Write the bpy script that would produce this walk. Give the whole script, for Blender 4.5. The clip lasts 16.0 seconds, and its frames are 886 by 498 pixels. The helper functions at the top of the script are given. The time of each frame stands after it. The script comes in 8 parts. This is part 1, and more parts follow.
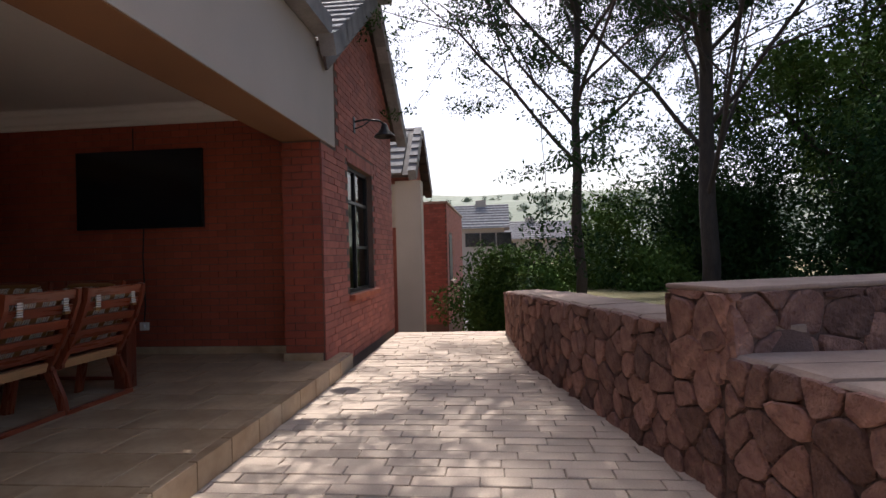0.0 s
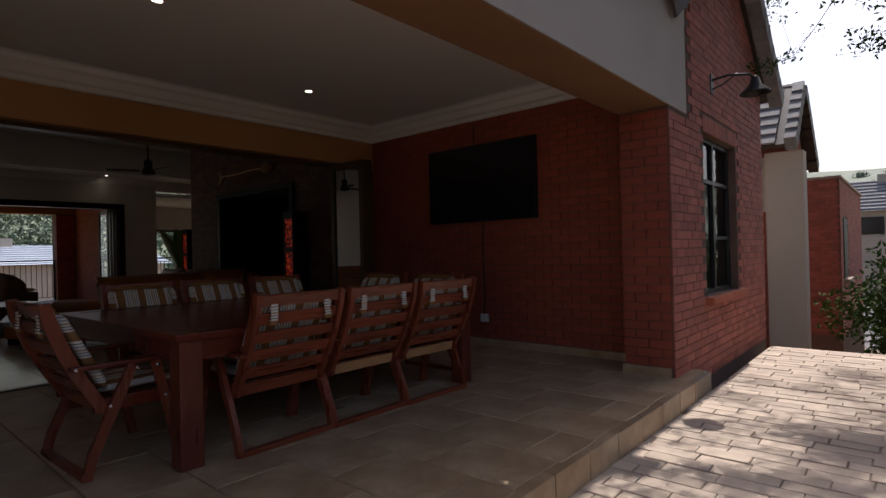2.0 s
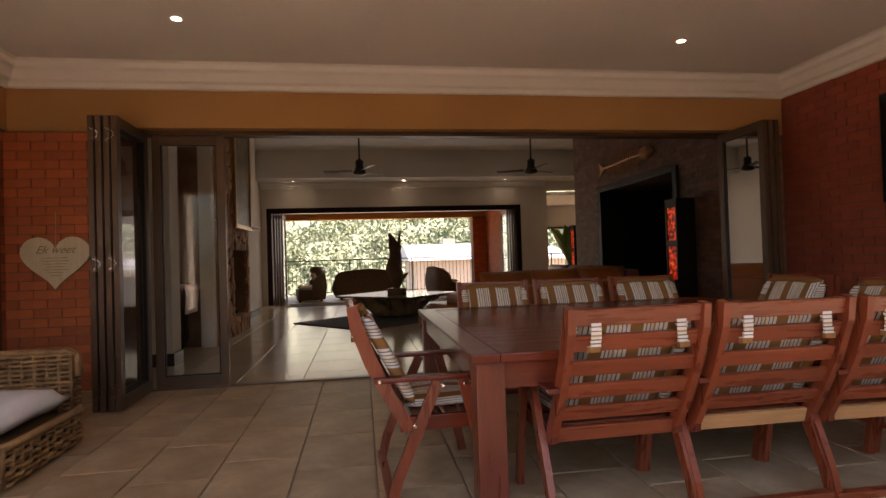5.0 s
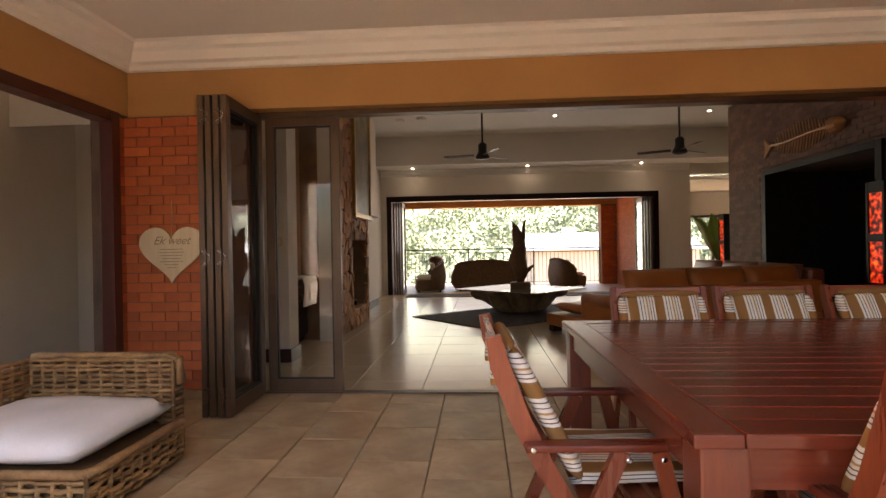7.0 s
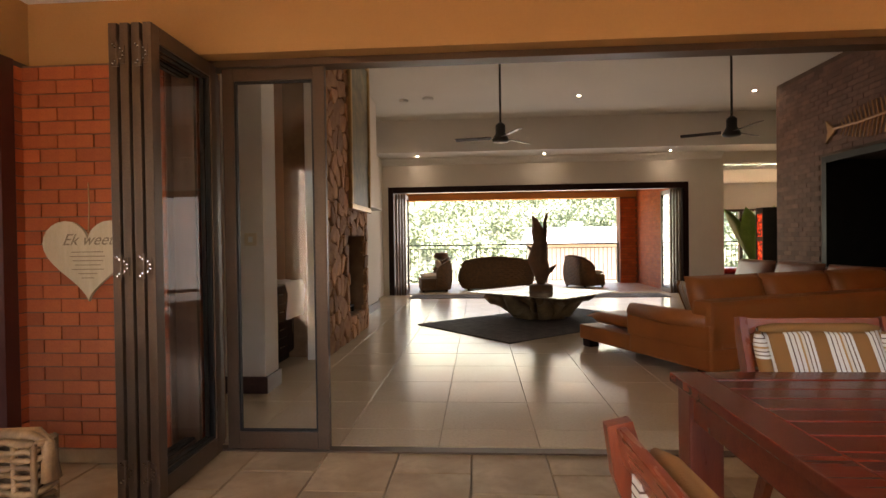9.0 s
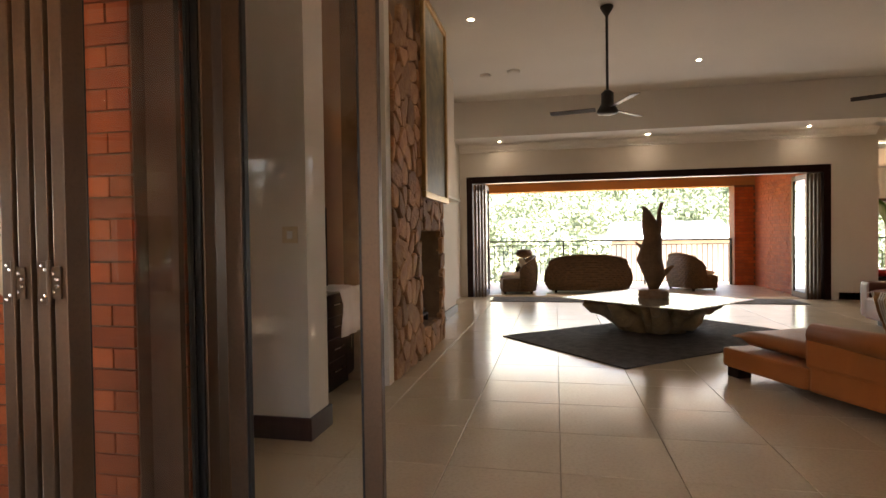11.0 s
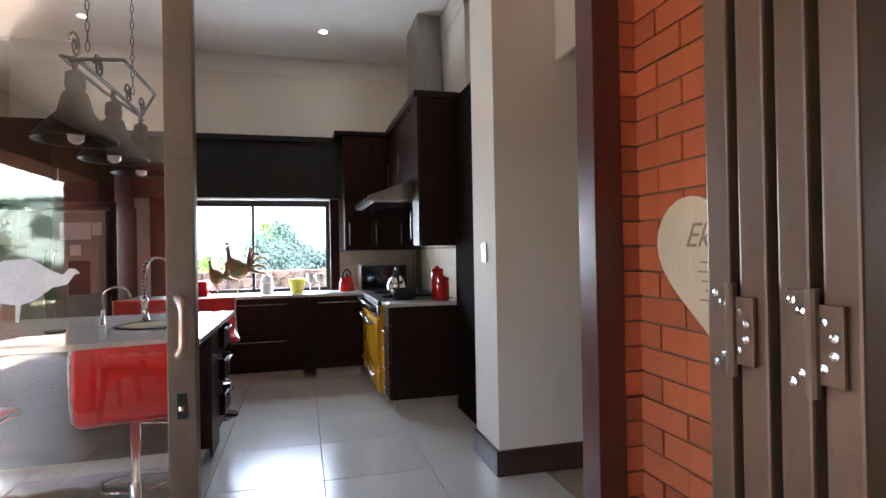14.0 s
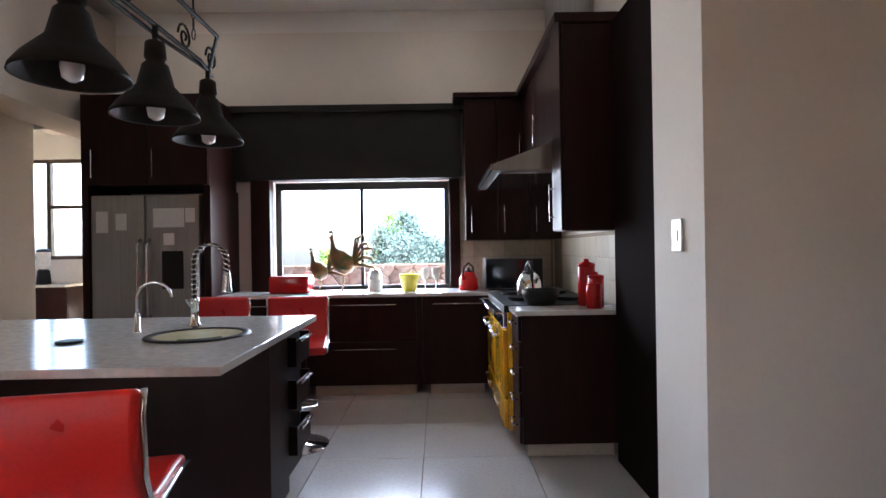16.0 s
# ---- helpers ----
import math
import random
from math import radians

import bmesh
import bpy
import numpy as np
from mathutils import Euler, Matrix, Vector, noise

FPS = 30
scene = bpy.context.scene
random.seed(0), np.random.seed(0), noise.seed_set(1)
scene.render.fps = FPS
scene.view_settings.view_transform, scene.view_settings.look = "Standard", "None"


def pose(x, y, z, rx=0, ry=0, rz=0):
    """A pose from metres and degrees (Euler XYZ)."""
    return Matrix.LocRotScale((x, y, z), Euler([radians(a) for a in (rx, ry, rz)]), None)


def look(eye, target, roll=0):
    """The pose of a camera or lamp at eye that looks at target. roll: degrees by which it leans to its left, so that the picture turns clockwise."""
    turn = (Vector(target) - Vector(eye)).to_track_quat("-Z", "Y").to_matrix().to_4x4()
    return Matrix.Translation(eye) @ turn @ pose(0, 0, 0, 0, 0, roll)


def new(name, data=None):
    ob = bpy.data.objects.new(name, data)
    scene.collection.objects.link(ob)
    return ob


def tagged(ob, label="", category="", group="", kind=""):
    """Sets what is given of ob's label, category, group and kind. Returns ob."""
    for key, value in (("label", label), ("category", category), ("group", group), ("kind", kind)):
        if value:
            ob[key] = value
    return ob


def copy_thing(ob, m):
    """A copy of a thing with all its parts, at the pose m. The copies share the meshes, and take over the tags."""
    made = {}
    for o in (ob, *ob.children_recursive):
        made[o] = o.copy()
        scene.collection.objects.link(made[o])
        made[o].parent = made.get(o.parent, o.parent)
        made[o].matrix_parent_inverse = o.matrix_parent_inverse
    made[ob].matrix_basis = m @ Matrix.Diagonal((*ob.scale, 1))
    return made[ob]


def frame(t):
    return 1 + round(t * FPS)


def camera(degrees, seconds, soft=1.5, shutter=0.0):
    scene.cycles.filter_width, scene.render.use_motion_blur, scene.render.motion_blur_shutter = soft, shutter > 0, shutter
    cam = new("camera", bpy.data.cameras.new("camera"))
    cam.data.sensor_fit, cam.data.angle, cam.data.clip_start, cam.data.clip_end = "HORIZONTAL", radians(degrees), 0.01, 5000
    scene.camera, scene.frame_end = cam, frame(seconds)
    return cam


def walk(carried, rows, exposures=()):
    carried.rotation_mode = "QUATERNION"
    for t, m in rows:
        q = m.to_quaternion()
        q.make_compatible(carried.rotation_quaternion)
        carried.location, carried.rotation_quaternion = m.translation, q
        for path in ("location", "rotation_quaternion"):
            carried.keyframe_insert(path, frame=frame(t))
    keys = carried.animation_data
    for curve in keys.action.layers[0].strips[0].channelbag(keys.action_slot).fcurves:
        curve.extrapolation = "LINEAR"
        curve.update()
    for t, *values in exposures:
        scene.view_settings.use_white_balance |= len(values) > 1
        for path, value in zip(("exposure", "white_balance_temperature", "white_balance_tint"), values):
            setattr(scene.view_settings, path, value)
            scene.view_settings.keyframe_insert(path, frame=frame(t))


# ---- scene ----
cam = camera(78.6, 16.0)
PATH = [
    (0, (-0.004, 0.668, 1.140), (-0.207, 2.658, 1.157), -1.5),
    (0.5, (-0.007, 0.882, 1.136), (-0.564, 2.803, 1.156), -1.3),
    (1, (-0.056, 1.047, 1.151), (-0.927, 2.847, 1.163), -1.4),
    (1.5, (-0.173, 1.282, 1.158), (-1.311, 2.927, 1.173), -1.4),
    (2, (-0.305, 1.483, 1.170), (-1.614, 2.995, 1.182), -1.4),
    (2.5, (-0.435, 1.722, 1.178), (-1.895, 3.089, 1.187), -1.4),
    (3, (-0.594, 1.935, 1.150), (-2.202, 3.124, 1.168), -1.6),
    (3.5, (-0.814, 2.076, 1.167), (-2.530, 3.103, 1.192), -1.5),
    (4, (-0.923, 2.163, 1.174), (-2.758, 2.958, 1.199), -1.6),
    (4.5, (-0.978, 2.239, 1.179), (-2.904, 2.778, 1.207), -1.7),
    (5, (-1.034, 2.291, 1.175), (-3.011, 2.589, 1.208), -1.8),
    (5.2, (-1.067, 2.294, 1.172), (-3.057, 2.493, 1.208), -1.7),
    (7.5, (-2.182, 2.130, 1.273), (-4.177, 1.994, 1.268), -1.0),
    (8.2, (-2.629, 2.033, 1.297), (-4.624, 1.897, 1.281), -0.9),
    (10.3, (-4.102, 1.815, 1.317), (-6.097, 1.681, 1.283), -0.6),
    (10.5, (-4.228, 1.785, 1.316), (-6.221, 1.611, 1.279), -0.6),
    (11, (-4.543, 1.661, 1.319), (-6.501, 1.253, 1.282), -0.8),
    (11.5, (-4.759, 1.547, 1.334), (-6.605, 0.779, 1.302), -1.1),
    (12, (-4.927, 1.486, 1.336), (-6.601, 0.392, 1.324), -1.8),
    (12.5, (-5.004, 1.415, 1.333), (-6.441, 0.024, 1.332), -2.1),
    (13, (-5.111, 1.202, 1.330), (-6.220, -0.463, 1.345), -0.6),
    (13.5, (-5.166, 0.984, 1.334), (-5.977, -0.844, 1.348), -0.7),
    (14, (-5.234, 0.769, 1.323), (-5.739, -1.166, 1.334), -1.0),
    (14.5, (-5.327, 0.482, 1.307), (-5.577, -1.502, 1.318), -0.8),
    (15, (-5.384, 0.197, 1.292), (-5.466, -1.801, 1.302), -0.8),
    (15.5, (-5.401, -0.122, 1.290), (-5.442, -2.121, 1.296), -0.8),
    (16, (-5.453, -0.442, 1.276), (-5.468, -2.442, 1.278), -0.9),
]
EXPOSURES = [(0, 0.45, 6150, 15), (1.5, 0.1, 6100, 15), (2.5, 0.2, 6600, 16), (3.5, 1.2, 7900, 23), (5, 2.45, 8100, 22), (7.5, 3.35, 7800, 17), (10.3, 3.75, 7900, 16), (12.5, 4.05, 6400, 11), (14, 4.35, 5700, 8), (16, 4.25, 5700, 12)]
walk(cam, [(t, look(eye, target, roll)) for t, eye, target, roll in PATH], EXPOSURES)
# ---- world, sun, lamps ----
SUN_ELEVATION, SUN_AZIMUTH = radians(53.5), radians(0)  # azimuth from +y towards +x
world = bpy.data.worlds.new("sky")
scene.world = world
world.use_nodes = True
wn = world.node_tree.nodes
sky = wn.new("ShaderNodeTexSky")
sky.sky_type = "NISHITA"
sky.sun_disc = False
sky.sun_elevation = SUN_ELEVATION
sky.sun_rotation = SUN_AZIMUTH
sky.dust_density = 4.0
wn["Background"].inputs["Strength"].default_value = 0.14
world.node_tree.links.new(sky.outputs["Color"], wn["Background"].inputs["Color"])

sun = new("sun", bpy.data.lights.new("sun", "SUN"))
sun.data.energy = 4.8
sun.data.angle = radians(0.5)
sun.data.color = (1.0, 0.95, 0.87)
sun_way = Vector((math.sin(SUN_AZIMUTH) * math.cos(SUN_ELEVATION), math.cos(SUN_AZIMUTH) * math.cos(SUN_ELEVATION), math.sin(SUN_ELEVATION)))
sun.matrix_world = look(sun_way * 60, (0, 0, 0))


def opening_light(name, centre, target, width, height, power):
    """An area lamp in an opening, standing in for the sky's light."""
    lamp = new(name, bpy.data.lights.new(name, "AREA"))
    lamp.data.shape, lamp.data.size, lamp.data.size_y = "RECTANGLE", width, height
    lamp.data.energy, lamp.data.color = power, (0.95, 0.97, 1.0)
    lamp.matrix_world = look(centre, target)
    return lamp


opening_light("sky_in_balcony_doors", (-17.3, 3.3, 1.45), (-10, 3.3, 0.9), 7.2, 2.6, 7)
opening_light("sky_in_kitchen_window", (-4.72, -5.9, 1.4), (-4.72, -3.0, 1.0), 1.5, 0.9, 5.5)
# ---- materials ----
def nodes_of(name, rough=0.5, metal=0.0, spec=0.5):
    m = bpy.data.materials.new(name)
    m.use_nodes = True
    nt = m.node_tree
    b = nt.nodes["Principled BSDF"]
    b.inputs["Roughness"].default_value = rough
    b.inputs["Metallic"].default_value = metal
    b.inputs["Specular IOR Level"].default_value = spec
    return m, nt, b


def ramp(nt, fac, stops):
    r = nt.nodes.new("ShaderNodeValToRGB")
    els = r.color_ramp.elements
    while len(els) < len(stops):
        els.new(0.5)
    for e, (p, c) in zip(els, stops):
        e.position, e.color = p, (*c, 1)
    nt.links.new(fac, r.inputs["Fac"])
    return r.outputs["Color"]


def noise_of(nt, scale, detail=6.0, vec=None, rough=0.55, stretch=None):
    n = nt.nodes.new("ShaderNodeTexNoise")
    n.inputs["Scale"].default_value, n.inputs["Detail"].default_value, n.inputs["Roughness"].default_value = scale, detail, rough
    if vec is None:
        vec = nt.nodes.new("ShaderNodeTexCoord").outputs["Object"]
    if stretch:
        mp = nt.nodes.new("ShaderNodeMapping")
        mp.inputs["Scale"].default_value = stretch
        nt.links.new(vec, mp.inputs["Vector"])
        vec = mp.outputs["Vector"]
    nt.links.new(vec, n.inputs["Vector"])
    return n.outputs["Fac"]


def blend(nt, a, b, fac, mode="MIX"):
    m = nt.nodes.new("ShaderNodeMix")
    m.data_type, m.blend_type = "RGBA", mode
    for sock, v in ((m.inputs["A"], a), (m.inputs["B"], b), (m.inputs["Factor"], fac)):
        if isinstance(v, bpy.types.NodeSocket):
            nt.links.new(v, sock)
        else:
            sock.default_value = v if isinstance(v, float) else (*v, 1)
    return m.outputs["Result"]


def bumped(nt, b, height, strength=0.3, dist=0.01):
    k = nt.nodes.new("ShaderNodeBump")
    k.inputs["Strength"].default_value, k.inputs["Distance"].default_value = strength, dist
    nt.links.new(height, k.inputs["Height"])
    nt.links.new(k.outputs["Normal"], b.inputs["Normal"])


def speckled(name, c0, c1, rough=0.6, metal=0.0, scale=3.0, grain=60.0, bump=0.2, dist=0.003, stretch=None, by_object=0.0, spec=0.5, rough_var=0.15, fleck=0.5):
    """Two colours mixed at two scales, with fine relief; by_object shifts the tone from piece to piece."""
    m, nt, b = nodes_of(name, rough, metal, spec)
    big, fine = noise_of(nt, scale, 5, stretch=stretch), noise_of(nt, grain, 3, stretch=stretch)
    col = ramp(nt, big, [(0.3, c0), (0.7, c1)])
    dark = tuple(v * 0.75 for v in c0)
    f = nt.nodes.new("ShaderNodeMapRange")
    f.inputs["From Min"].default_value, f.inputs["From Max"].default_value, f.inputs["To Max"].default_value = 0.45, 0.8, fleck
    nt.links.new(fine, f.inputs["Value"])
    col = blend(nt, col, dark, f.outputs["Result"])
    if by_object:
        info = nt.nodes.new("ShaderNodeObjectInfo")
        hsv = nt.nodes.new("ShaderNodeHueSaturation")
        r = nt.nodes.new("ShaderNodeMapRange")
        r.inputs["To Min"].default_value, r.inputs["To Max"].default_value = 1 - by_object, 1 + by_object
        nt.links.new(info.outputs["Random"], r.inputs["Value"])
        nt.links.new(r.outputs["Result"], hsv.inputs["Value"])
        nt.links.new(col, hsv.inputs["Color"])
        col = hsv.outputs["Color"]
    nt.links.new(col, b.inputs["Base Color"])
    rr = nt.nodes.new("ShaderNodeMapRange")
    rr.inputs["To Min"].default_value, rr.inputs["To Max"].default_value = max(0.02, rough - rough_var), min(1, rough + rough_var)
    nt.links.new(big, rr.inputs["Value"])
    nt.links.new(rr.outputs["Result"], b.inputs["Roughness"])
    if bump:
        bumped(nt, b, fine, bump, dist)
    return m


def island_tone(m, amount):
    """Vary the tone from loose piece to loose piece of one joined mesh."""
    nt = m.node_tree
    b = nt.nodes["Principled BSDF"]
    src = b.inputs["Base Color"].links[0].from_socket
    geo, hsv, r = nt.nodes.new("ShaderNodeNewGeometry"), nt.nodes.new("ShaderNodeHueSaturation"), nt.nodes.new("ShaderNodeMapRange")
    r.inputs["To Min"].default_value, r.inputs["To Max"].default_value = 1 - amount, 1 + amount
    nt.links.new(geo.outputs["Random Per Island"], r.inputs["Value"])
    nt.links.new(r.outputs["Result"], hsv.inputs["Value"])
    nt.links.new(src, hsv.inputs["Color"])
    nt.links.new(hsv.outputs["Color"], b.inputs["Base Color"])
    return m


def striped(name, axis, period, bands, rough=0.85):
    """Woven stripes: bands of (end of band from 0 to 1, colour) that repeat along an axis of the thing."""
    m, nt, b = nodes_of(name, rough, 0, 0.2)
    co = nt.nodes.new("ShaderNodeTexCoord").outputs["Object"]
    sep = nt.nodes.new("ShaderNodeSeparateXYZ")
    nt.links.new(co, sep.inputs["Vector"])
    d = nt.nodes.new("ShaderNodeMath")
    d.operation = "DIVIDE"
    d.inputs[1].default_value = period
    nt.links.new(sep.outputs[axis], d.inputs[0])
    fr = nt.nodes.new("ShaderNodeMath")
    fr.operation = "FRACT"
    nt.links.new(d.outputs[0], fr.inputs[0])
    r = nt.nodes.new("ShaderNodeValToRGB")
    r.color_ramp.interpolation = "CONSTANT"
    els = r.color_ramp.elements
    while len(els) < len(bands):
        els.new(0.5)
    for e, (p, c) in zip(els, bands):
        e.position, e.color = p, (*c, 1)
    nt.links.new(fr.outputs[0], r.inputs["Fac"])
    wv = noise_of(nt, 180, 2)
    col = blend(nt, r.outputs["Color"], (0.1, 0.07, 0.05), 0.12)
    nt.links.new(col, b.inputs["Base Color"])
    bumped(nt, b, wv, 0.4, 0.002)
    return m


def glass_of(name, tint=(1, 1, 1), rough=0.0, ior=1.55):
    """Thin clear glazing: clear straight through, mirror by the angle."""
    m = bpy.data.materials.new(name)
    m.use_nodes = True
    nt = m.node_tree
    out = nt.nodes["Material Output"]
    nt.nodes.remove(nt.nodes["Principled BSDF"])
    t, g, mx, fr = nt.nodes.new("ShaderNodeBsdfTransparent"), nt.nodes.new("ShaderNodeBsdfGlossy"), nt.nodes.new("ShaderNodeMixShader"), nt.nodes.new("ShaderNodeFresnel")
    t.inputs["Color"].default_value = (*tint, 1)
    g.inputs["Roughness"].default_value = rough
    fr.inputs["IOR"].default_value = ior
    nt.links.new(fr.outputs[0], mx.inputs[0])
    nt.links.new(t.outputs[0], mx.inputs[1])
    nt.links.new(g.outputs[0], mx.inputs[2])
    nt.links.new(mx.outputs[0], out.inputs["Surface"])
    return m


def glowing(name, colour, strength):
    m, nt, b = nodes_of(name, 0.4)
    b.inputs["Base Color"].default_value = (*colour, 1)
    b.inputs["Emission Color"].default_value = (*colour, 1)
    b.inputs["Emission Strength"].default_value = strength
    return m


M = {}
M["plaster_white"] = speckled("plaster_white", (0.68, 0.62, 0.54), (0.76, 0.70, 0.62), 0.75, scale=0.8, grain=45, bump=0.12, fleck=0.12)
M["plaster_beige"] = speckled("plaster_beige", (0.42, 0.36, 0.30), (0.50, 0.43, 0.36), 0.85, scale=0.7, grain=70, bump=0.35, fleck=0.12)
M["plaster_brown"] = speckled("plaster_brown", (0.21, 0.10, 0.045), (0.26, 0.13, 0.06), 0.85, scale=0.8, grain=60, bump=0.25, fleck=0.12)
M["plaster_tan"] = speckled("plaster_tan", (0.50, 0.30, 0.19), (0.56, 0.35, 0.23), 0.85, scale=0.8, grain=60, bump=0.2, fleck=0.12)
M["plaster_ochre"] = speckled("plaster_ochre", (0.40, 0.20, 0.07), (0.47, 0.25, 0.09), 0.8, scale=0.8, grain=60, bump=0.25, fleck=0.12)
M["ceiling_white"] = speckled("ceiling_white", (0.70, 0.67, 0.62), (0.75, 0.72, 0.67), 0.8, scale=0.6, grain=40, bump=0.06, fleck=0.12)
M["cornice_white"] = speckled("cornice_white", (0.78, 0.75, 0.70), (0.82, 0.79, 0.74), 0.6, scale=1.0, grain=50, bump=0.04, fleck=0.12)
M["brick_red"] = island_tone(speckled("brick_red", (0.30, 0.075, 0.035), (0.44, 0.13, 0.06), 0.8, scale=6, grain=90, bump=0.5, by_object=0.22), 0.2)
M["brick_orange"] = island_tone(speckled("brick_orange", (0.35, 0.072, 0.023), (0.47, 0.12, 0.036), 0.75, scale=6, grain=90, bump=0.5, by_object=0.18), 0.15)
M["brick_brown"] = island_tone(speckled("brick_brown", (0.12, 0.06, 0.042), (0.19, 0.10, 0.07), 0.75, scale=5, grain=80, bump=0.5, by_object=0.2), 0.25)
M["brick_house"] = island_tone(speckled("brick_house", (0.27, 0.075, 0.05), (0.37, 0.115, 0.08), 0.8, scale=6, grain=90, bump=0.5, by_object=0.2), 0.2)
M["brick_patio"] = island_tone(speckled("brick_patio", (0.25, 0.048, 0.024), (0.33, 0.072, 0.034), 0.8, scale=6, grain=90, bump=0.5, by_object=0.12), 0.1)
M["mortar"] = speckled("mortar", (0.15, 0.075, 0.045), (0.22, 0.12, 0.075), 0.95, scale=5, grain=120, bump=0.5)
M["mortar_dark"] = speckled("mortar_dark", (0.10, 0.06, 0.045), (0.16, 0.10, 0.07), 0.95, scale=5, grain=120, bump=0.5)
M["paver"] = island_tone(speckled("paver", (0.42, 0.32, 0.24), (0.57, 0.46, 0.355), 0.85, scale=2.5, grain=70, bump=0.5, by_object=0.12), 0.13)
M["mortar_fire"] = speckled("mortar_fire", (0.20, 0.11, 0.06), (0.30, 0.18, 0.10), 0.95, scale=7, grain=90, bump=0.8, dist=0.01)
M["mortar_stone"] = speckled("mortar_stone", (0.10, 0.055, 0.042), (0.17, 0.10, 0.078), 0.95, scale=7, grain=90, bump=0.8, dist=0.01)
M["joint_sand"] = speckled("joint_sand", (0.20, 0.15, 0.11), (0.34, 0.27, 0.20), 0.95, scale=6, grain=150, bump=0.6)
M["slate_tile"] = speckled("slate_tile", (0.29, 0.18, 0.092), (0.52, 0.385, 0.24), 0.45, scale=2.6, grain=14, bump=0.3, dist=0.006, by_object=0.11, fleck=0.35)
M["floor_tile"] = speckled("floor_tile", (0.54, 0.43, 0.30), (0.60, 0.49, 0.35), 0.16, scale=1.2, grain=50, bump=0.03, by_object=0.03, rough_var=0.05)
# floor_tile turned cool grey: the kitchen's daylight put into the colour
M["floor_tile_daylit"] = speckled("floor_tile_daylit", (0.50, 0.48, 0.45), (0.56, 0.54, 0.51), 0.2, scale=1.2, grain=50, bump=0.03, by_object=0.03, rough_var=0.05)
M["grout"] = speckled("grout", (0.30, 0.235, 0.165), (0.36, 0.29, 0.21), 0.9, scale=4, grain=100, bump=0.2)
M["stone"] = speckled("stone", (0.15, 0.065, 0.048), (0.34, 0.185, 0.135), 0.9, scale=9, grain=34, bump=1.0, dist=0.03, by_object=0.45)
M["stone_dark"] = speckled("stone_dark", (0.30, 0.125, 0.05), (0.54, 0.29, 0.13), 0.75, scale=7, grain=26, bump=1.0, dist=0.018, by_object=0.38)
# paler than stone; on the garden wall's top this stands for sunlight
M["stone_cap"] = speckled("stone_cap", (0.26, 0.17, 0.125), (0.40, 0.29, 0.225), 0.9, scale=3, grain=60, bump=0.5)
M["teak"] = speckled("teak", (0.115, 0.020, 0.010), (0.15, 0.029, 0.013), 0.24, scale=1.0, grain=5, bump=0.02, stretch=(16, 0.3, 16), by_object=0.12, rough_var=0.05, spec=0.3)
M["teak_x"] = speckled("teak_x", (0.19, 0.040, 0.017), (0.29, 0.068, 0.027), 0.3, scale=2, grain=12, bump=0.1, stretch=(1.2, 12, 12), by_object=0.15)
M["teak_z"] = speckled("teak_z", (0.17, 0.034, 0.015), (0.25, 0.056, 0.022), 0.3, scale=2, grain=12, bump=0.1, stretch=(12, 12, 1.2), by_object=0.15)
M["teak_leg"] = speckled("teak_leg", (0.11, 0.022, 0.011), (0.17, 0.036, 0.016), 0.32, scale=2, grain=12, bump=0.1, stretch=(12, 12, 1.2))
M["teak_pale"] = speckled("teak_pale", (0.45, 0.22, 0.09), (0.58, 0.32, 0.14), 0.45, scale=3, grain=22, bump=0.15, stretch=(1.2, 14, 14))
M["dark_wood"] = speckled("dark_wood", (0.017, 0.006, 0.005), (0.024, 0.009, 0.007), 0.34, scale=1.5, grain=10, bump=0.03, stretch=(6, 6, 0.6), rough_var=0.06, spec=0.14)
M["dark_frame"] = speckled("dark_frame", (0.085, 0.048, 0.027), (0.125, 0.073, 0.043), 0.38, metal=0.3, scale=2, grain=80, bump=0.03)
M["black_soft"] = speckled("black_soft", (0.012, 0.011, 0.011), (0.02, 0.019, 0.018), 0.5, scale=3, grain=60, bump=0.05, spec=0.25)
M["black_matte"] = speckled("black_matte", (0.010, 0.006, 0.005), (0.015, 0.009, 0.008), 0.9, scale=3, grain=60, bump=0.05, spec=0.03, rough_var=0.05)
M["screen"] = speckled("screen", (0.006, 0.008, 0.011), (0.009, 0.011, 0.014), 0.12, scale=1, grain=20, bump=0)
M["plinth"] = speckled("plinth", (0.52, 0.46, 0.37), (0.60, 0.53, 0.43), 0.5, scale=2, grain=40, bump=0.05)
M["skirting"] = speckled("skirting", (0.04, 0.018, 0.016), (0.06, 0.026, 0.022), 0.35, scale=2, grain=30, bump=0.04, stretch=(1, 1, 8))
M["worktop"] = speckled("worktop", (0.55, 0.53, 0.50), (0.66, 0.64, 0.60), 0.16, scale=30, grain=220, bump=0.0)
M["red_vinyl"] = speckled("red_vinyl", (0.55, 0.012, 0.008), (0.66, 0.02, 0.012), 0.32, scale=3, grain=120, bump=0.1)
M["red_gloss"] = speckled("red_gloss", (0.45, 0.008, 0.008), (0.55, 0.012, 0.012), 0.15, scale=3, grain=80, bump=0)
M["yellow_enamel"] = speckled("yellow_enamel", (0.66, 0.33, 0.01), (0.74, 0.38, 0.015), 0.15, scale=2, grain=60, bump=0)
M["yellow_plastic"] = speckled("yellow_plastic", (0.75, 0.68, 0.05), (0.8, 0.72, 0.07), 0.3, scale=2, grain=60, bump=0)
M["chrome"] = speckled("chrome", (0.66, 0.66, 0.66), (0.74, 0.74, 0.74), 0.14, metal=1.0, scale=2, grain=90, bump=0, rough_var=0.05)
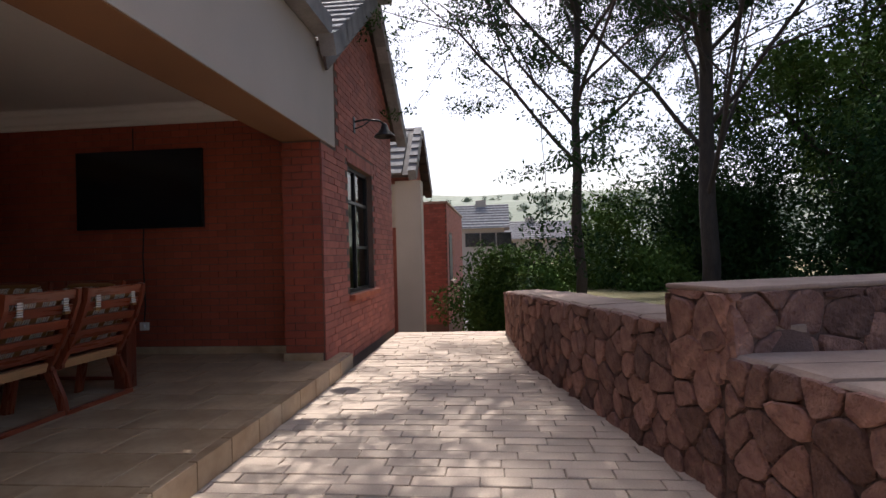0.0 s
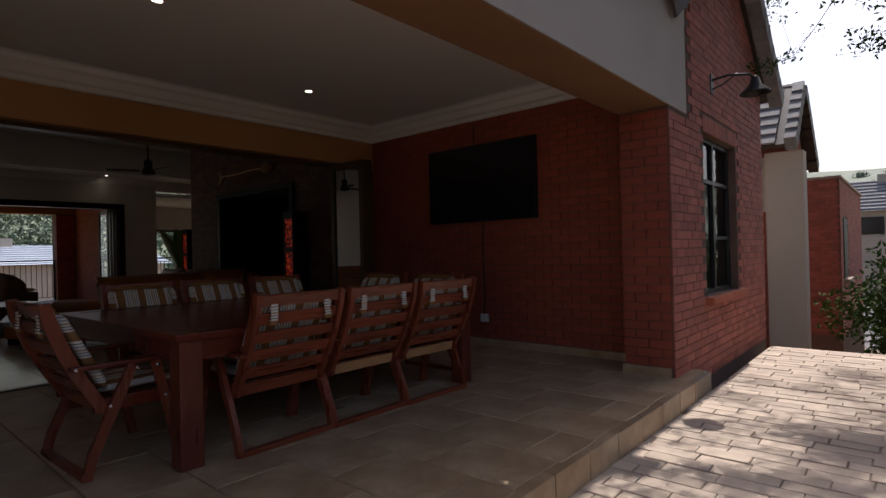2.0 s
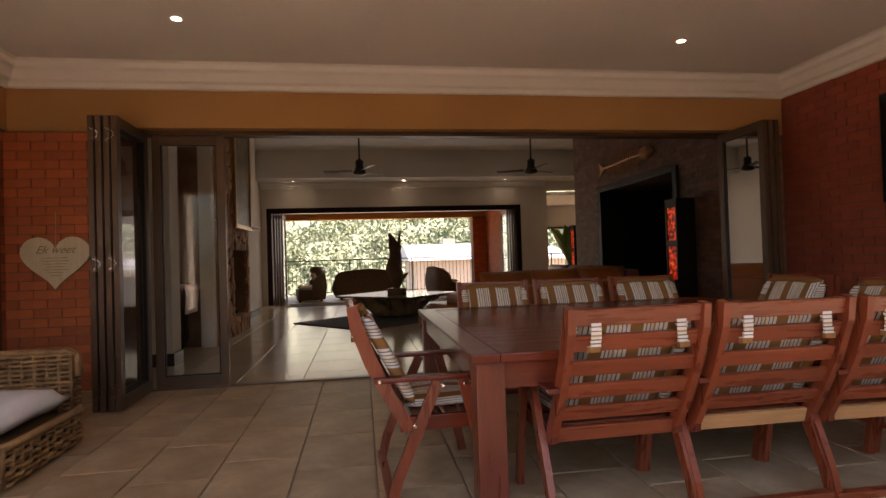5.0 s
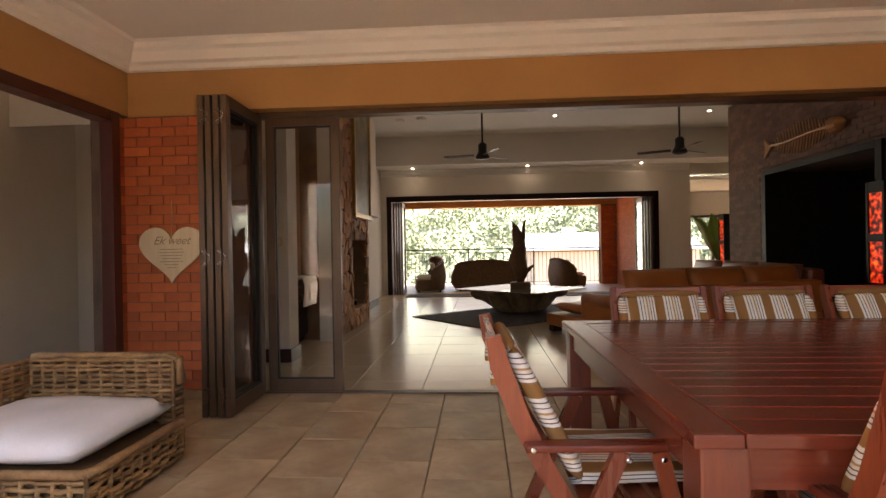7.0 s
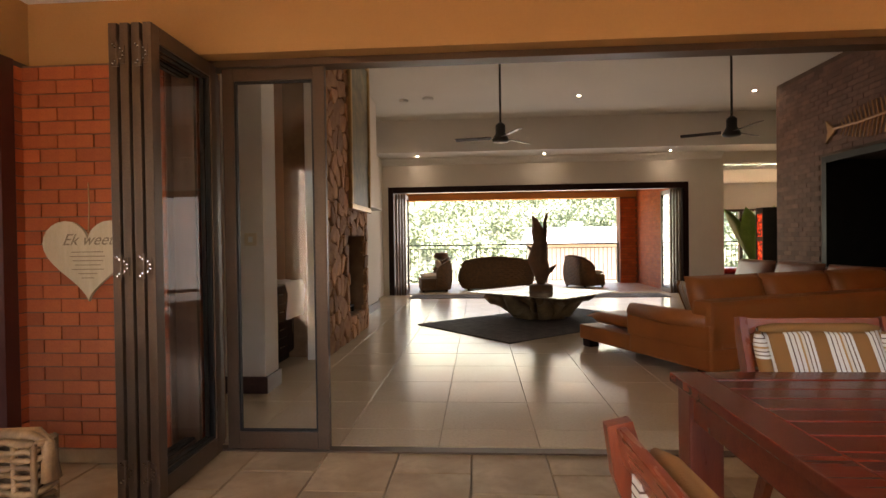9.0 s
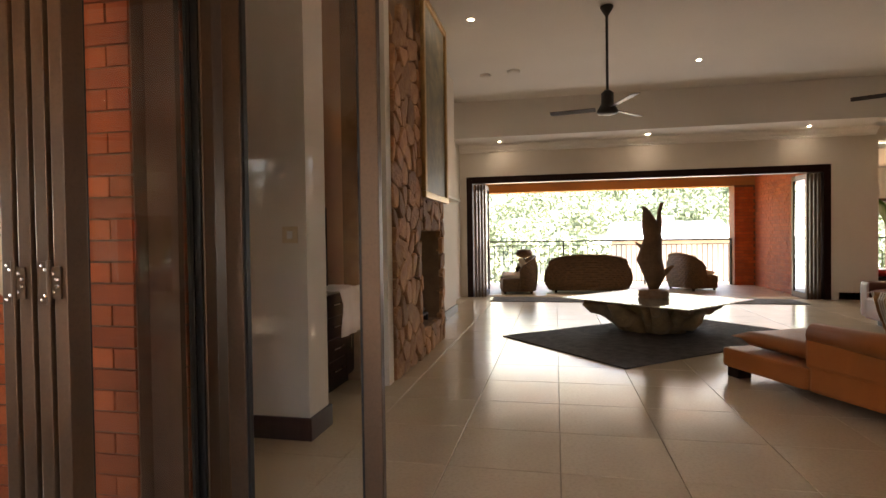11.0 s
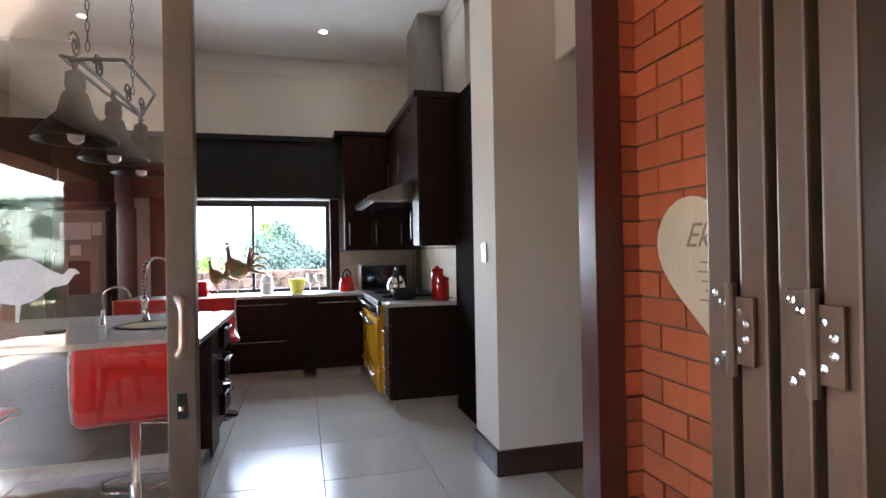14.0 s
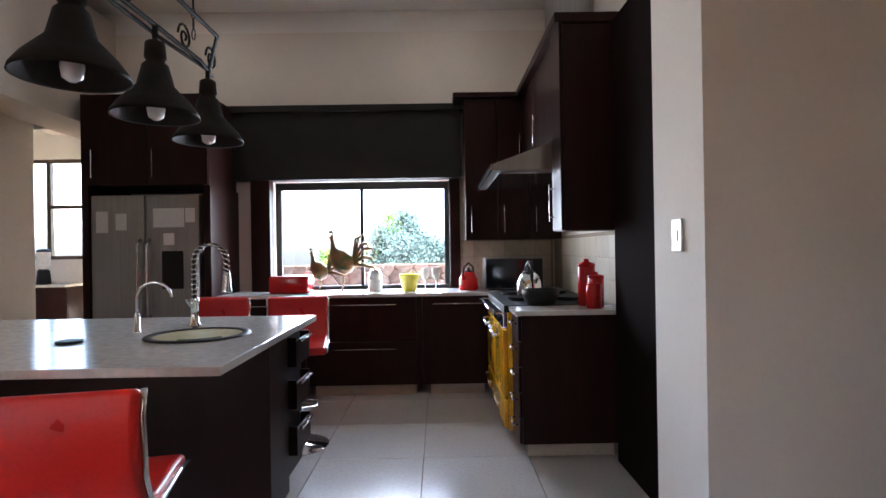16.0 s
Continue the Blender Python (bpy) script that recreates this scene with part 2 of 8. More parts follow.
M["steel"] = speckled("steel", (0.27, 0.255, 0.24), (0.34, 0.325, 0.31), 0.34, metal=0.9, scale=1, grain=60, bump=0.03, stretch=(60, 60, 1))
M["nickel"] = speckled("nickel", (0.50, 0.42, 0.36), (0.56, 0.48, 0.41), 0.3, metal=1.0, scale=2, grain=80, bump=0, rough_var=0.08)
M["rail_black"] = speckled("rail_black", (0.02, 0.018, 0.016), (0.035, 0.03, 0.028), 0.45, metal=0.4, scale=3, grain=60, bump=0.05)
M["pendant_metal"] = speckled("pendant_metal", (0.010, 0.008, 0.007), (0.024, 0.018, 0.015), 0.6, scale=9, grain=40, bump=0.35, spec=0.12)
M["leather"] = speckled("leather", (0.31, 0.088, 0.02), (0.41, 0.125, 0.028), 0.42, scale=2.2, grain=150, bump=0.3, dist=0.002)
M["wicker"] = speckled("wicker", (0.17, 0.085, 0.034), (0.38, 0.22, 0.095), 0.6, scale=10, grain=60, bump=0.3, by_object=0.2)
M["wicker_dark"] = speckled("wicker_dark", (0.09, 0.045, 0.018), (0.16, 0.085, 0.035), 0.65, scale=14, grain=60, bump=0.6)
M["white_cloth"] = speckled("white_cloth", (0.74, 0.73, 0.76), (0.82, 0.81, 0.84), 0.9, scale=4, grain=180, bump=0.3)
M["cream_cloth"] = speckled("cream_cloth", (0.58, 0.48, 0.36), (0.68, 0.57, 0.44), 0.9, scale=4, grain=180, bump=0.3)
M["rug"] = speckled("rug", (0.03, 0.024, 0.022), (0.10, 0.085, 0.08), 0.95, scale=9, grain=160, bump=0.9, dist=0.01)
M["root_wood"] = speckled("root_wood", (0.16, 0.09, 0.04), (0.36, 0.22, 0.11), 0.5, scale=5, grain=30, bump=0.7, dist=0.01)
M["drift_wood"] = speckled("drift_wood", (0.10, 0.045, 0.02), (0.20, 0.10, 0.045), 0.6, scale=6, grain=30, bump=0.8, dist=0.01)
M["heart_wood"] = speckled("heart_wood", (0.60, 0.47, 0.30), (0.70, 0.57, 0.39), 0.7, scale=3, grain=40, bump=0.1, stretch=(1, 8, 1))
M["ink"] = speckled("ink", (0.26, 0.18, 0.11), (0.32, 0.23, 0.15), 0.8, scale=3, grain=40, bump=0)
M["roof_tile"] = island_tone(speckled("roof_tile", (0.13, 0.12, 0.12), (0.24, 0.225, 0.22), 0.8, scale=4, grain=60, bump=0.4, by_object=0.15), 0.2)
M["roof_edge"] = speckled("roof_edge", (0.05, 0.03, 0.026), (0.08, 0.05, 0.04), 0.6, scale=4, grain=60, bump=0.2)
M["stone_pale"] = speckled("stone_pale", (0.14, 0.08, 0.06), (0.30, 0.22, 0.175), 0.85, scale=5, grain=40, bump=0.6, dist=0.01, by_object=0.3)
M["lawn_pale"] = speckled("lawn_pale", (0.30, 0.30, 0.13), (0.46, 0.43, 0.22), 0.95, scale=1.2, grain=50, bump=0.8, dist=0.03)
M["glass"] = glass_of("glass")
M["glass_door"] = glass_of("glass_door", ior=2.0)
M["glass_bulb"] = speckled("glass_bulb", (0.6, 0.58, 0.56), (0.66, 0.64, 0.62), 0.1, scale=2, grain=30, bump=0)
M["lamp_white"] = glowing("lamp_white", (1.0, 0.88, 0.72), 14)
M["lamp_red"] = glowing("lamp_red", (1.0, 0.06, 0.01), 2.5)
M["lamp_amber"] = glowing("lamp_amber", (1.0, 0.30, 0.04), 7)
M["bark"] = speckled("bark", (0.045, 0.032, 0.024), (0.09, 0.066, 0.05), 0.9, scale=8, grain=40, bump=0.9, dist=0.02, stretch=(1, 1, 0.3))
M["leaf_dark"] = speckled("leaf_dark", (0.018, 0.045, 0.014), (0.05, 0.10, 0.022), 0.9, spec=0.15, scale=2, grain=20, bump=0, by_object=0.2)
M["leaf_mid"] = speckled("leaf_mid", (0.05, 0.10, 0.02), (0.11, 0.17, 0.035), 0.9, spec=0.15, scale=1.2, grain=20, bump=0, by_object=0.2)
M["leaf_bright"] = speckled("leaf_bright", (0.10, 0.20, 0.03), (0.18, 0.30, 0.06), 0.5, spec=0.3, scale=3, grain=20, bump=0.1)
M["leaf_blue"] = speckled("leaf_blue", (0.038, 0.062, 0.06), (0.07, 0.105, 0.10), 0.95, spec=0.1, scale=3, grain=20, bump=0)
M["grass"] = speckled("grass", (0.12, 0.11, 0.04), (0.22, 0.18, 0.07), 0.95, scale=2, grain=60, bump=0.8, dist=0.03)
M["earth"] = speckled("earth", (0.14, 0.10, 0.06), (0.24, 0.17, 0.10), 0.95, scale=0.2, grain=4, bump=0.5)
# hillside bush paled and greyed: distance haze put into the colour
M["hill_hazed"] = speckled("hill_hazed", (0.125, 0.155, 0.105), (0.185, 0.205, 0.145), 0.9, scale=0.05, grain=0.5, bump=0.5)
M["tile_splash"] = speckled("tile_splash", (0.50, 0.43, 0.32), (0.60, 0.52, 0.40), 0.3, scale=3, grain=40, bump=0.05, by_object=0.08)
M["cream_sink"] = speckled("cream_sink", (0.70, 0.66, 0.42), (0.76, 0.72, 0.48), 0.2, scale=3, grain=30, bump=0)
M["paper"] = speckled("paper", (0.68, 0.67, 0.66), (0.76, 0.75, 0.74), 0.8, scale=3, grain=60, bump=0)
M["switch_white"] = speckled("switch_white", (0.72, 0.71, 0.68), (0.78, 0.77, 0.74), 0.35, scale=3, grain=60, bump=0)
M["frost"] = speckled("frost", (0.62, 0.64, 0.66), (0.72, 0.74, 0.76), 0.7, scale=20, grain=120, bump=0.1)
M["door_red"] = speckled("door_red", (0.065, 0.015, 0.010), (0.08, 0.019, 0.013), 0.35, scale=2, grain=25, bump=0.04, stretch=(8, 8, 0.6), fleck=0.15)
# far leaves greyer than the near ones, haze mixed into their green
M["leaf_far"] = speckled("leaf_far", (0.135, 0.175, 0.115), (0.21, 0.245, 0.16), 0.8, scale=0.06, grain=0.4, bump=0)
# leather darkened: the farther sofa's shade put into the colour; also on bottles
M["leather_dark"] = speckled("leather_dark", (0.13, 0.035, 0.018), (0.19, 0.055, 0.026), 0.4, scale=2.2, grain=150, bump=0.3, dist=0.002)
M["table_glass"] = speckled("table_glass", (0.30, 0.26, 0.20), (0.36, 0.31, 0.24), 0.03, scale=2, grain=30, bump=0, rough_var=0.01, spec=1.0)
m_, nt_, b_ = nodes_of("red_glow", 0.5)
spots = ramp(nt_, noise_of(nt_, 16, 3), [(0.42, (0.03, 0.002, 0.001)), (0.55, (0.85, 0.03, 0.01)), (0.72, (1.0, 0.30, 0.05))])
nt_.links.new(spots, b_.inputs["Emission Color"])
nt_.links.new(spots, b_.inputs["Base Color"])
b_.inputs["Emission Strength"].default_value = 0.09
M["red_glow"] = m_
M["canvas"] = speckled("canvas", (0.05, 0.05, 0.035), (0.32, 0.26, 0.15), 0.5, scale=2.6, grain=9, bump=0.2)
M["gilt"] = speckled("gilt", (0.35, 0.20, 0.07), (0.52, 0.33, 0.13), 0.4, metal=0.6, scale=8, grain=60, bump=0.3)
STRIPES = [(0.0, (0.28, 0.13, 0.04)), (0.30, (0.75, 0.70, 0.62)), (0.37, (0.16, 0.08, 0.04)), (0.40, (0.75, 0.70, 0.62)), (0.47, (0.12, 0.07, 0.05)),
           (0.50, (0.70, 0.62, 0.50)), (0.57, (0.45, 0.25, 0.10)), (0.62, (0.75, 0.70, 0.62)), (0.70, (0.20, 0.10, 0.05)), (0.73, (0.75, 0.70, 0.62)), (0.82, (0.12, 0.07, 0.05)), (0.85, (0.75, 0.70, 0.62)), (0.94, (0.28, 0.13, 0.04))]
M["stripe_x"] = striped("stripe_x", "X", 0.17, STRIPES)


# ---- building helpers ----
def part(name, bm, material, parent=None, label="", smooth=False):
    """Link a bmesh as one mesh object under a thing or part."""
    me = bpy.data.meshes.new(name)
    bmesh.ops.recalc_face_normals(bm, faces=bm.faces)
    bm.to_mesh(me)
    bm.free()
    me.materials.append(M[material])
    if smooth:
        for p in me.polygons:
            p.use_smooth = True
    ob = new(name, me)
    ob.parent = parent
    if label:
        ob["label"] = label
    return ob


def thing(name, m, label, category, group=""):
    ob = new(name)
    ob.matrix_world = m
    ob.empty_display_size = 0.1
    return tagged(ob, label, category, group)


def box(bm, x0, x1, y0, y1, z0, z1, bevel=0.0, m=None):
    """A box between two corners, with its edges rounded by bevel, moved by m."""
    r = bmesh.ops.create_cube(bm, size=1.0)
    vs = r["verts"]
    for v in vs:
        v.co = Vector(((x0 + x1) / 2 + v.co.x * (x1 - x0), (y0 + y1) / 2 + v.co.y * (y1 - y0), (z0 + z1) / 2 + v.co.z * (z1 - z0)))
    if m is not None:
        bmesh.ops.transform(bm, matrix=m, verts=vs)
    if bevel:
        es = list({e for v in vs for e in v.link_edges})
        bmesh.ops.bevel(bm, geom=es, offset=bevel, segments=2, affect="EDGES", profile=0.6)
    return bm


def boxes(*rows, bevel=0.0):
    bm = bmesh.new()
    for r in rows:
        box(bm, *r, bevel=bevel)
    return bm


def tube(bm, points, radii, sides=8, cap=True):
    """A tube through points with a radius at each."""
    pts = [Vector(p) for p in points]
    if not hasattr(radii, "__len__"):
        radii = [radii] * len(pts)
    rings, side = [], None
    for i, p in enumerate(pts):
        d = (pts[min(i + 1, len(pts) - 1)] - pts[max(i - 1, 0)]).normalized()
        if side is None:
            side = d.orthogonal().normalized()
        side = (side - d * side.dot(d)).normalized()
        up = d.cross(side)
        rings.append([bm.verts.new(p + (side * math.cos(a) + up * math.sin(a)) * radii[i]) for a in (2 * math.pi * k / sides for k in range(sides))])
    for a, b in zip(rings, rings[1:]):
        for k in range(sides):
            bm.faces.new((a[k], a[(k + 1) % sides], b[(k + 1) % sides], b[k]))
    if cap:
        bm.faces.new(rings[0][::-1])
        bm.faces.new(rings[-1])
    return bm


def lathe(bm, profile, sides=20, centre=(0, 0, 0), cap=True):
    """Turn a profile of (radius, height) round the z axis."""
    rings = [[bm.verts.new((centre[0] + r * math.cos(a), centre[1] + r * math.sin(a), centre[2] + z)) for a in (2 * math.pi * k / sides for k in range(sides))] for r, z in profile]
    for a, b in zip(rings, rings[1:]):
        for k in range(sides):
            bm.faces.new((a[k], a[(k + 1) % sides], b[(k + 1) % sides], b[k]))
    if cap:
        bm.faces.new(rings[0][::-1])
        bm.faces.new(rings[-1])
    return bm


def outline(bm, pts, depth, m=None):
    """A flat outline in x and z, thickened along y."""
    a = [bm.verts.new((x, 0, z)) for x, z in pts]
    b = [bm.verts.new((x, depth, z)) for x, z in pts]
    bm.faces.new(a)
    bm.faces.new(b[::-1])
    n = len(pts)
    for k in range(n):
        bm.faces.new((a[k], b[k], b[(k + 1) % n], a[(k + 1) % n]))
    if m is not None:
        bmesh.ops.transform(bm, matrix=m, verts=a + b)
    return bm


def setting(name, bm, material, label, category):
    return tagged(part(name, bm, material), label, category, kind="structure")
# ---- the large structure ----
PAVE = -0.17                     # paving level; the patio and the rooms stand at 0
WALL_X, WALL_IN = -6.40, -6.75   # wall between patio and living room
OPEN_Y0, OPEN_Y1, OPEN_TOP = 0.22, 6.45, 2.47
SOUTH = -0.82                    # wall between patio and kitchen
TV_Y = 6.95                      # wall with the television
HOUSE_X = -1.92                  # outer brick face
PATIO_X = -1.73                  # edge of the raised patio
CEIL = 3.03                      # patio ceiling
FAR_X = -16.66                   # wall with the balcony doors
LIVE_CEIL = 4.14
KITCHEN_BACK = -5.70
KITCHEN_CEIL = 3.60
FY0, FY1, FTOP = -0.30, 7.02, 2.70

setting("ground", boxes((-300, 300, 30, 500, -9.5, -8.5), (-60, -20.5, -60, 30, -6, -5), (0.6, 60, -40, 30, -3, -0.5), (-20.5, 0.6, -40, -5.96, -3, -0.4), (-20.5, 0.6, 11, 30, -6, -2.6)),
        "earth", "dry brown earth and grass around the house", "ground")
pavement = setting("pavement", boxes((PATIO_X - 0.02, 1.6, -6, 9.75, -0.5, PAVE - 0.014)), "joint_sand", "sunlit pale clay paving beside the patio", "pavement")
patio_floor = setting("patio_floor", boxes((WALL_X - 0.24, PATIO_X - 0.022, SOUTH, TV_Y, -0.5, -0.014)), "grout", "patio floor of buff slate tiles, one step up", "floor")
living_floor = setting("living_floor", boxes((FAR_X - 3.9, WALL_X - 0.245, -2.6, 12, -0.5, -0.012)), "grout", "polished cream tiled living room floor", "floor")
kitchen_floor = setting("kitchen_floor", boxes((-6.64, 0.6, -5.95, SOUTH - 0.005, -0.5, -0.012), (-7.75, -6.641, -5.95, -2.605, -0.5, -0.012)), "grout", "pale tiled kitchen floor", "floor")

BRICK_TOP = 2.42
BRICK_X = -6.335                 # the brick panel with the heart stands proud of the wall
wall_living = setting("wall_living", boxes((WALL_IN, WALL_X, SOUTH, OPEN_Y0, 0, BRICK_TOP), (WALL_IN, WALL_X, OPEN_Y1, TV_Y + 0.25, 0, BRICK_TOP), (WALL_X, BRICK_X, SOUTH, 0.085, 0, BRICK_TOP)), "mortar", "red brick wall beside the folding doors", "wall")
setting("lintel_living", boxes((WALL_IN, WALL_X + 0.012, SOUTH, OPEN_Y0, BRICK_TOP, 3.2), (WALL_IN, WALL_X + 0.012, OPEN_Y1, TV_Y, BRICK_TOP, 3.2), (WALL_IN, WALL_X + 0.012, OPEN_Y0, OPEN_Y1, OPEN_TOP, 3.2)), "plaster_ochre", "ochre plastered band over the folding doors", "wall")
setting("wall_over_living", boxes((WALL_IN - 0.02, WALL_IN, -2.6, OPEN_Y0, OPEN_TOP + 0.01, 5), (WALL_IN - 0.02, WALL_IN, OPEN_Y1, 12, 0, 5), (WALL_IN - 0.02, WALL_IN, OPEN_Y0, OPEN_Y1, OPEN_TOP + 0.01, 5)), "plaster_white", "white plastered inside of the patio wall", "wall")
wall_television = setting("wall_television", boxes((WALL_X, -2.36, TV_Y, TV_Y + 0.25, -0.2, 3.2)), "mortar_dark", "dark red brick wall behind the television", "wall")
WIN_Y0, WIN_Y1, WIN_Z0, WIN_Z1 = 7.50, 8.86, 0.64, 2.36
gable = bmesh.new()
for rows in ((HOUSE_X - 0.28, HOUSE_X, 6.45, WIN_Y0, -0.5, 3.35), (HOUSE_X - 0.28, HOUSE_X, WIN_Y0, WIN_Y1, -0.5, WIN_Z0), (HOUSE_X - 0.28, HOUSE_X, WIN_Y0, WIN_Y1, WIN_Z1, 3.35), (HOUSE_X - 0.28, HOUSE_X, WIN_Y1, 10.4, -0.5, 3.35),
             (-2.36, HOUSE_X - 0.28, 6.45, TV_Y + 0.25, -0.2, 3.2)):
    box(gable, *rows)
APEX_Y, APEX_Z = 8.6, 4.85
outline(gable, [(6.5, 3.35), (10.4, 3.35), (10.4, 3.60), (APEX_Y, APEX_Z - 0.02)], 0.28, Matrix(((0, -1, 0, HOUSE_X), (1, 0, 0, 0), (0, 0, 1, 0), (0, 0, 0, 1))))
wall_house = setting("wall_house", gable, "mortar_dark", "red face-brick gable wall with a window", "wall")
setting("house_inside", boxes((-5.2, -5.0, TV_Y + 0.25, 10.9, -0.2, 3.3), (-5.2, HOUSE_X - 0.28, 10.4, 10.6, -0.2, 3.3), (-5.2, HOUSE_X - 0.28, TV_Y + 0.25, 10.4, 3.2, 3.3)), "plaster_beige", "dim room behind the gable window", "wall")
setting("ceiling", boxes((WALL_X, -2.36, SOUTH - 0.02, TV_Y, CEIL, CEIL + 0.1)), "ceiling_white", "white plastered patio ceiling with downlights", "ceiling")
setting("beam", boxes((-2.36, HOUSE_X + 0.02, -6.0, 6.92, 2.433, 3.5)), "plaster_beige", "beige plastered beam along the patio front", "beam")
setting("beam_soffit", boxes((-2.36, HOUSE_X + 0.012, -0.82, 6.446, 2.425, 2.4325), (-2.372, -2.3605, -0.82, TV_Y - 0.003, 2.425, CEIL - 0.002)), "plaster_brown", "brown painted underside and inner face of the beam", "beam")
# unseen slabs; the patio one's overhang is set to block sun at the edge
setting("patio_roof", boxes((-6.5, -1.72, -1.0, 6.34, 3.52, 3.72), (-9, -1.2, -6.5, -1.0, 4.4, 4.6)), "roof_tile", "unseen grey roof slab sized to keep sun off the patio", "roof")


def cornice(name, corners, z, size, material, label, closed=False):
    """A stepped moulding along a line, its back to the wall on the left of the way."""
    prof = [(0, 0), (0.18, 0.04), (0.24, 0.22), (0.42, 0.30), (0.62, 0.62), (0.80, 0.72), (0.86, 0.92), (1, 1), (0, 1)]
    bm = bmesh.new()
    n = len(corners)
    rings = []
    for i, p in enumerate(corners):
        a, b = Vector(corners[max(i - 1, 0)]), Vector(corners[min(i + 1, n - 1)])
        p = Vector(p)
        d0 = (p - a).normalized() if i > 0 else (b - p).normalized()
        d1 = (b - p).normalized() if i < n - 1 else d0
        n0, n1 = Vector((d0.y, -d0.x)), Vector((d1.y, -d1.x))
        mid = (n0 + n1).normalized()
        mid = mid / max(0.3, mid.dot(n0))
        rings.append([bm.verts.new((p.x + mid.x * u * size, p.y + mid.y * u * size, z - size + v * size)) for u, v in prof])
    for r, s in zip(rings, rings[1:]):
        for k in range(len(prof)):
            bm.faces.new((r[k], r[(k + 1) % len(prof)], s[(k + 1) % len(prof)], s[k]))
    bm.faces.new(rings[0][::-1])
    bm.faces.new(rings[-1])
    return setting(name, bm, material, label, "cornice")


cornice("cornice_patio", [(-2.37, TV_Y - 0.002), (WALL_X + 0.014, TV_Y - 0.002), (WALL_X + 0.014, SOUTH + 0.002), (-2.37, SOUTH + 0.002)][::-1], CEIL - 0.002, 0.21, "cornice_white", "moulded white cornice round the patio ceiling")

# kitchen shell
KD0, KD1, KDTOP = -6.16, -2.75, 2.44   # kitchen doors
setting("wall_kitchen_door", boxes((WALL_IN, KD0 - 0.10, SOUTH - 0.25, SOUTH - 0.003, BRICK_TOP + 0.02, 4.0), (KD0 - 0.10, KD1, SOUTH - 0.25, SOUTH - 0.003, KDTOP, 4.0), (KD1, HOUSE_X - 0.1, SOUTH - 0.25, SOUTH - 0.003, -0.4, 4.0)), "plaster_ochre", "ochre plastered wall over the kitchen doors", "wall")
wall_return = setting("wall_return", boxes((WALL_IN, KD0 - 0.10, SOUTH - 0.25, SOUTH - 0.006, 0, BRICK_TOP + 0.02)), "mortar_dark", "narrow brick return beside the kitchen door frame", "wall")
KW0, KW1, KWZ0, KWZ1 = -5.56, -3.86, 0.88, 1.95
setting("wall_kitchen_back", boxes((-7.6, KW0, KITCHEN_BACK - 0.25, KITCHEN_BACK, -0.4, 4), (KW1, -2.45, KITCHEN_BACK - 0.25, KITCHEN_BACK, -0.4, 4), (KW0, KW1, KITCHEN_BACK - 0.25, KITCHEN_BACK, KWZ1, 4), (KW0, KW1, KITCHEN_BACK - 0.25, KITCHEN_BACK, -0.4, KWZ0), (-2.45, -1.55, KITCHEN_BACK - 0.25, KITCHEN_BACK, 2.5, 4)),
        "plaster_white", "white kitchen wall with a wide window", "wall")
setting("wall_kitchen_side", boxes((-6.85, -6.58, KITCHEN_BACK, -3.55, 0, 4)), "plaster_white", "white kitchen wall behind the range", "wall")
setting("wall_passage", boxes((-7.6, -6.34, -2.66, -2.24, 0, 4)), "plaster_white", "white plastered pier with a dark skirting", "wall")
setting("wall_passage_end", boxes((-7.75, -7.6, -5.9, SOUTH - 0.25, 0, 4)), "plaster_white", "white passage wall", "wall")
setting("wall_kitchen_east", boxes((-1.55, -1.3, KITCHEN_BACK, SOUTH - 0.25, -0.4, 4), (HOUSE_X - 0.1, -1.3, SOUTH - 0.25, SOUTH, -0.4, 4)), "plaster_white", "white kitchen end wall", "wall")
setting("kitchen_ceiling", boxes((-7.7, -1.3, KITCHEN_BACK - 0.2, SOUTH - 0.25, KITCHEN_CEIL, KITCHEN_CEIL + 0.1)), "ceiling_white", "white kitchen ceiling with downlights", "ceiling")
cornice("cornice_kitchen", [(-6.57, -3.55), (-6.57, KITCHEN_BACK + 0.002), (-1.56, KITCHEN_BACK + 0.002)], KITCHEN_CEIL - 0.002, 0.2, "cornice_white", "moulded white cornice round the kitchen ceiling")

# living room shell
setting("wall_balcony", boxes((FAR_X - 0.3, FAR_X, -2.6, FY0, 0, 5), (FAR_X - 0.3, FAR_X, FY1, 7.85, 0, 5), (FAR_X - 0.3, FAR_X, FY0, FY1, FTOP, 5), (FAR_X - 0.3, FAR_X, 7.85, 12, 3.12, 5)), "plaster_white", "white wall around the wide balcony doors", "wall")
setting("wall_fireplace_side", boxes((-14.1, -11.62, -0.45, -0.10, 0, 5), (FAR_X, -14.1, -0.75, -0.45, 0, 5), (-9.344, -9.2, 0.0, 0.18, 0, 5)), "plaster_white", "white living room side wall beside the fireplace", "wall")
setting("wall_bar", boxes((-8.14, -7.84, -0.35, 0.06, 0, 5)), "plaster_white", "white pier beside the drinks cabinet with a dark skirting", "wall")
setting("wall_bar_back", boxes((-11.6, -7.75, -1.75, -1.6, 0, 5), (-9.56, -9.35, -1.6, 0.0, 0, 5)), "plaster_tan", "orange-tan plastered wall behind the drinks cabinet", "wall")
setting("wall_living_north", boxes((-16.6, WALL_IN - 0.02, 11.8, 12, 0, 5), (-20.5, -16.96, 11.8, 12, 0, 5)), "plaster_white", "white far side wall of the living room", "wall")
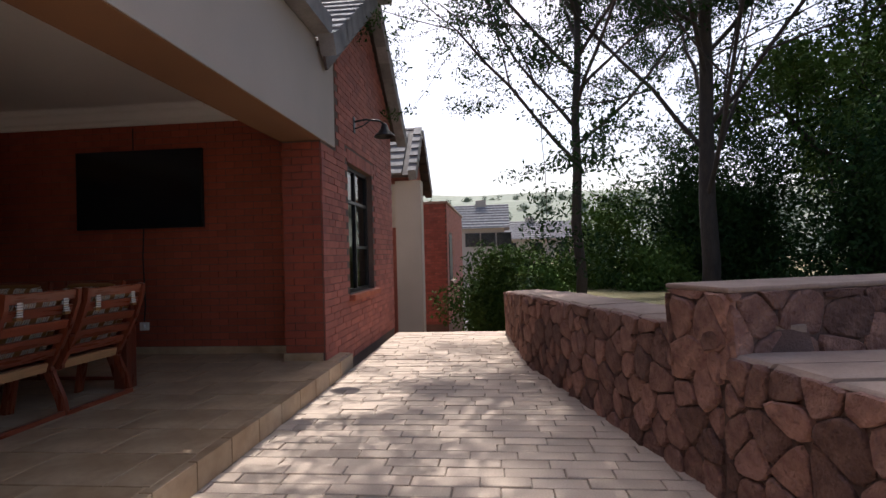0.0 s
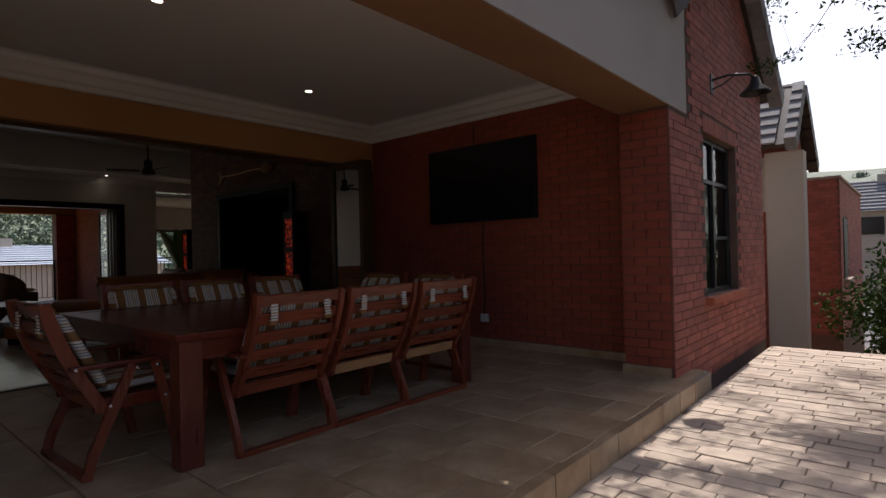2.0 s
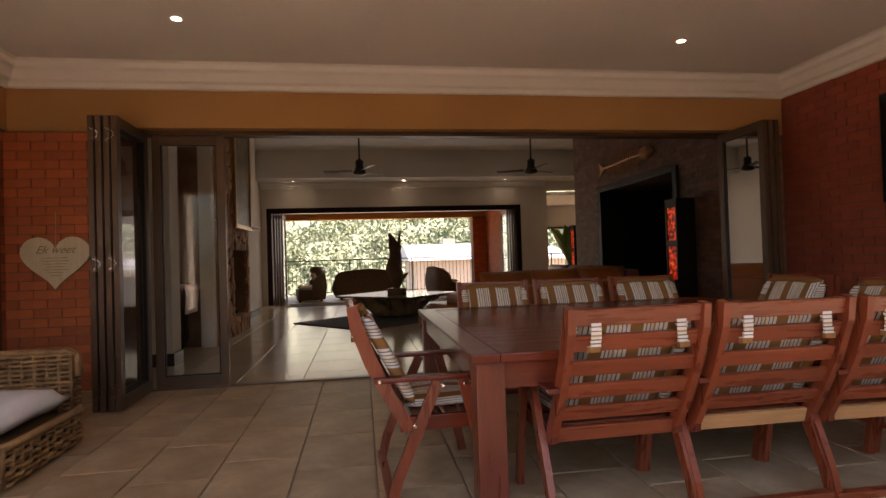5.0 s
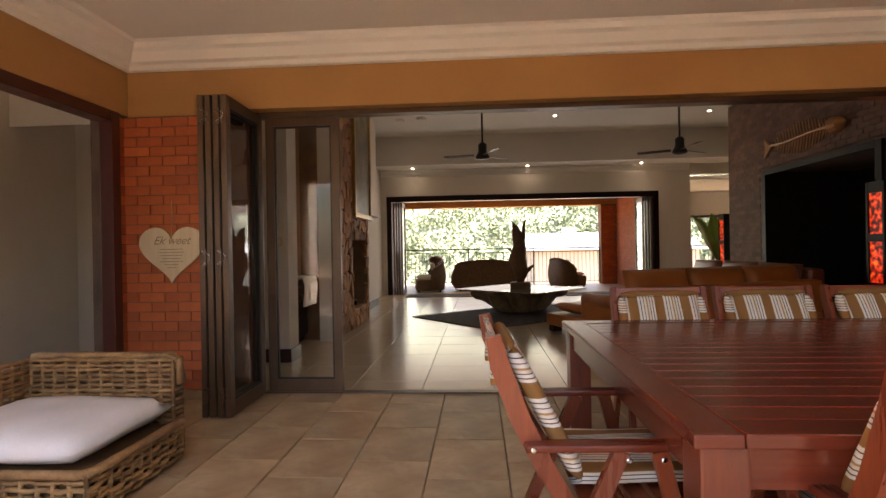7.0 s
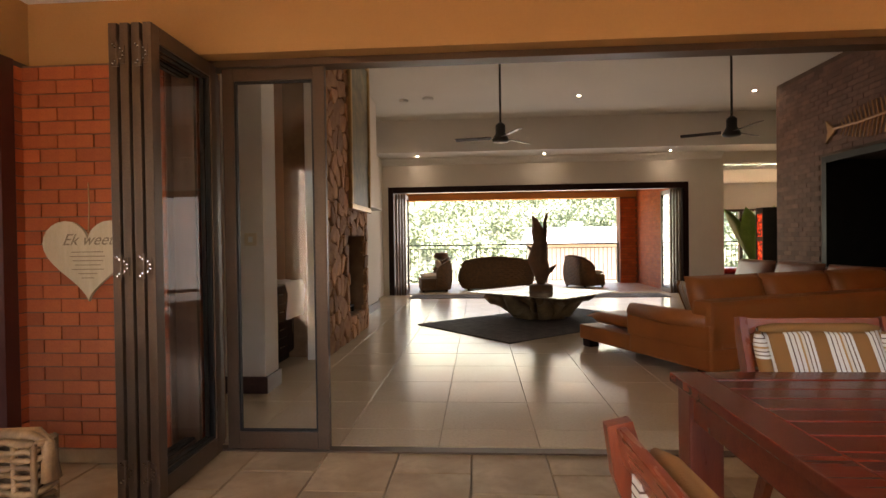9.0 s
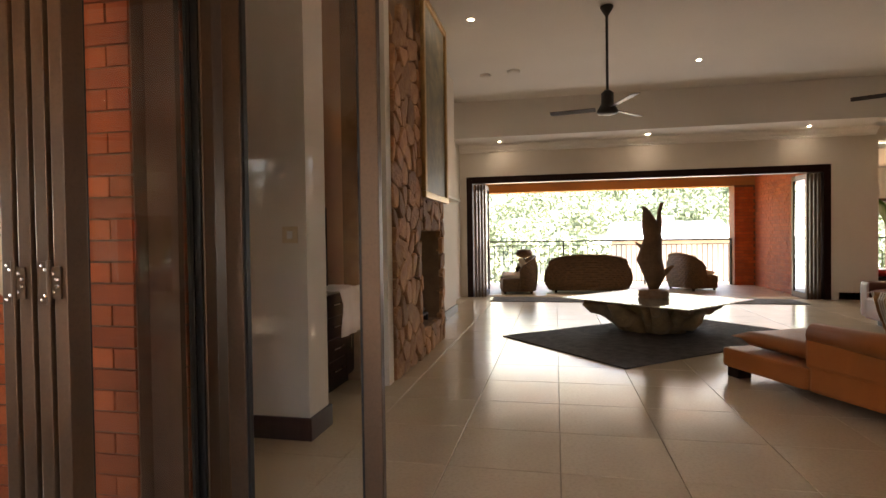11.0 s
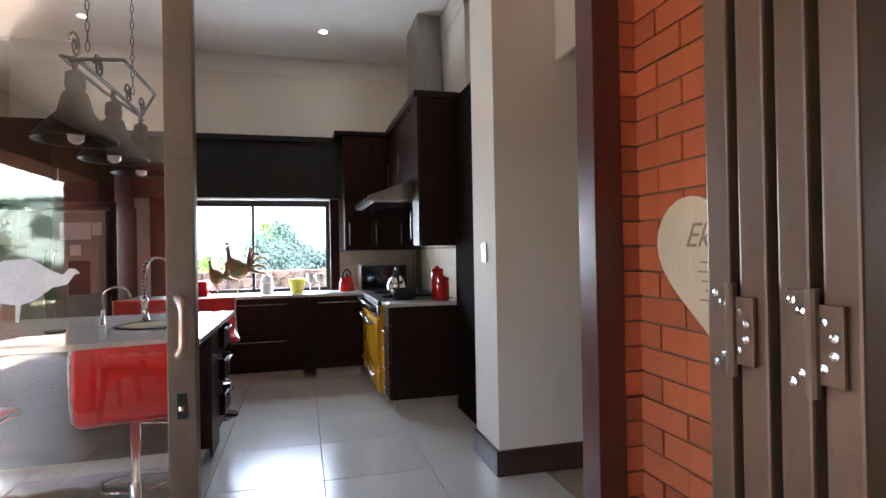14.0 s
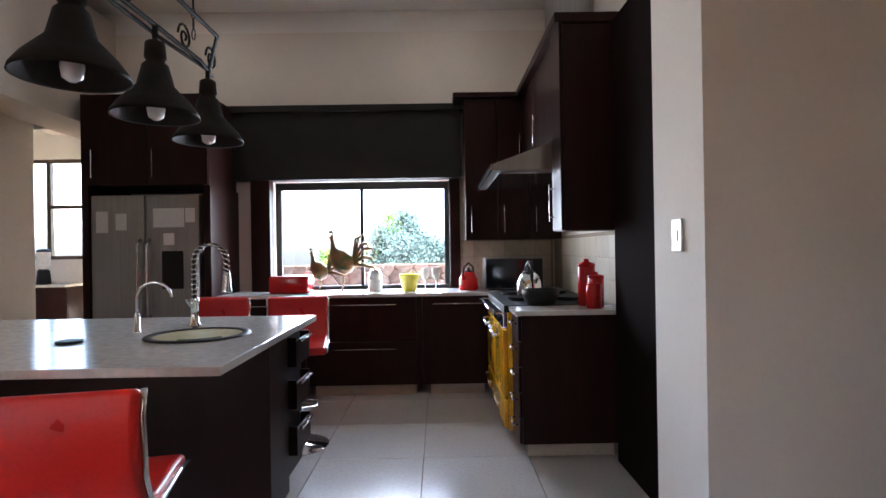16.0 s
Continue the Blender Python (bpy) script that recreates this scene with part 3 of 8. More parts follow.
setting("living_ceiling", boxes((-15.7, WALL_IN - 0.02, -2.6, 12, LIVE_CEIL, LIVE_CEIL + 0.1), (FAR_X, -15.7, -2.6, 12, 3.40, 3.50), (-15.73, -15.7, -2.6, 12, 3.50, LIVE_CEIL + 0.1)), "ceiling_white", "white living room ceiling with a dropped band and downlights", "ceiling")
cornice("cornice_living", [(FAR_X + 0.002, 7.8), (FAR_X + 0.002, -0.44)][::-1], 3.398, 0.16, "cornice_white", "white cornice over the balcony doors")


def skirting(name, corners, h=0.15, t=0.022):
    """A skirting board along corners, standing off to the right of the way."""
    bm = bmesh.new()
    for (x0, y0), (x1, y1) in zip(corners, corners[1:]):
        d = Vector((x1 - x0, y1 - y0)).normalized()
        nx, ny = d.y * t, -d.x * t
        xs, ys = sorted((x0, x1)), sorted((y0, y1))
        if abs(d.x) > 0.5:
            box(bm, xs[0] - t, xs[1] + t, min(y0, y0 + ny), max(y0, y0 + ny), 0.0, h, bevel=0.004)
        else:
            box(bm, min(x0, x0 + nx), max(x0, x0 + nx), ys[0], ys[1], 0.0, h, bevel=0.004)
    return setting(name, bm, "skirting", "dark stained wooden skirting board", "skirting")


skirting("skirting_passage", [(-6.34, -2.66), (-6.34, -2.24), (-7.58, -2.24)])
skirting("skirting_bar", [(-7.84, -0.35), (-7.84, 0.06), (-8.14, 0.06), (-8.14, -0.35)])
skirting("skirting_far", [(FAR_X, FY1 + 0.14), (FAR_X, 7.85)][::-1])
skirting("skirting_corner", [(-14.1, -0.10), (-11.62, -0.10)][::-1])
setting("patio_skirting", boxes((-2.37, HOUSE_X - 0.02, 6.425, 6.448, 0, 0.085), (-2.385, -2.362, 6.425, TV_Y - 0.025, 0, 0.085), (WALL_X + 0.012, -2.385, TV_Y - 0.035, TV_Y - 0.012, 0, 0.085), (BRICK_X + 0.001, BRICK_X + 0.022, SOUTH + 0.1, 0.08, 0, 0.085), bevel=0.004), "slate_tile", "buff slate skirting along the patio walls", "skirting")
# ---- the patio: table and chairs ----
TX0, TX1, TY0, TY1, TZ = -5.52, -3.31, 2.74, 5.36, 0.755


def dining_table():
    t = thing("dining_table", pose((TX0 + TX1) / 2, (TY0 + TY1) / 2, 0), "large square dark teak dining table with a slatted top", "table")
    w, l = (TX1 - TX0) / 2, (TY1 - TY0) / 2
    rail = bmesh.new()
    for r in ((-w, w, -l, -l + 0.13, TZ - 0.04, TZ), (-w, w, l - 0.13, l, TZ - 0.04, TZ), (-w, -w + 0.13, -l + 0.132, l - 0.132, TZ - 0.04, TZ), (w - 0.13, w, -l + 0.132, l - 0.132, TZ - 0.04, TZ)):
        box(rail, *r, bevel=0.006)
    part("top_frame", rail, "teak", t)
    n = 16
    step = (2 * w - 0.27) / n
    for k in range(n):
        x = -w + 0.135 + k * step
        part("tabletop_plank", box(bmesh.new(), x + 0.003, x + step - 0.003, -l + 0.135, l - 0.135, TZ - 0.036, TZ - 0.003, bevel=0.003), "teak", t)
    part("apron", boxes((-w + 0.05, w - 0.05, -l + 0.04, -l + 0.07, TZ - 0.16, TZ - 0.041), (-w + 0.05, w - 0.05, l - 0.07, l - 0.04, TZ - 0.16, TZ - 0.041),
                        (-w + 0.04, -w + 0.07, -l + 0.072, l - 0.072, TZ - 0.16, TZ - 0.041), (w - 0.07, w - 0.04, -l + 0.072, l - 0.072, TZ - 0.16, TZ - 0.041), bevel=0.003), "teak", t)
    for sx in (-1, 1):
        for sy in (-1, 1):
            x, y = sx * (w - 0.09), sy * (l - 0.09)
            part("leg", box(bmesh.new(), x - 0.065, x + 0.065, y - 0.065, y + 0.065, 0, TZ - 0.042, bevel=0.008), "teak_leg", t)
    return t


def plank_path(bm, pts, wide, x, thick):
    """A board in the y-z plane that follows pts, wide across, at x with a thickness."""
    n = len(pts)
    left, right = [], []
    for i, (y, z) in enumerate(pts):
        a, b = pts[max(i - 1, 0)], pts[min(i + 1, n - 1)]
        d = Vector((b[0] - a[0], b[1] - a[1])).normalized()
        w = wide[i] / 2 if hasattr(wide, "__len__") else wide / 2
        left.append((y - d.y * w, z + d.x * w))
        right.append((y + d.y * w, z - d.x * w))
    loop = left + right[::-1]
    va = [bm.verts.new((x - thick / 2, y, z)) for y, z in loop]
    vb = [bm.verts.new((x + thick / 2, y, z)) for y, z in loop]
    m = len(loop)
    for k in range(n - 1):
        j = m - 1 - k
        bm.faces.new((va[k], va[k + 1], va[j - 1], va[j]))
        bm.faces.new((vb[j], vb[j - 1], vb[k + 1], vb[k]))
    for k in range(m):
        bm.faces.new((va[k], vb[k], vb[(k + 1) % m], va[(k + 1) % m]))
    return bm


def pad(bm, wx, length, thick, m, nx=8, ny=12, puff=0.5, seed=0):
    """A stuffed cushion slab, rounded at the rim, lying in x and y with its thickness along z."""
    def rim(a):
        return min(1.0, (max(0.0, 1 - abs(a)) / 0.16)) ** 0.5
    vs = {}
    for side in (1, -1):
        for i in range(nx + 1):
            for j in range(ny + 1):
                a, b = i / nx * 2 - 1, j / ny * 2 - 1
                edge = i in (0, nx) or j in (0, ny)
                if side == -1 and edge:
                    vs[side, i, j] = vs[1, i, j]
                    continue
                h = 0 if edge else thick / 2 * (0.55 + 0.45 * puff * (1 - a * a) * (1 - b * b)) * min(rim(a), rim(b))
                wob = 0.004 * math.sin(5 * a + 3 * b + seed)
                vs[side, i, j] = bm.verts.new(m @ Vector((a * wx / 2, b * length / 2, side * h + wob)))
    for side in (1, -1):
        for i in range(nx):
            for j in range(ny):
                f = [vs[side, i, j], vs[side, i + 1, j], vs[side, i + 1, j + 1], vs[side, i, j + 1]]
                bm.faces.new(f if side == 1 else f[::-1])
    return bm


M["stripe_z"] = striped("stripe_z", "Z", 0.15, STRIPES)
M["stripe_y"] = striped("stripe_y", "Y", 0.13, STRIPES)
BACK = [(-0.235, 0.955), (-0.215, 0.86), (-0.15, 0.68), (-0.07, 0.52), (0.0, 0.40), (0.03, 0.34)]


def back_at(z):
    for (y0, z0), (y1, z1) in zip(BACK, BACK[1:]):
        if z1 <= z <= z0:
            return y0 + (y1 - y0) * (z0 - z) / (z0 - z1)
    return BACK[-1][0]


def patio_chair(pale_slat=-1):
    """A reclining teak armchair that faces +y, with a striped pad tied to its back."""
    c = thing("patio_chair", pose(0, 0, 0), "reddish teak slatted armchair with a striped tie-on cushion", "chair", "chairs round the patio table")
    w = 0.30
    for s in (-1, 1):
        bm = plank_path(bmesh.new(), BACK, [0.05, 0.066, 0.066, 0.062, 0.06, 0.05], s * w, 0.034)
        part("back_stile", bm, "teak_z", c)
        part("rear_leg", plank_path(bmesh.new(), [(0.17, 0.585), (0.05, 0.32), (-0.04, 0.12), (-0.07, 0.0)], [0.05, 0.055, 0.05, 0.045], s * (w + 0.036), 0.032), "teak_z", c)
        part("front_leg", plank_path(bmesh.new(), [(0.29, 0.585), (0.36, 0.30), (0.42, 0.0)], 0.05, s * (w + 0.036), 0.032), "teak_z", c)
        arm = box(bmesh.new(), s * (w + 0.03) - 0.035, s * (w + 0.03) + 0.035, -0.14, 0.42, 0.588, 0.612, bevel=0.007)
        arm_ob = part("armrest", arm, "teak", c)
        part("seat_rail", box(bmesh.new(), s * w - 0.016, s * w + 0.016, -0.02, 0.43, 0.34, 0.41, bevel=0.004), "teak", c)
        for y, z in ((-0.115, 0.60), (0.19, 0.56), (0.30, 0.56), (0.05, 0.375), (0.34, 0.375)):
            bm = bmesh.new()
            lathe(bm, [(0.010, 0), (0.010, 0.003), (0.006, 0.006)], 10)
            bmesh.ops.transform(bm, matrix=Matrix.Translation((s * (w + 0.054 if z < 0.59 else w + 0.066), y, z)) @ Matrix.Rotation(s * math.pi / 2, 4, "Y"), verts=bm.verts)
            part("bolt", bm, "chrome", c, "bright steel bolt head")
    zs = [0.915, 0.806, 0.697, 0.588, 0.479, 0.370]
    for k, z in enumerate(zs):
        y = back_at(z)
        y2 = back_at(z - 0.05)
        ang = math.atan2(y2 - y, 0.05)
        m = Matrix.Translation((0, y, z)) @ Matrix.Rotation(ang, 4, "X")
        part("back_slat", box(bmesh.new(), -w + 0.018, w - 0.018, -0.011, 0.011, -0.036, 0.036, bevel=0.005, m=m), "teak_pale" if k == pale_slat else "teak_x", c, "paler replaced slat" if k == pale_slat else "")
    for k in range(5):
        y = 0.05 + k * 0.085
        part("seat_slat", box(bmesh.new(), -w + 0.018, w - 0.018, y, y + 0.065, 0.385, 0.405, bevel=0.004), "teak_x", c)
    part("floor_bar", box(bmesh.new(), -w - 0.05, w + 0.05, -0.095, -0.05, 0.0, 0.035, bevel=0.004), "teak_x", c)
    # cushion: back pad and seat pad
    p0, p1 = Vector((0, back_at(0.90) + 0.042, 0.915)), Vector((0, 0.062, 0.45))
    d = (p0 - p1)
    mid = (p0 + p1) / 2
    tilt = math.atan2(d.z, d.y)
    m = Matrix.Translation(mid) @ Matrix.Rotation(tilt, 4, "X")
    part("back_cushion", pad(bmesh.new(), 0.52, d.length, 0.085, m, seed=1), "stripe_x", c, "brown and white striped back cushion", smooth=True)
    g = bmesh.new()
    for s in (-1, 1):
        pts = [m @ Vector((s * 0.258, -d.length / 2 + 0.02 + (d.length - 0.04) * k / 10, 0)) for k in range(11)]
        tube(g, pts, [0.012] + [0.030] * 9 + [0.012], 8)
    tube(g, [m @ Vector((-0.25 + 0.5 * k / 8, d.length / 2 - 0.005, 0)) for k in range(9)], [0.012] + [0.026] * 7 + [0.012], 8)
    part("cushion_edge", g, "stripe_z", c, "banded edge of the striped cushion", smooth=True)
    part("seat_cushion", pad(bmesh.new(), 0.53, 0.47, 0.09, Matrix.Translation((0, 0.255, 0.452)), seed=2), "stripe_x", c, "brown and white striped seat cushion", smooth=True)
    for s in (-1, 1):
        y = back_at(0.838)
        tie = bmesh.new()
        pts = [(s * 0.19, y + 0.03, 0.882), (s * 0.19, y - 0.015, 0.888), (s * 0.19 + 0.004, y - 0.026, 0.865), (s * 0.192, y - 0.024, 0.82), (s * 0.196, y - 0.030, 0.795), (s * 0.205, y - 0.012, 0.775)]
        for (ax, ay, az), (bx, by, bz) in zip(pts, pts[1:]):
            box(tie, min(ax, bx) - 0.019, max(ax, bx) + 0.019, min(ay, by) - 0.003, max(ay, by) + 0.003, min(az, bz) - 0.002, max(az, bz) + 0.002)
        part("tie", tie, "stripe_z", c, "white striped cloth tie")
    return c


table = dining_table()
chair = patio_chair()
chair_pale = patio_chair(5)
chair_pale.matrix_basis = pose(-3.36, 4.10, 0, 0, 0, 90)
NEAR_X, REAR_X = -3.36, -5.48
chair.matrix_basis = pose(NEAR_X, 3.41, 0, 0, 0, 91)
copy_thing(chair_pale, pose(NEAR_X + 0.03, 4.78, 0, 0, 0, 88))
for y, a in ((3.42, -91), (4.12, -90), (4.84, -88)):
    copy_thing(chair, pose(REAR_X, y, 0, 0, 0, a))
copy_thing(chair, pose(-3.98, 2.46, 0, 0, 0, 2))
for x, a in ((-4.05, 180), (-4.85, 182)):
    copy_thing(chair, pose(x, 5.50, 0, 0, 0, a))


# ---- folding doors ----
def door_leaf(name, wide, tall, label, m, handle=False):
    """A glazed leaf from the origin along +x, standing on z = 0, centred on y = 0."""
    d = thing(name, m, label, "door", "folding glass doors")
    f = 0.075
    part("door_frame", boxes((0, f, -0.022, 0.022, 0, tall), (wide - f, wide, -0.022, 0.022, 0, tall), (f, wide - f, -0.022, 0.022, 0, 0.11), (f, wide - f, -0.022, 0.022, tall - 0.085, tall), bevel=0.004), "dark_frame", d)
    part("glazing_bead", boxes((f, f + 0.012, -0.014, 0.014, 0.11, tall - 0.085), (wide - f - 0.012, wide - f, -0.014, 0.014, 0.11, tall - 0.085), (f + 0.012, wide - f - 0.012, -0.014, 0.014, 0.11, 0.122), (f + 0.012, wide - f - 0.012, -0.014, 0.014, tall - 0.097, tall - 0.085)), "black_soft", d)
    gb = bmesh.new()
    gb.faces.new([gb.verts.new(v) for v in ((f + 0.004, 0, 0.114), (wide - f - 0.004, 0, 0.114), (wide - f - 0.004, 0, tall - 0.089), (f + 0.004, 0, tall - 0.089))])
    g = part("glass_pane", gb, "glass", d)
    g.visible_shadow = False
    return d


def hinge(parent, m):
    """A butt hinge that looks along -y: an upright barrel and two plates, screwed on in a zigzag."""
    h = bmesh.new()
    tube(h, [(0, -0.004, -0.062), (0, -0.004, 0.062)], 0.0075, 10)
    box(h, -0.036, -0.004, -0.003, 0.002, -0.06, 0.06, bevel=0.001)
    box(h, 0.004, 0.036, -0.003, 0.002, -0.045, 0.045, bevel=0.001)
    bmesh.ops.transform(h, matrix=m, verts=h.verts)
    plate = part("hinge", h, "dark_frame", parent, "dark hinge with bright screw heads")
    for x, z in ((-0.026, 0.048), (-0.014, 0.036), (-0.014, -0.036), (-0.026, -0.048), (0.014, 0.026), (0.027, 0.010), (0.027, -0.010), (0.014, -0.026)):
        sc = lathe(bmesh.new(), [(0.0062, 0.0), (0.0056, 0.003), (0.002, 0.004)], 8)
        bmesh.ops.transform(sc, matrix=m @ Matrix.Translation((x, -0.003, z)) @ Matrix.Rotation(math.pi / 2, 4, "X"), verts=sc.verts)
        part("screw", sc, "chrome", plate)


LEAF_T = OPEN_TOP - 0.05
track = setting("door_track", boxes((-6.62, -6.50, OPEN_Y0, OPEN_Y1, OPEN_TOP - 0.045, OPEN_TOP - 0.002), (-6.60, -6.52, OPEN_Y0, OPEN_Y1, 0.0, 0.012), (-6.64, -6.48, OPEN_Y0, OPEN_Y0 + 0.045, 0.012, OPEN_TOP - 0.045), (-6.64, -6.48, OPEN_Y1 - 0.045, OPEN_Y1, 0.012, OPEN_TOP - 0.045), bevel=0.003), "dark_frame", "dark frame and track of the folding doors", "door frame")
STACK_X = -5.80
stack = []
for k, y in enumerate((0.13, 0.19, 0.25, 0.31)):
    leaf = door_leaf("folding_door", 0.70, LEAF_T, "dark framed glass door leaf folded open against its neighbour", pose(STACK_X, y, 0.012, 0, 0, 180 + (1.2 if k % 2 else -1.2)))
    stack.append(leaf)
for k in (0, 2):
    for z in (0.16, 1.20, 2.26):
        hinge(stack[k], Matrix.Translation((-0.004, -0.032, z)) @ Matrix.Rotation(-math.pi / 2, 4, "Z"))
door_leaf("folding_door", 0.66, LEAF_T, "dark framed glass door leaf standing shut beside the opening", pose(-6.56, 0.335, 0.012, 0, 0, 90))
for k, y in enumerate((6.36, 6.295, 6.23)):
    door_leaf("folding_door", 0.70, LEAF_T, "dark framed glass door leaf folded open against its neighbour", pose(STACK_X + 0.02, y, 0.012, 0, 0, 180 + (1.2 if k % 2 else -1.2)))
# ---- the kitchen ----
def bar_handle(parent, p0, p1, out, material="chrome", r=0.005, name="handle"):
    """A bar handle between two points, standing off by the vector out."""
    a, b, o = Vector(p0), Vector(p1), Vector(out)
    bm = bmesh.new()
    tube(bm, [a + o, b + o], r, 8)
    for k in (0.12, 0.88):
        q = a.lerp(b, k)
        tube(bm, [q, q + o], r * 0.9, 8)
    return part(name, bm, material, parent, "brushed bar handle", smooth=True)


def cabinet(name, x0, x1, y0, y1, z0, z1, face, fronts, label, handle_vertical=False, plinth=0.0):
    """A cabinet body with fronts on one face: '+y', '+x', '-x'. fronts: rows of (u0, u1, v0, v1) over the face, from 0 to 1."""
    c = thing(name, pose((x0 + x1) / 2, (y0 + y1) / 2, 0), label, "cabinet", "dark kitchen cabinets")
    ox, oy = (x0 + x1) / 2, (y0 + y1) / 2
    b = 0.02
    bx = {"+y": (x0, x1, y0, y1 - b), "+x": (x0, x1 - b, y0, y1), "-x": (x0 + b, x1, y0, y1)}[face]
    part("body", boxes((bx[0] - ox, bx[1] - ox, bx[2] - oy, bx[3] - oy, z0 + plinth, z1)), "dark_wood", c)
    if plinth:
        part("plinth", boxes((x0 + 0.06 - ox, x1 - 0.06 - ox, y0 + 0.06 - oy, y1 - 0.08 - oy, z0, z0 + plinth)), "plinth", c, "cream plinth")
    for u0, u1, v0, v1 in fronts:
        za, zb = z0 + plinth + (z1 - z0 - plinth) * v0 + 0.004, z0 + plinth + (z1 - z0 - plinth) * v1 - 0.004
        if face == "+y":
            a0, a1 = x0 + (x1 - x0) * u0 + 0.003 - ox, x0 + (x1 - x0) * u1 - 0.003 - ox
            yy = y1 - oy
            d = part("door", boxes((a0, a1, yy - b + 0.001, yy, za, zb), bevel=0.003), "dark_wood", c)
            if handle_vertical:
                bar_handle(d, (a1 - 0.05, yy, za + 0.06), (a1 - 0.05, yy, za + 0.30), (0, 0.03, 0))
            else:
                m, h = (a0 + a1) / 2, min(0.28, (a1 - a0) * 0.36)
                bar_handle(d, (m - h, yy, zb - 0.06), (m + h, yy, zb - 0.06), (0, 0.03, 0))
        else:
            s = 1 if face == "+x" else -1
            a0, a1 = y0 + (y1 - y0) * u0 + 0.003 - oy, y0 + (y1 - y0) * u1 - 0.003 - oy
            xx = (x1 if s > 0 else x0) - ox
            d = part("drawer", boxes((min(xx, xx - s * (b - 0.001)), max(xx, xx - s * (b - 0.001)), a0, a1, za, zb), bevel=0.003), "dark_wood", c)
            if handle_vertical:
                bar_handle(d, (xx, a0 + 0.05, za + 0.06), (xx, a0 + 0.05, za + 0.30), (s * 0.03, 0, 0))
            else:
                m, h = (a0 + a1) / 2, min(0.12, (a1 - a0) * 0.36)
                bar_handle(d, (xx, m - h, zb - 0.05), (xx, m + h, zb - 0.05), (s * 0.03, 0, 0))
    return c


KB = KITCHEN_BACK + 0.004
BACK_F, RUN_X, RUN_Y = -5.16, -5.92, -3.68
# back run, right of it the range and the end cabinet
cabinet("base_cabinet", -4.28, -3.55, KB, BACK_F, 0, 0.87, "+y", [(0, 1, 0.5, 1), (0, 1, 0, 0.5)], "dark wood drawer cabinet under the window", plinth=0.1)
cabinet("base_cabinet", -5.30, -4.285, KB, BACK_F, 0, 0.87, "+y", [(0.05, 0.95, 0.5, 1), (0.05, 0.95, 0, 0.5)], "wide dark wood drawer cabinet under the window", plinth=0.1)
cabinet("base_cabinet", -5.90, -5.305, KB, BACK_F, 0, 0.87, "+y", [(0, 1, 0, 1)], "dark wood corner cabinet beside the range", plinth=0.1)
cabinet("drawer_cabinet", -6.57, RUN_X, -3.96, RUN_Y, 0, 0.87, "+x", [(0, 1, v / 5, (v + 1) / 5) for v in range(5)], "narrow dark drawer cabinet at the end of the counter", plinth=0.1)
tagged(part("window_counter", boxes((-6.57, -3.52, KB, BACK_F + 0.03, 0.872, 0.902), bevel=0.004), "worktop"), "pale quartz worktop under the kitchen window", "worktop")
tagged(part("end_counter", boxes((-6.57, RUN_X + 0.02, -3.955, RUN_Y + 0.02, 0.872, 0.902), bevel=0.004), "worktop"), "pale quartz worktop at the end of the counter", "worktop")
cabinet("tall_cabinet", -3.50, -2.48, KB, -5.05, 1.86, 2.64, "+y", [(0, 0.5, 0, 1), (0.5, 1, 0, 1)], "dark wood cabinet over the fridge", handle_vertical=True)
cabinet("wall_cabinet", -6.57, -5.70, KB, -5.34, 1.36, 2.64, "+y", [(0, 0.33, 0, 1), (0.33, 0.66, 0, 1), (0.66, 1, 0, 1)], "dark wood wall cabinets beside the window", handle_vertical=True)
cabinet("wall_cabinet", -6.57, -6.20, -3.98, -3.72, 1.38, 2.68, "+x", [(0, 1, 0, 1)], "dark wood wall cabinet beside the cooker hood", handle_vertical=True)
tagged(part("wall_cabinet_trim", boxes((-6.57, -6.17, -5.34, -3.70, 2.64, 2.70), (-6.57, -5.6, KB, -5.31, 2.645, 2.69), bevel=0.008), "dark_wood"), "dark wood moulding on top of the wall cabinets", "moulding")
cabinet("wall_cabinet", -6.57, -6.22, -5.335, -3.985, 2.0, 2.64, "+x", [(0, 0.5, 0, 1), (0.5, 1, 0, 1)], "dark wood wall cabinet above the cooker hood", handle_vertical=True)
setting("blind_box", boxes((KW0 - 0.12, KW1 + 0.42, KB, KB + 0.10, 1.96, 2.64), (KW0 - 0.14, KW1 + 0.44, KB, KB + 0.14, 2.60, 2.66), bevel=0.004), "black_soft", "black panel and blind over the kitchen window", "blind")
setting("window_reveal", boxes((KW1 - 0.002, KW1 + 0.18, KB, KB + 0.13, 0.904, 1.955), (KW0 - 0.10, KW0 + 0.002, KB, KB + 0.05, 0.904, 1.955), bevel=0.003), "dark_wood", "dark stained window surround", "window frame")
wk = thing("window_kitchen", pose(0, 0, 0), "dark aluminium kitchen window looking on the garden", "window")
wk["kind"] = "structure"
part("window_frame", boxes((KW0, KW1, KITCHEN_BACK - 0.12, KITCHEN_BACK - 0.07, KWZ0 + 0.02, KWZ0 + 0.055), (KW0, KW1, KITCHEN_BACK - 0.12, KITCHEN_BACK - 0.07, 1.88, KWZ1), (KW0, KW0 + 0.05, KITCHEN_BACK - 0.12, KITCHEN_BACK - 0.07, KWZ0 + 0.056, 1.879), (KW1 - 0.05, KW1, KITCHEN_BACK - 0.12, KITCHEN_BACK - 0.07, KWZ0 + 0.056, 1.879),
                        (-4.715, -4.685, KITCHEN_BACK - 0.12, KITCHEN_BACK - 0.07, KWZ0 + 0.056, 1.879)), "black_soft", wk)
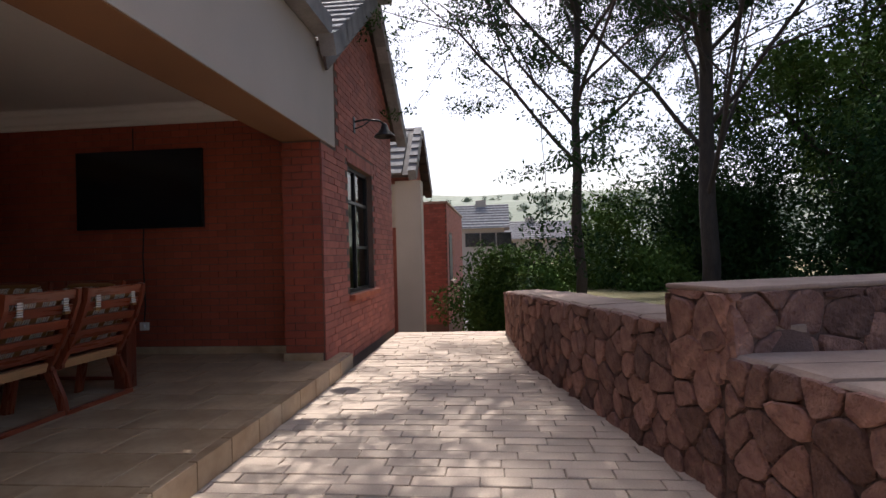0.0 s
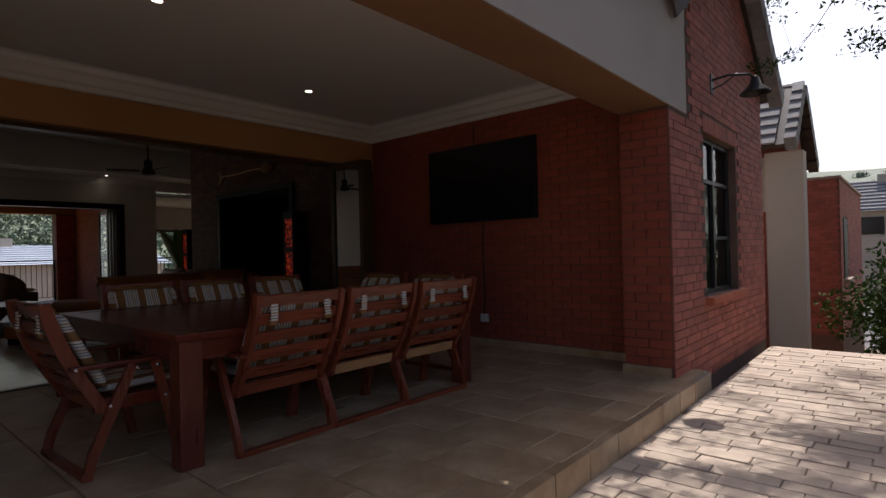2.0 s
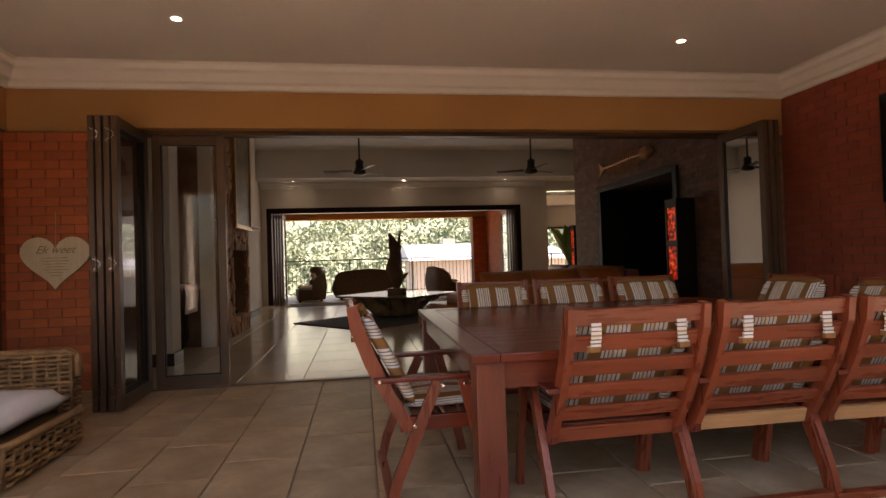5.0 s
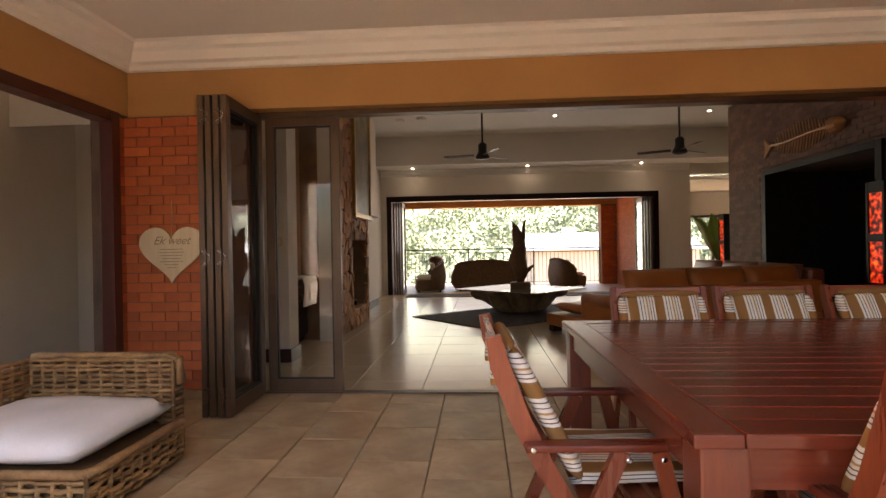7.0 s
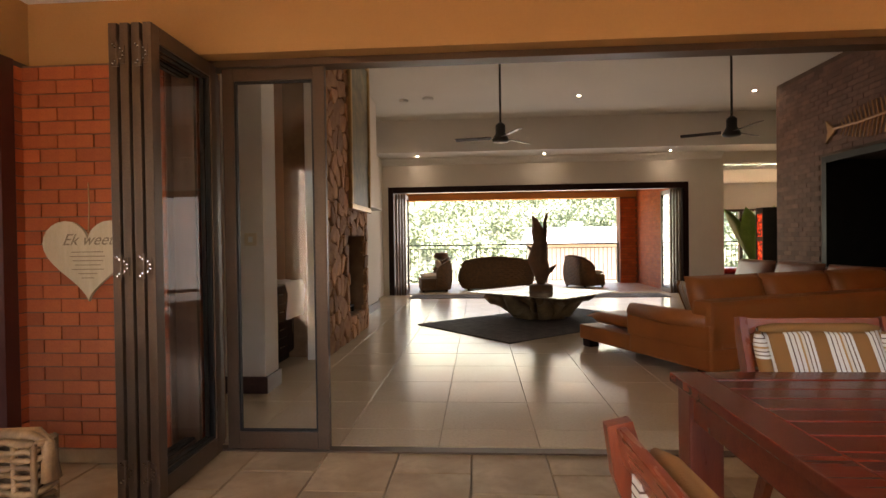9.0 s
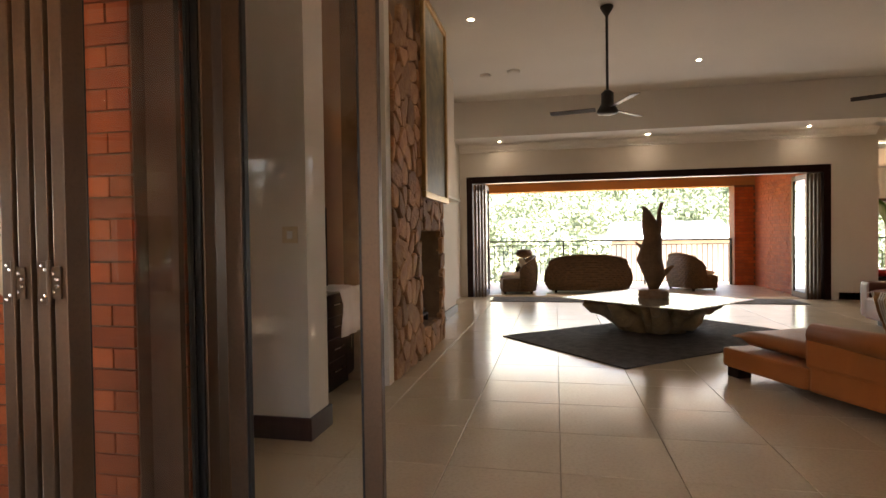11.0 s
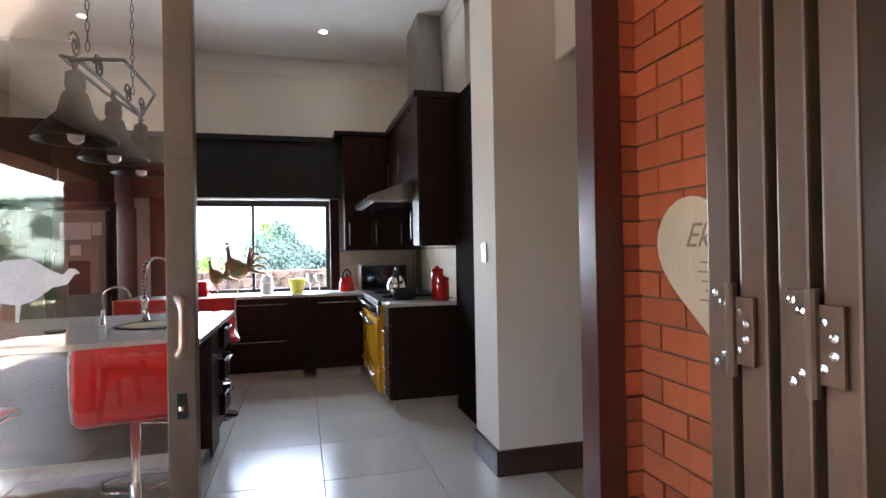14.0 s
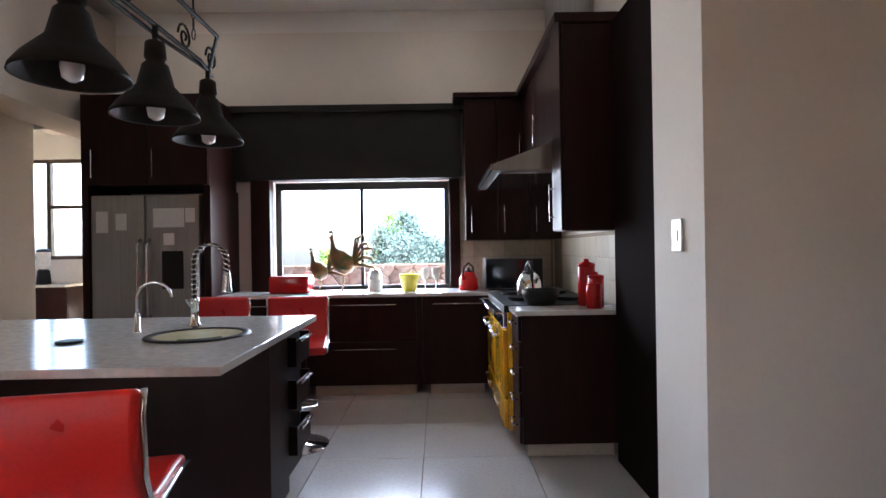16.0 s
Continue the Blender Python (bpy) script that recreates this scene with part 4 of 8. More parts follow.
for a, b in ((KW0 + 0.05, -4.715), (-4.685, KW1 - 0.05)):
    g = bmesh.new()
    g.faces.new([g.verts.new(v) for v in ((a, KITCHEN_BACK - 0.095, KWZ0 + 0.056), (b, KITCHEN_BACK - 0.095, KWZ0 + 0.056), (b, KITCHEN_BACK - 0.095, 1.879), (a, KITCHEN_BACK - 0.095, 1.879))])
    part("pane", g, "glass", wk).visible_shadow = False
setting("window_sill_kitchen", boxes((KW0, KW1, KITCHEN_BACK - 0.25, KB + 0.001, KWZ0 + 0.001, KWZ0 + 0.019)), "worktop", "pale quartz window sill", "sill")

# dark panel in the passage
setting("panel_passage", boxes((-6.62, -6.50, -3.66, -2.68, 0, 2.62), bevel=0.004), "black_matte", "tall matte black panel standing in the passage", "door")

# splashback tiles
splash = setting("splashback", boxes((-6.578, -6.574, -5.69, RUN_Y, 0.90, 1.38), (-6.56, -5.60, KB - 0.001, KB + 0.003, 0.902, 1.36)), "grout", "cream tiled splashback", "splashback")
tile_me = part("tile", box(bmesh.new(), 0, 0.005, 0.0015, 0.1485, 0.0015, 0.1485, bevel=0.001), "tile_splash", splash)
tile_me.location = (-6.574, -3.69 - 0.15, 0.905)
for j in range(3):
    for i in range(11):
        if i or j:
            o = new("tile", tile_me.data)
            o.parent, o.location = splash, (-6.574, -3.84 - 0.15 * i, 0.905 + 0.15 * j)
tile_b = part("tile", box(bmesh.new(), 0.0015, 0.1485, 0, 0.004, 0.0015, 0.1485, bevel=0.001), "tile_splash", splash)
tile_b.location = (-6.54, KB + 0.003, 0.905)
for j in range(3):
    for i in range(6):
        if i or j:
            o = new("tile", tile_b.data)
            o.parent, o.location = splash, (-6.54 + 0.15 * i, KB + 0.003, 0.905 + 0.15 * j)


def range_cooker():
    x0, x1, y0, y1 = -6.56, -5.86, -5.12, -3.965
    c = thing("range_cooker", pose((x0 + x1) / 2, (y0 + y1) / 2, 0), "mustard yellow enamelled range cooker with chrome rails", "cooker")
    hx, hy = (x1 - x0) / 2, (y1 - y0) / 2
    part("body", boxes((-hx, hx - 0.03, -hy, hy, 0.09, 0.86)), "yellow_enamel", c)
    part("kick", boxes((-hx, hx - 0.1, -hy + 0.02, hy - 0.02, 0.0, 0.09)), "plinth", c, "pale kick plate")
    part("hob", boxes((-hx, hx - 0.01, -hy, hy, 0.86, 0.905), bevel=0.006), "black_soft", c, "black hob")
    part("control_panel", boxes((hx - 0.03, hx, -hy, hy, 0.76, 0.86), bevel=0.008), "chrome", c, "chrome control panel")
    for k, (a, b) in enumerate(((-hy + 0.02, -0.01), (0.01, hy - 0.02))):
        d = part("oven_door", boxes((hx - 0.03, hx - 0.002, a, b, 0.30, 0.745), bevel=0.01), "yellow_enamel", c)
        bar_handle(d, (hx, a + 0.03, 0.70), (hx, b - 0.03, 0.70), (0.05, 0, 0), r=0.012)
        w = part("drawer", boxes((hx - 0.03, hx - 0.002, a, b, 0.10, 0.285), bevel=0.01), "yellow_enamel", c)
        bar_handle(w, (hx, a + 0.05, 0.24), (hx, b - 0.05, 0.24), (0.035, 0, 0), r=0.008)
    part("front_rail", tube(bmesh.new(), [(hx + 0.055, -hy, 0.85), (hx + 0.055, hy, 0.85)], 0.013, 10), "chrome", c, "chrome towel rail", smooth=True)
    for s in (-1, 1):
        part("rail_bracket", tube(bmesh.new(), [(hx - 0.005, s * (hy - 0.04), 0.85), (hx + 0.055, s * (hy - 0.04), 0.85)], 0.009, 8), "chrome", c)
    for k in range(7):
        y = -hy + 0.1 + k * (2 * hy - 0.2) / 6
        bm = lathe(bmesh.new(), [(0.022, 0), (0.02, 0.022), (0.012, 0.026)], 14)
        bmesh.ops.transform(bm, matrix=Matrix.Translation((hx, y, 0.81)) @ Matrix.Rotation(math.pi / 2, 4, "Y"), verts=bm.verts)
        part("knob", bm, "black_soft", c)
    for k in range(4):
        part("burner", lathe(bmesh.new(), [(0.10, 0.905), (0.11, 0.93), (0.10, 0.93), (0.04, 0.92), (0.04, 0.915)], 12, (0.0 - 0.16 * (1 if k % 2 else -1), -hy + 0.3 + 0.5 * (k // 2), 0)), "black_soft", c)


range_cooker()


def cooker_hood():
    h = thing("cooker_hood", pose(-6.2, -4.62, 0), "steel cooker hood with a tall steel duct", "cooker hood")
    bm = bmesh.new()
    lo = [(-0.37, -0.62, 1.80), (0.38, -0.62, 1.80), (0.38, 0.58, 1.80), (-0.37, 0.58, 1.80)]
    mi = [(x, y, 1.84) for x, y, _ in lo]
    hi = [(-0.37, -0.62, 1.99), (-0.04, -0.62, 1.99), (-0.04, 0.58, 1.99), (-0.37, 0.58, 1.99)]
    rings = [[bm.verts.new(p) for p in r] for r in (lo, mi, hi)]
    for a, b in zip(rings, rings[1:]):
        for k in range(4):
            bm.faces.new((a[k], a[(k + 1) % 4], b[(k + 1) % 4], b[k]))
    bm.faces.new(rings[0][::-1])
    bm.faces.new(rings[-1])
    part("canopy", bm, "steel", h)
    part("filter", boxes((-0.3, 0.33, -0.52, 0.50, 1.785, 1.799)), "chrome", h)
    part("trim", boxes((0.381, 0.392, -0.62, 0.58, 1.80, 1.838)), "chrome", h)
    part("duct", boxes((-0.36, -0.13, -0.16, 0.36, 2.705, KITCHEN_CEIL - 0.004), bevel=0.004), "steel", h, "brushed steel duct")


cooker_hood()


def island():
    x1, y0, y1 = -4.73, -3.62, -2.22
    t = thing("island_worktop", pose(-3.75, -2.92, 0), "pale polished quartz island worktop", "worktop")
    part("slab", box(bmesh.new(), -0.98, 0.95, -0.70, 0.70, 0.872, 0.905, bevel=0.005), "worktop", t)
    c = thing("kitchen_island", pose(-3.75, -3.2, 0), "dark wood kitchen island with wine racks and drawers", "island")
    part("body", boxes((-0.90, 0.9, -0.36, 0.26, 0.1, 0.870)), "dark_wood", c)
    part("plinth", boxes((-0.84, 0.84, -0.31, 0.21, 0, 0.1)), "plinth", c, "cream plinth")
    part("end_panel", boxes((-0.92, -0.902, -0.02, 0.28, 0.05, 0.868), bevel=0.003), "dark_wood", c)
    for z in (0.22, 0.46, 0.68):
        d = part("basket", boxes((-0.955, -0.902, -0.34, -0.05, z, z + 0.02), (-0.955, -0.94, -0.34, -0.05, z + 0.02, z + 0.13), (-0.955, -0.902, -0.34, -0.325, z + 0.02, z + 0.15), (-0.955, -0.902, -0.065, -0.05, z + 0.02, z + 0.15), bevel=0.003), "dark_wood", c)
        bar_handle(d, (-0.955, -0.31, z + 0.13), (-0.955, -0.08, z + 0.13), (-0.02, 0, 0), r=0.006)
    return t


island()


def sink():
    s = thing("sink", pose(-4.36, -2.90, 0.9052), "round cream ceramic sink with a dark patterned rim", "sink")
    part("rim", lathe(bmesh.new(), [(0.185, 0.001), (0.19, 0.008), (0.222, 0.008), (0.226, 0.001)], 40, cap=False), "black_soft", s, "dark blue patterned rim", smooth=True)
    part("bowl", lathe(bmesh.new(), [(0.19, 0.0035), (0.12, 0.002), (0.03, 0.0012), (0.001, 0.001)], 40, cap=False), "cream_sink", s, "cream glazed bowl", smooth=True)
    for k in range(9):
        a = 0.9 + k * 0.13
        part("leaf_pattern", lathe(bmesh.new(), [(0.001, 0.004), (0.014, 0.0042), (0.012, 0.0062)], 6, (0.155 * math.cos(a + 0.6), 0.155 * math.sin(a + 0.6), 0)), "leaf_dark", s)


sink()


def spring_tap():
    t = thing("spring_tap", pose(-4.24, -3.13, 0.905), "chrome pull-down kitchen tap with a coiled spring neck", "tap")
    part("base", lathe(bmesh.new(), [(0.03, 0), (0.03, 0.02), (0.02, 0.03), (0.018, 0.12), (0.022, 0.125), (0.022, 0.15)], 18), "chrome", t, smooth=True)
    arc = [(0, 0, 0.14), (0, 0, 0.33)] + [(-0.08 + 0.08 * math.cos(a), 0, 0.33 + 0.085 * math.sin(a)) for a in [math.pi * k / 10 for k in range(1, 11)]] + [(-0.16, 0, 0.27)]
    part("neck", tube(bmesh.new(), arc, 0.009, 10), "black_soft", t, smooth=True)
    dense = []
    for a, b in zip(arc, arc[1:]):
        n = max(2, int((Vector(b) - Vector(a)).length / 0.0035))
        dense += [Vector(a).lerp(Vector(b), k / n) for k in range(n)]
    coil = [p + Vector((math.cos(i * 0.9) * 0.015 * (1 if i % 7 < 99 else 1), math.sin(i * 0.9) * 0.015, 0.004 * math.cos(i * 0.9))) for i, p in enumerate(dense)]
    part("spring", tube(bmesh.new(), coil, 0.0035, 5), "chrome", t, "coiled chrome spring", smooth=True)
    part("spray_head", lathe(bmesh.new(), [(0.012, 0.28), (0.018, 0.26), (0.022, 0.20), (0.026, 0.185), (0.026, 0.175)], 16, (-0.16, 0, 0)), "chrome", t, smooth=True)
    part("lever", tube(bmesh.new(), [(0, 0.02, 0.11), (0.0, 0.05, 0.12), (0, 0.09, 0.15)], [0.007, 0.007, 0.005], 8), "chrome", t, smooth=True)


spring_tap()
ft = thing("filter_tap", pose(-4.05, -2.96, 0.905), "slim chrome gooseneck drinking water tap", "tap")
part("post", lathe(bmesh.new(), [(0.018, 0), (0.018, 0.015), (0.012, 0.02), (0.012, 0.09), (0.008, 0.1)], 14), "chrome", ft, smooth=True)
part("spout", tube(bmesh.new(), [(0, 0, 0.09), (0, 0, 0.17)] + [(-0.075 + 0.075 * math.cos(a), -0.02 * k / 8, 0.17 + 0.07 * math.sin(a)) for k, a in enumerate([math.pi * k / 9 for k in range(1, 10)])], 0.0065, 10), "chrome", ft, smooth=True)
tagged(part("trivet", lathe(bmesh.new(), [(0.05, 0), (0.055, 0.006), (0.05, 0.012), (0.02, 0.012)], 16, (-3.88, -2.75, 0.9052)), "black_soft"), "small dark round trivet on the island", "trivet")


def bar_stool(m):
    s = thing("bar_stool", m, "bright red vinyl bar stool with a chrome frame and ribbed sides", "stool", "red bar stools")
    prof = [(-0.20, 0.965), (-0.215, 0.90), (-0.20, 0.76), (-0.16, 0.68), (-0.08, 0.65), (0.1, 0.655), (0.2, 0.645)]
    bm = bmesh.new()
    rows = []
    for y, z in prof:
        w = 0.20
        rows.append([bm.verts.new((x * w, y, z)) for x in (-1, -0.9, -0.45, 0, 0.45, 0.9, 1)])
    for a, b in zip(rows, rows[1:]):
        for k in range(6):
            bm.faces.new((a[k], a[k + 1], b[k + 1], b[k]))
    ob = part("seat_shell", bm, "red_vinyl", s, smooth=True)
    sol = ob.modifiers.new("thick", "SOLIDIFY")
    sol.thickness, sol.offset = 0.05, 0
    bev = ob.modifiers.new("round", "BEVEL")
    bev.width, bev.segments = 0.015, 2
    for sx in (-1, 1):
        part("side_piping", tube(bmesh.new(), [(sx * 0.205, y, z) for y, z in prof], 0.008, 8), "chrome", s, smooth=True)
    part("column", lathe(bmesh.new(), [(0.028, 0.012), (0.028, 0.34), (0.02, 0.345), (0.02, 0.62)], 16), "chrome", s, smooth=True)
    part("base_plate", lathe(bmesh.new(), [(0.205, 0), (0.205, 0.008), (0.06, 0.022), (0.03, 0.05)], 32), "chrome", s, smooth=True)
    part("foot_ring", tube(bmesh.new(), [(0, 0, 0.30), (0.13, 0.05, 0.30), (0.14, 0.18, 0.30), (0, 0.24, 0.30), (-0.14, 0.18, 0.30), (-0.13, 0.05, 0.30), (0, 0, 0.30)], 0.009, 8), "chrome", s, smooth=True)
    part("lever", tube(bmesh.new(), [(0.02, 0, 0.6), (0.18, 0.02, 0.57)], 0.005, 6), "chrome", s)
    return s


stool = bar_stool(pose(-4.52, -1.86, 0, 0, 0, 192))
copy_thing(stool, pose(-3.80, -1.86, 0, 0, 0, 176))
copy_thing(stool, pose(-4.50, -4.02, 0, 0, 0, 10))
copy_thing(stool, pose(-3.90, -4.05, 0, 0, 0, -4))


def fridge():
    f = thing("fridge", pose(-2.98, -5.33, 0), "brushed steel side-by-side fridge with notes on its doors", "fridge")
    part("body", boxes((-0.455, 0.455, -0.33, 0.25, 0.03, 1.78)), "steel", f)
    for a, b in ((-0.455, -0.002), (0.002, 0.455)):
        d = part("door", boxes((a, b, 0.252, 0.31, 0.05, 1.775), bevel=0.012), "steel", f)
        x = -0.04 if b < 0.1 else 0.04
        part("handle", tube(bmesh.new(), [(x, 0.31, 0.75), (x, 0.36, 0.78), (x, 0.365, 1.35), (x, 0.31, 1.40)], 0.012, 10), "chrome", d, smooth=True)
    part("dispenser", boxes((-0.32, -0.14, 0.3105, 0.318, 0.98, 1.30), bevel=0.004), "black_soft", f, "black water dispenser")
    part("feet", boxes((-0.4, 0.4, -0.3, 0.2, 0, 0.03)), "black_soft", f)
    for x, z, w, h in ((-0.20, 1.58, 0.26, 0.16), (-0.20, 1.40, 0.09, 0.10), (0.36, 1.55, 0.10, 0.18), (0.2, 1.55, 0.09, 0.14), (-0.38, 1.60, 0.08, 0.12)):
        part("note", boxes((x - w / 2, x + w / 2, 0.3105, 0.312, z - h / 2, z + h / 2)), "paper", f, "white paper note held by magnets")


fridge()
tagged(part("fridge_surround", boxes((-3.52, -3.46, KB, -5.05, 0, 1.855), (-2.49, -2.43, KB, -5.05, 0, 2.64), bevel=0.003), "dark_wood"), "dark wood side panels round the fridge", "panel")

# scullery beyond the kitchen
setting("wall_scullery", boxes((-2.4, 1.0, -8.2, -8.0, -0.4, 1.22), (-2.4, 1.0, -8.2, -8.0, 2.62, 4), (-2.4, -0.62, -8.2, -8.0, 1.22, 2.62), (0.62, 1.0, -8.2, -8.0, 1.22, 2.62), (-2.6, -2.45, -8.2, KITCHEN_BACK - 0.25, -0.4, 4), (1.0, 1.2, -8.2, KITCHEN_BACK, -0.4, 4), (-1.0, 1.0, KITCHEN_BACK - 0.2, KITCHEN_BACK, -0.4, 4)), "plaster_white", "white scullery wall with a window", "wall")
setting("scullery_ceiling", boxes((-2.6, 1.2, -8.2, KITCHEN_BACK - 0.26, 3.3, 3.4)), "ceiling_white", "white scullery ceiling", "ceiling")
setting("scullery_floor", boxes((-2.6, 1.0, -8.2, KITCHEN_BACK - 0.25, -0.5, -0.002)), "floor_tile", "pale scullery floor", "floor")
setting("window_scullery", boxes((-0.62, 0.62, -8.12, -8.06, 1.22, 1.27), (-0.62, 0.62, -8.12, -8.06, 2.57, 2.62), (-0.62, -0.57, -8.12, -8.06, 1.271, 2.569), (0.57, 0.62, -8.12, -8.06, 1.271, 2.569), (-0.03, 0.03, -8.12, -8.06, 1.271, 2.569), (-0.569, -0.031, -8.12, -8.06, 1.93, 1.98)), "dark_frame", "dark framed scullery window", "window")
cabinet("base_cabinet", -0.69, 0.98, -8.0, -7.4, 0, 0.87, "+y", [(0, 0.5, 0, 1), (0.5, 1, 0, 1)], "dark red wood scullery cabinet", handle_vertical=True)
tagged(part("scullery_worktop", boxes((-0.69, 0.99, -7.998, -7.36, 0.872, 0.9), bevel=0.003), "worktop"), "pale quartz scullery worktop on cabinets", "worktop")
bl = thing("blender", pose(-0.25, -7.6, 0.9), "kitchen blender with a clear jug and black base", "blender")
part("base", lathe(bmesh.new(), [(0.08, 0), (0.085, 0.03), (0.07, 0.18), (0.05, 0.2)], 16), "black_soft", bl)
part("jug", lathe(bmesh.new(), [(0.05, 0.2), (0.075, 0.24), (0.085, 0.42), (0.07, 0.43)], 16, cap=False), "glass_bulb", bl)
part("lid", lathe(bmesh.new(), [(0.08, 0.43), (0.08, 0.45), (0.04, 0.47)], 16), "black_soft", bl)


# things on the worktops
def rooster(m, size, label):
    """A tin garden rooster, plain."""
    bm = bmesh.new()
    def blob(pts, rad, sides=10):
        tube(bm, pts, rad, sides)
    blob([(-0.13, 0, 0.175), (-0.10, 0, 0.175), (-0.04, 0, 0.185), (0.03, 0, 0.205), (0.07, 0, 0.24), (0.085, 0, 0.28), (0.092, 0, 0.32), (0.10, 0, 0.35), (0.108, 0, 0.365)], [0.014, 0.05, 0.08, 0.084, 0.06, 0.034, 0.026, 0.024, 0.008])
    blob([(0.11, 0, 0.35), (0.145, 0, 0.343)], [0.010, 0.002], 6)
    for k in range(6):
        a = 1.5 - k * 0.34
        r = 0.18 + 0.03 * (k % 2)
        blob([(-0.11, 0, 0.18), (-0.13 - r * 0.5 * math.cos(a), 0.008 * (k - 3), 0.20 + r * 0.75 * math.sin(a)), (-0.14 - r * 0.9 * math.cos(a), 0.012 * (k - 3), 0.19 + r * math.sin(a) * 0.9), (-0.15 - r * 1.1 * math.cos(a), 0.012 * (k - 3), 0.15 + r * math.sin(a) * 0.8)], [0.016, 0.013, 0.010, 0.002], 6)
    blob([(0.08, 0, 0.36), (0.095, 0, 0.385), (0.12, 0, 0.38), (0.14, 0, 0.388)], [0.004, 0.012, 0.010, 0.003], 6)
    for s in (-1, 1):
        blob([(0.0, s * 0.02, 0.155), (-0.015, s * 0.022, 0.08), (0.0, s * 0.025, 0.005), (0.05, s * 0.03, 0.004)], [0.014, 0.006, 0.005, 0.003], 6)
    bmesh.ops.transform(bm, matrix=m @ Matrix.Diagonal((size * 0.72, size, size * 1.15, 1)), verts=bm.verts)
    return tagged(part("rooster_ornament", bm, "rooster_tin", smooth=True), label, "ornament")


M["rooster_tin"] = speckled("rooster_tin", (0.05, 0.12, 0.04), (0.38, 0.14, 0.05), 0.4, metal=0.1, scale=11, grain=50, bump=0.1)
rooster(pose(-4.56, -5.42, 0.902, 0, 0, 0), 1.25, "large painted tin rooster standing on the sill")
rooster(pose(-4.36, -5.38, 0.902, 0, 0, 0), 0.9, "small painted tin hen standing on the sill")
tagged(part("bread_bin", box(bmesh.new(), -4.28, -3.93, -5.52, -5.27, 0.9025, 1.06, bevel=0.02), "red_gloss", smooth=True), "shiny red bread bin on the worktop", "bread bin")
tagged(part("yellow_bowl", lathe(bmesh.new(), [(0.055, 0), (0.06, 0.005), (0.095, 0.15), (0.098, 0.155), (0.092, 0.15), (0.055, 0.01)], 24, (-5.18, -5.38, 0.9025), cap=True), "yellow_plastic", smooth=True), "bright yellow conical bowl on the worktop", "bowl")
jar = thing("glass_jar", pose(-4.86, -5.44, 0.9025), "clear stacked glass jar on the worktop", "jar")
part("jar", lathe(bmesh.new(), [(0.06, 0), (0.065, 0.02), (0.065, 0.1), (0.05, 0.11), (0.06, 0.12), (0.06, 0.17), (0.04, 0.185)], 18), "glass_bulb", jar, smooth=True)
part("lid", lathe(bmesh.new(), [(0.045, 0.185), (0.045, 0.2), (0.012, 0.205), (0.012, 0.225)], 14), "chrome", jar)
for k, (x, z) in enumerate(((-5.32, 0.0), (-5.42, 0.0))):
    gl = thing("wine_glass", pose(x, -5.50, 0.9025), "clear wine glass hanging by the window", "glass", "wine glasses")
    part("bowl", lathe(bmesh.new(), [(0.004, 0.09), (0.03, 0.11), (0.04, 0.15), (0.034, 0.2)], 14, cap=False), "glass_bulb", gl, smooth=True)
    part("stem", lathe(bmesh.new(), [(0.035, 0), (0.034, 0.004), (0.005, 0.008), (0.004, 0.09)], 14), "glass_bulb", gl, smooth=True)


def electric_kettle(m, body, label):
    k = thing("kettle", m, label, "kettle")
    part("body", lathe(bmesh.new(), [(0.085, 0), (0.09, 0.02), (0.085, 0.10), (0.06, 0.15), (0.045, 0.165)], 22), body, k, smooth=True)
    part("lid", lathe(bmesh.new(), [(0.045, 0.165), (0.04, 0.175), (0.012, 0.18), (0.014, 0.2), (0.008, 0.205)], 16), "black_soft", k, smooth=True)
    part("handle", tube(bmesh.new(), [(-0.07, 0, 0.13), (-0.055, 0, 0.21), (0, 0, 0.245), (0.055, 0, 0.21), (0.07, 0, 0.13)], 0.011, 8), "black_soft", k, smooth=True)
    part("spout", tube(bmesh.new(), [(0.07, 0.02, 0.10), (0.11, 0.03, 0.14)], [0.018, 0.01], 8), body, k, smooth=True)


electric_kettle(pose(-5.72, -5.42, 0.9025, 0, 0, 40), "red_gloss", "shiny red kettle with a black handle")
electric_kettle(pose(-6.10, -4.35, 0.935, 0, 0, 100), "chrome", "polished steel whistling kettle on the hob")
mw = thing("microwave", pose(-6.12, -5.44, 0.9025, 0, 0, 0), "steel microwave with a black glass door", "microwave")
part("case", boxes((-0.26, 0.26, -0.18, 0.16, 0.01, 0.29), bevel=0.008), "steel", mw)
part("door", boxes((-0.16, 0.25, 0.161, 0.18, 0.02, 0.28), bevel=0.004), "screen", mw, "black glass door")
part("control_panel", boxes((-0.255, -0.165, 0.161, 0.178, 0.02, 0.28), bevel=0.003), "black_soft", mw)
part("handle", tube(bmesh.new(), [(-0.14, 0.20, 0.04), (-0.14, 0.20, 0.26)], 0.008, 8), "chrome", mw)
part("feet", boxes((-0.22, 0.22, -0.14, 0.12, 0, 0.01)), "black_soft", mw)
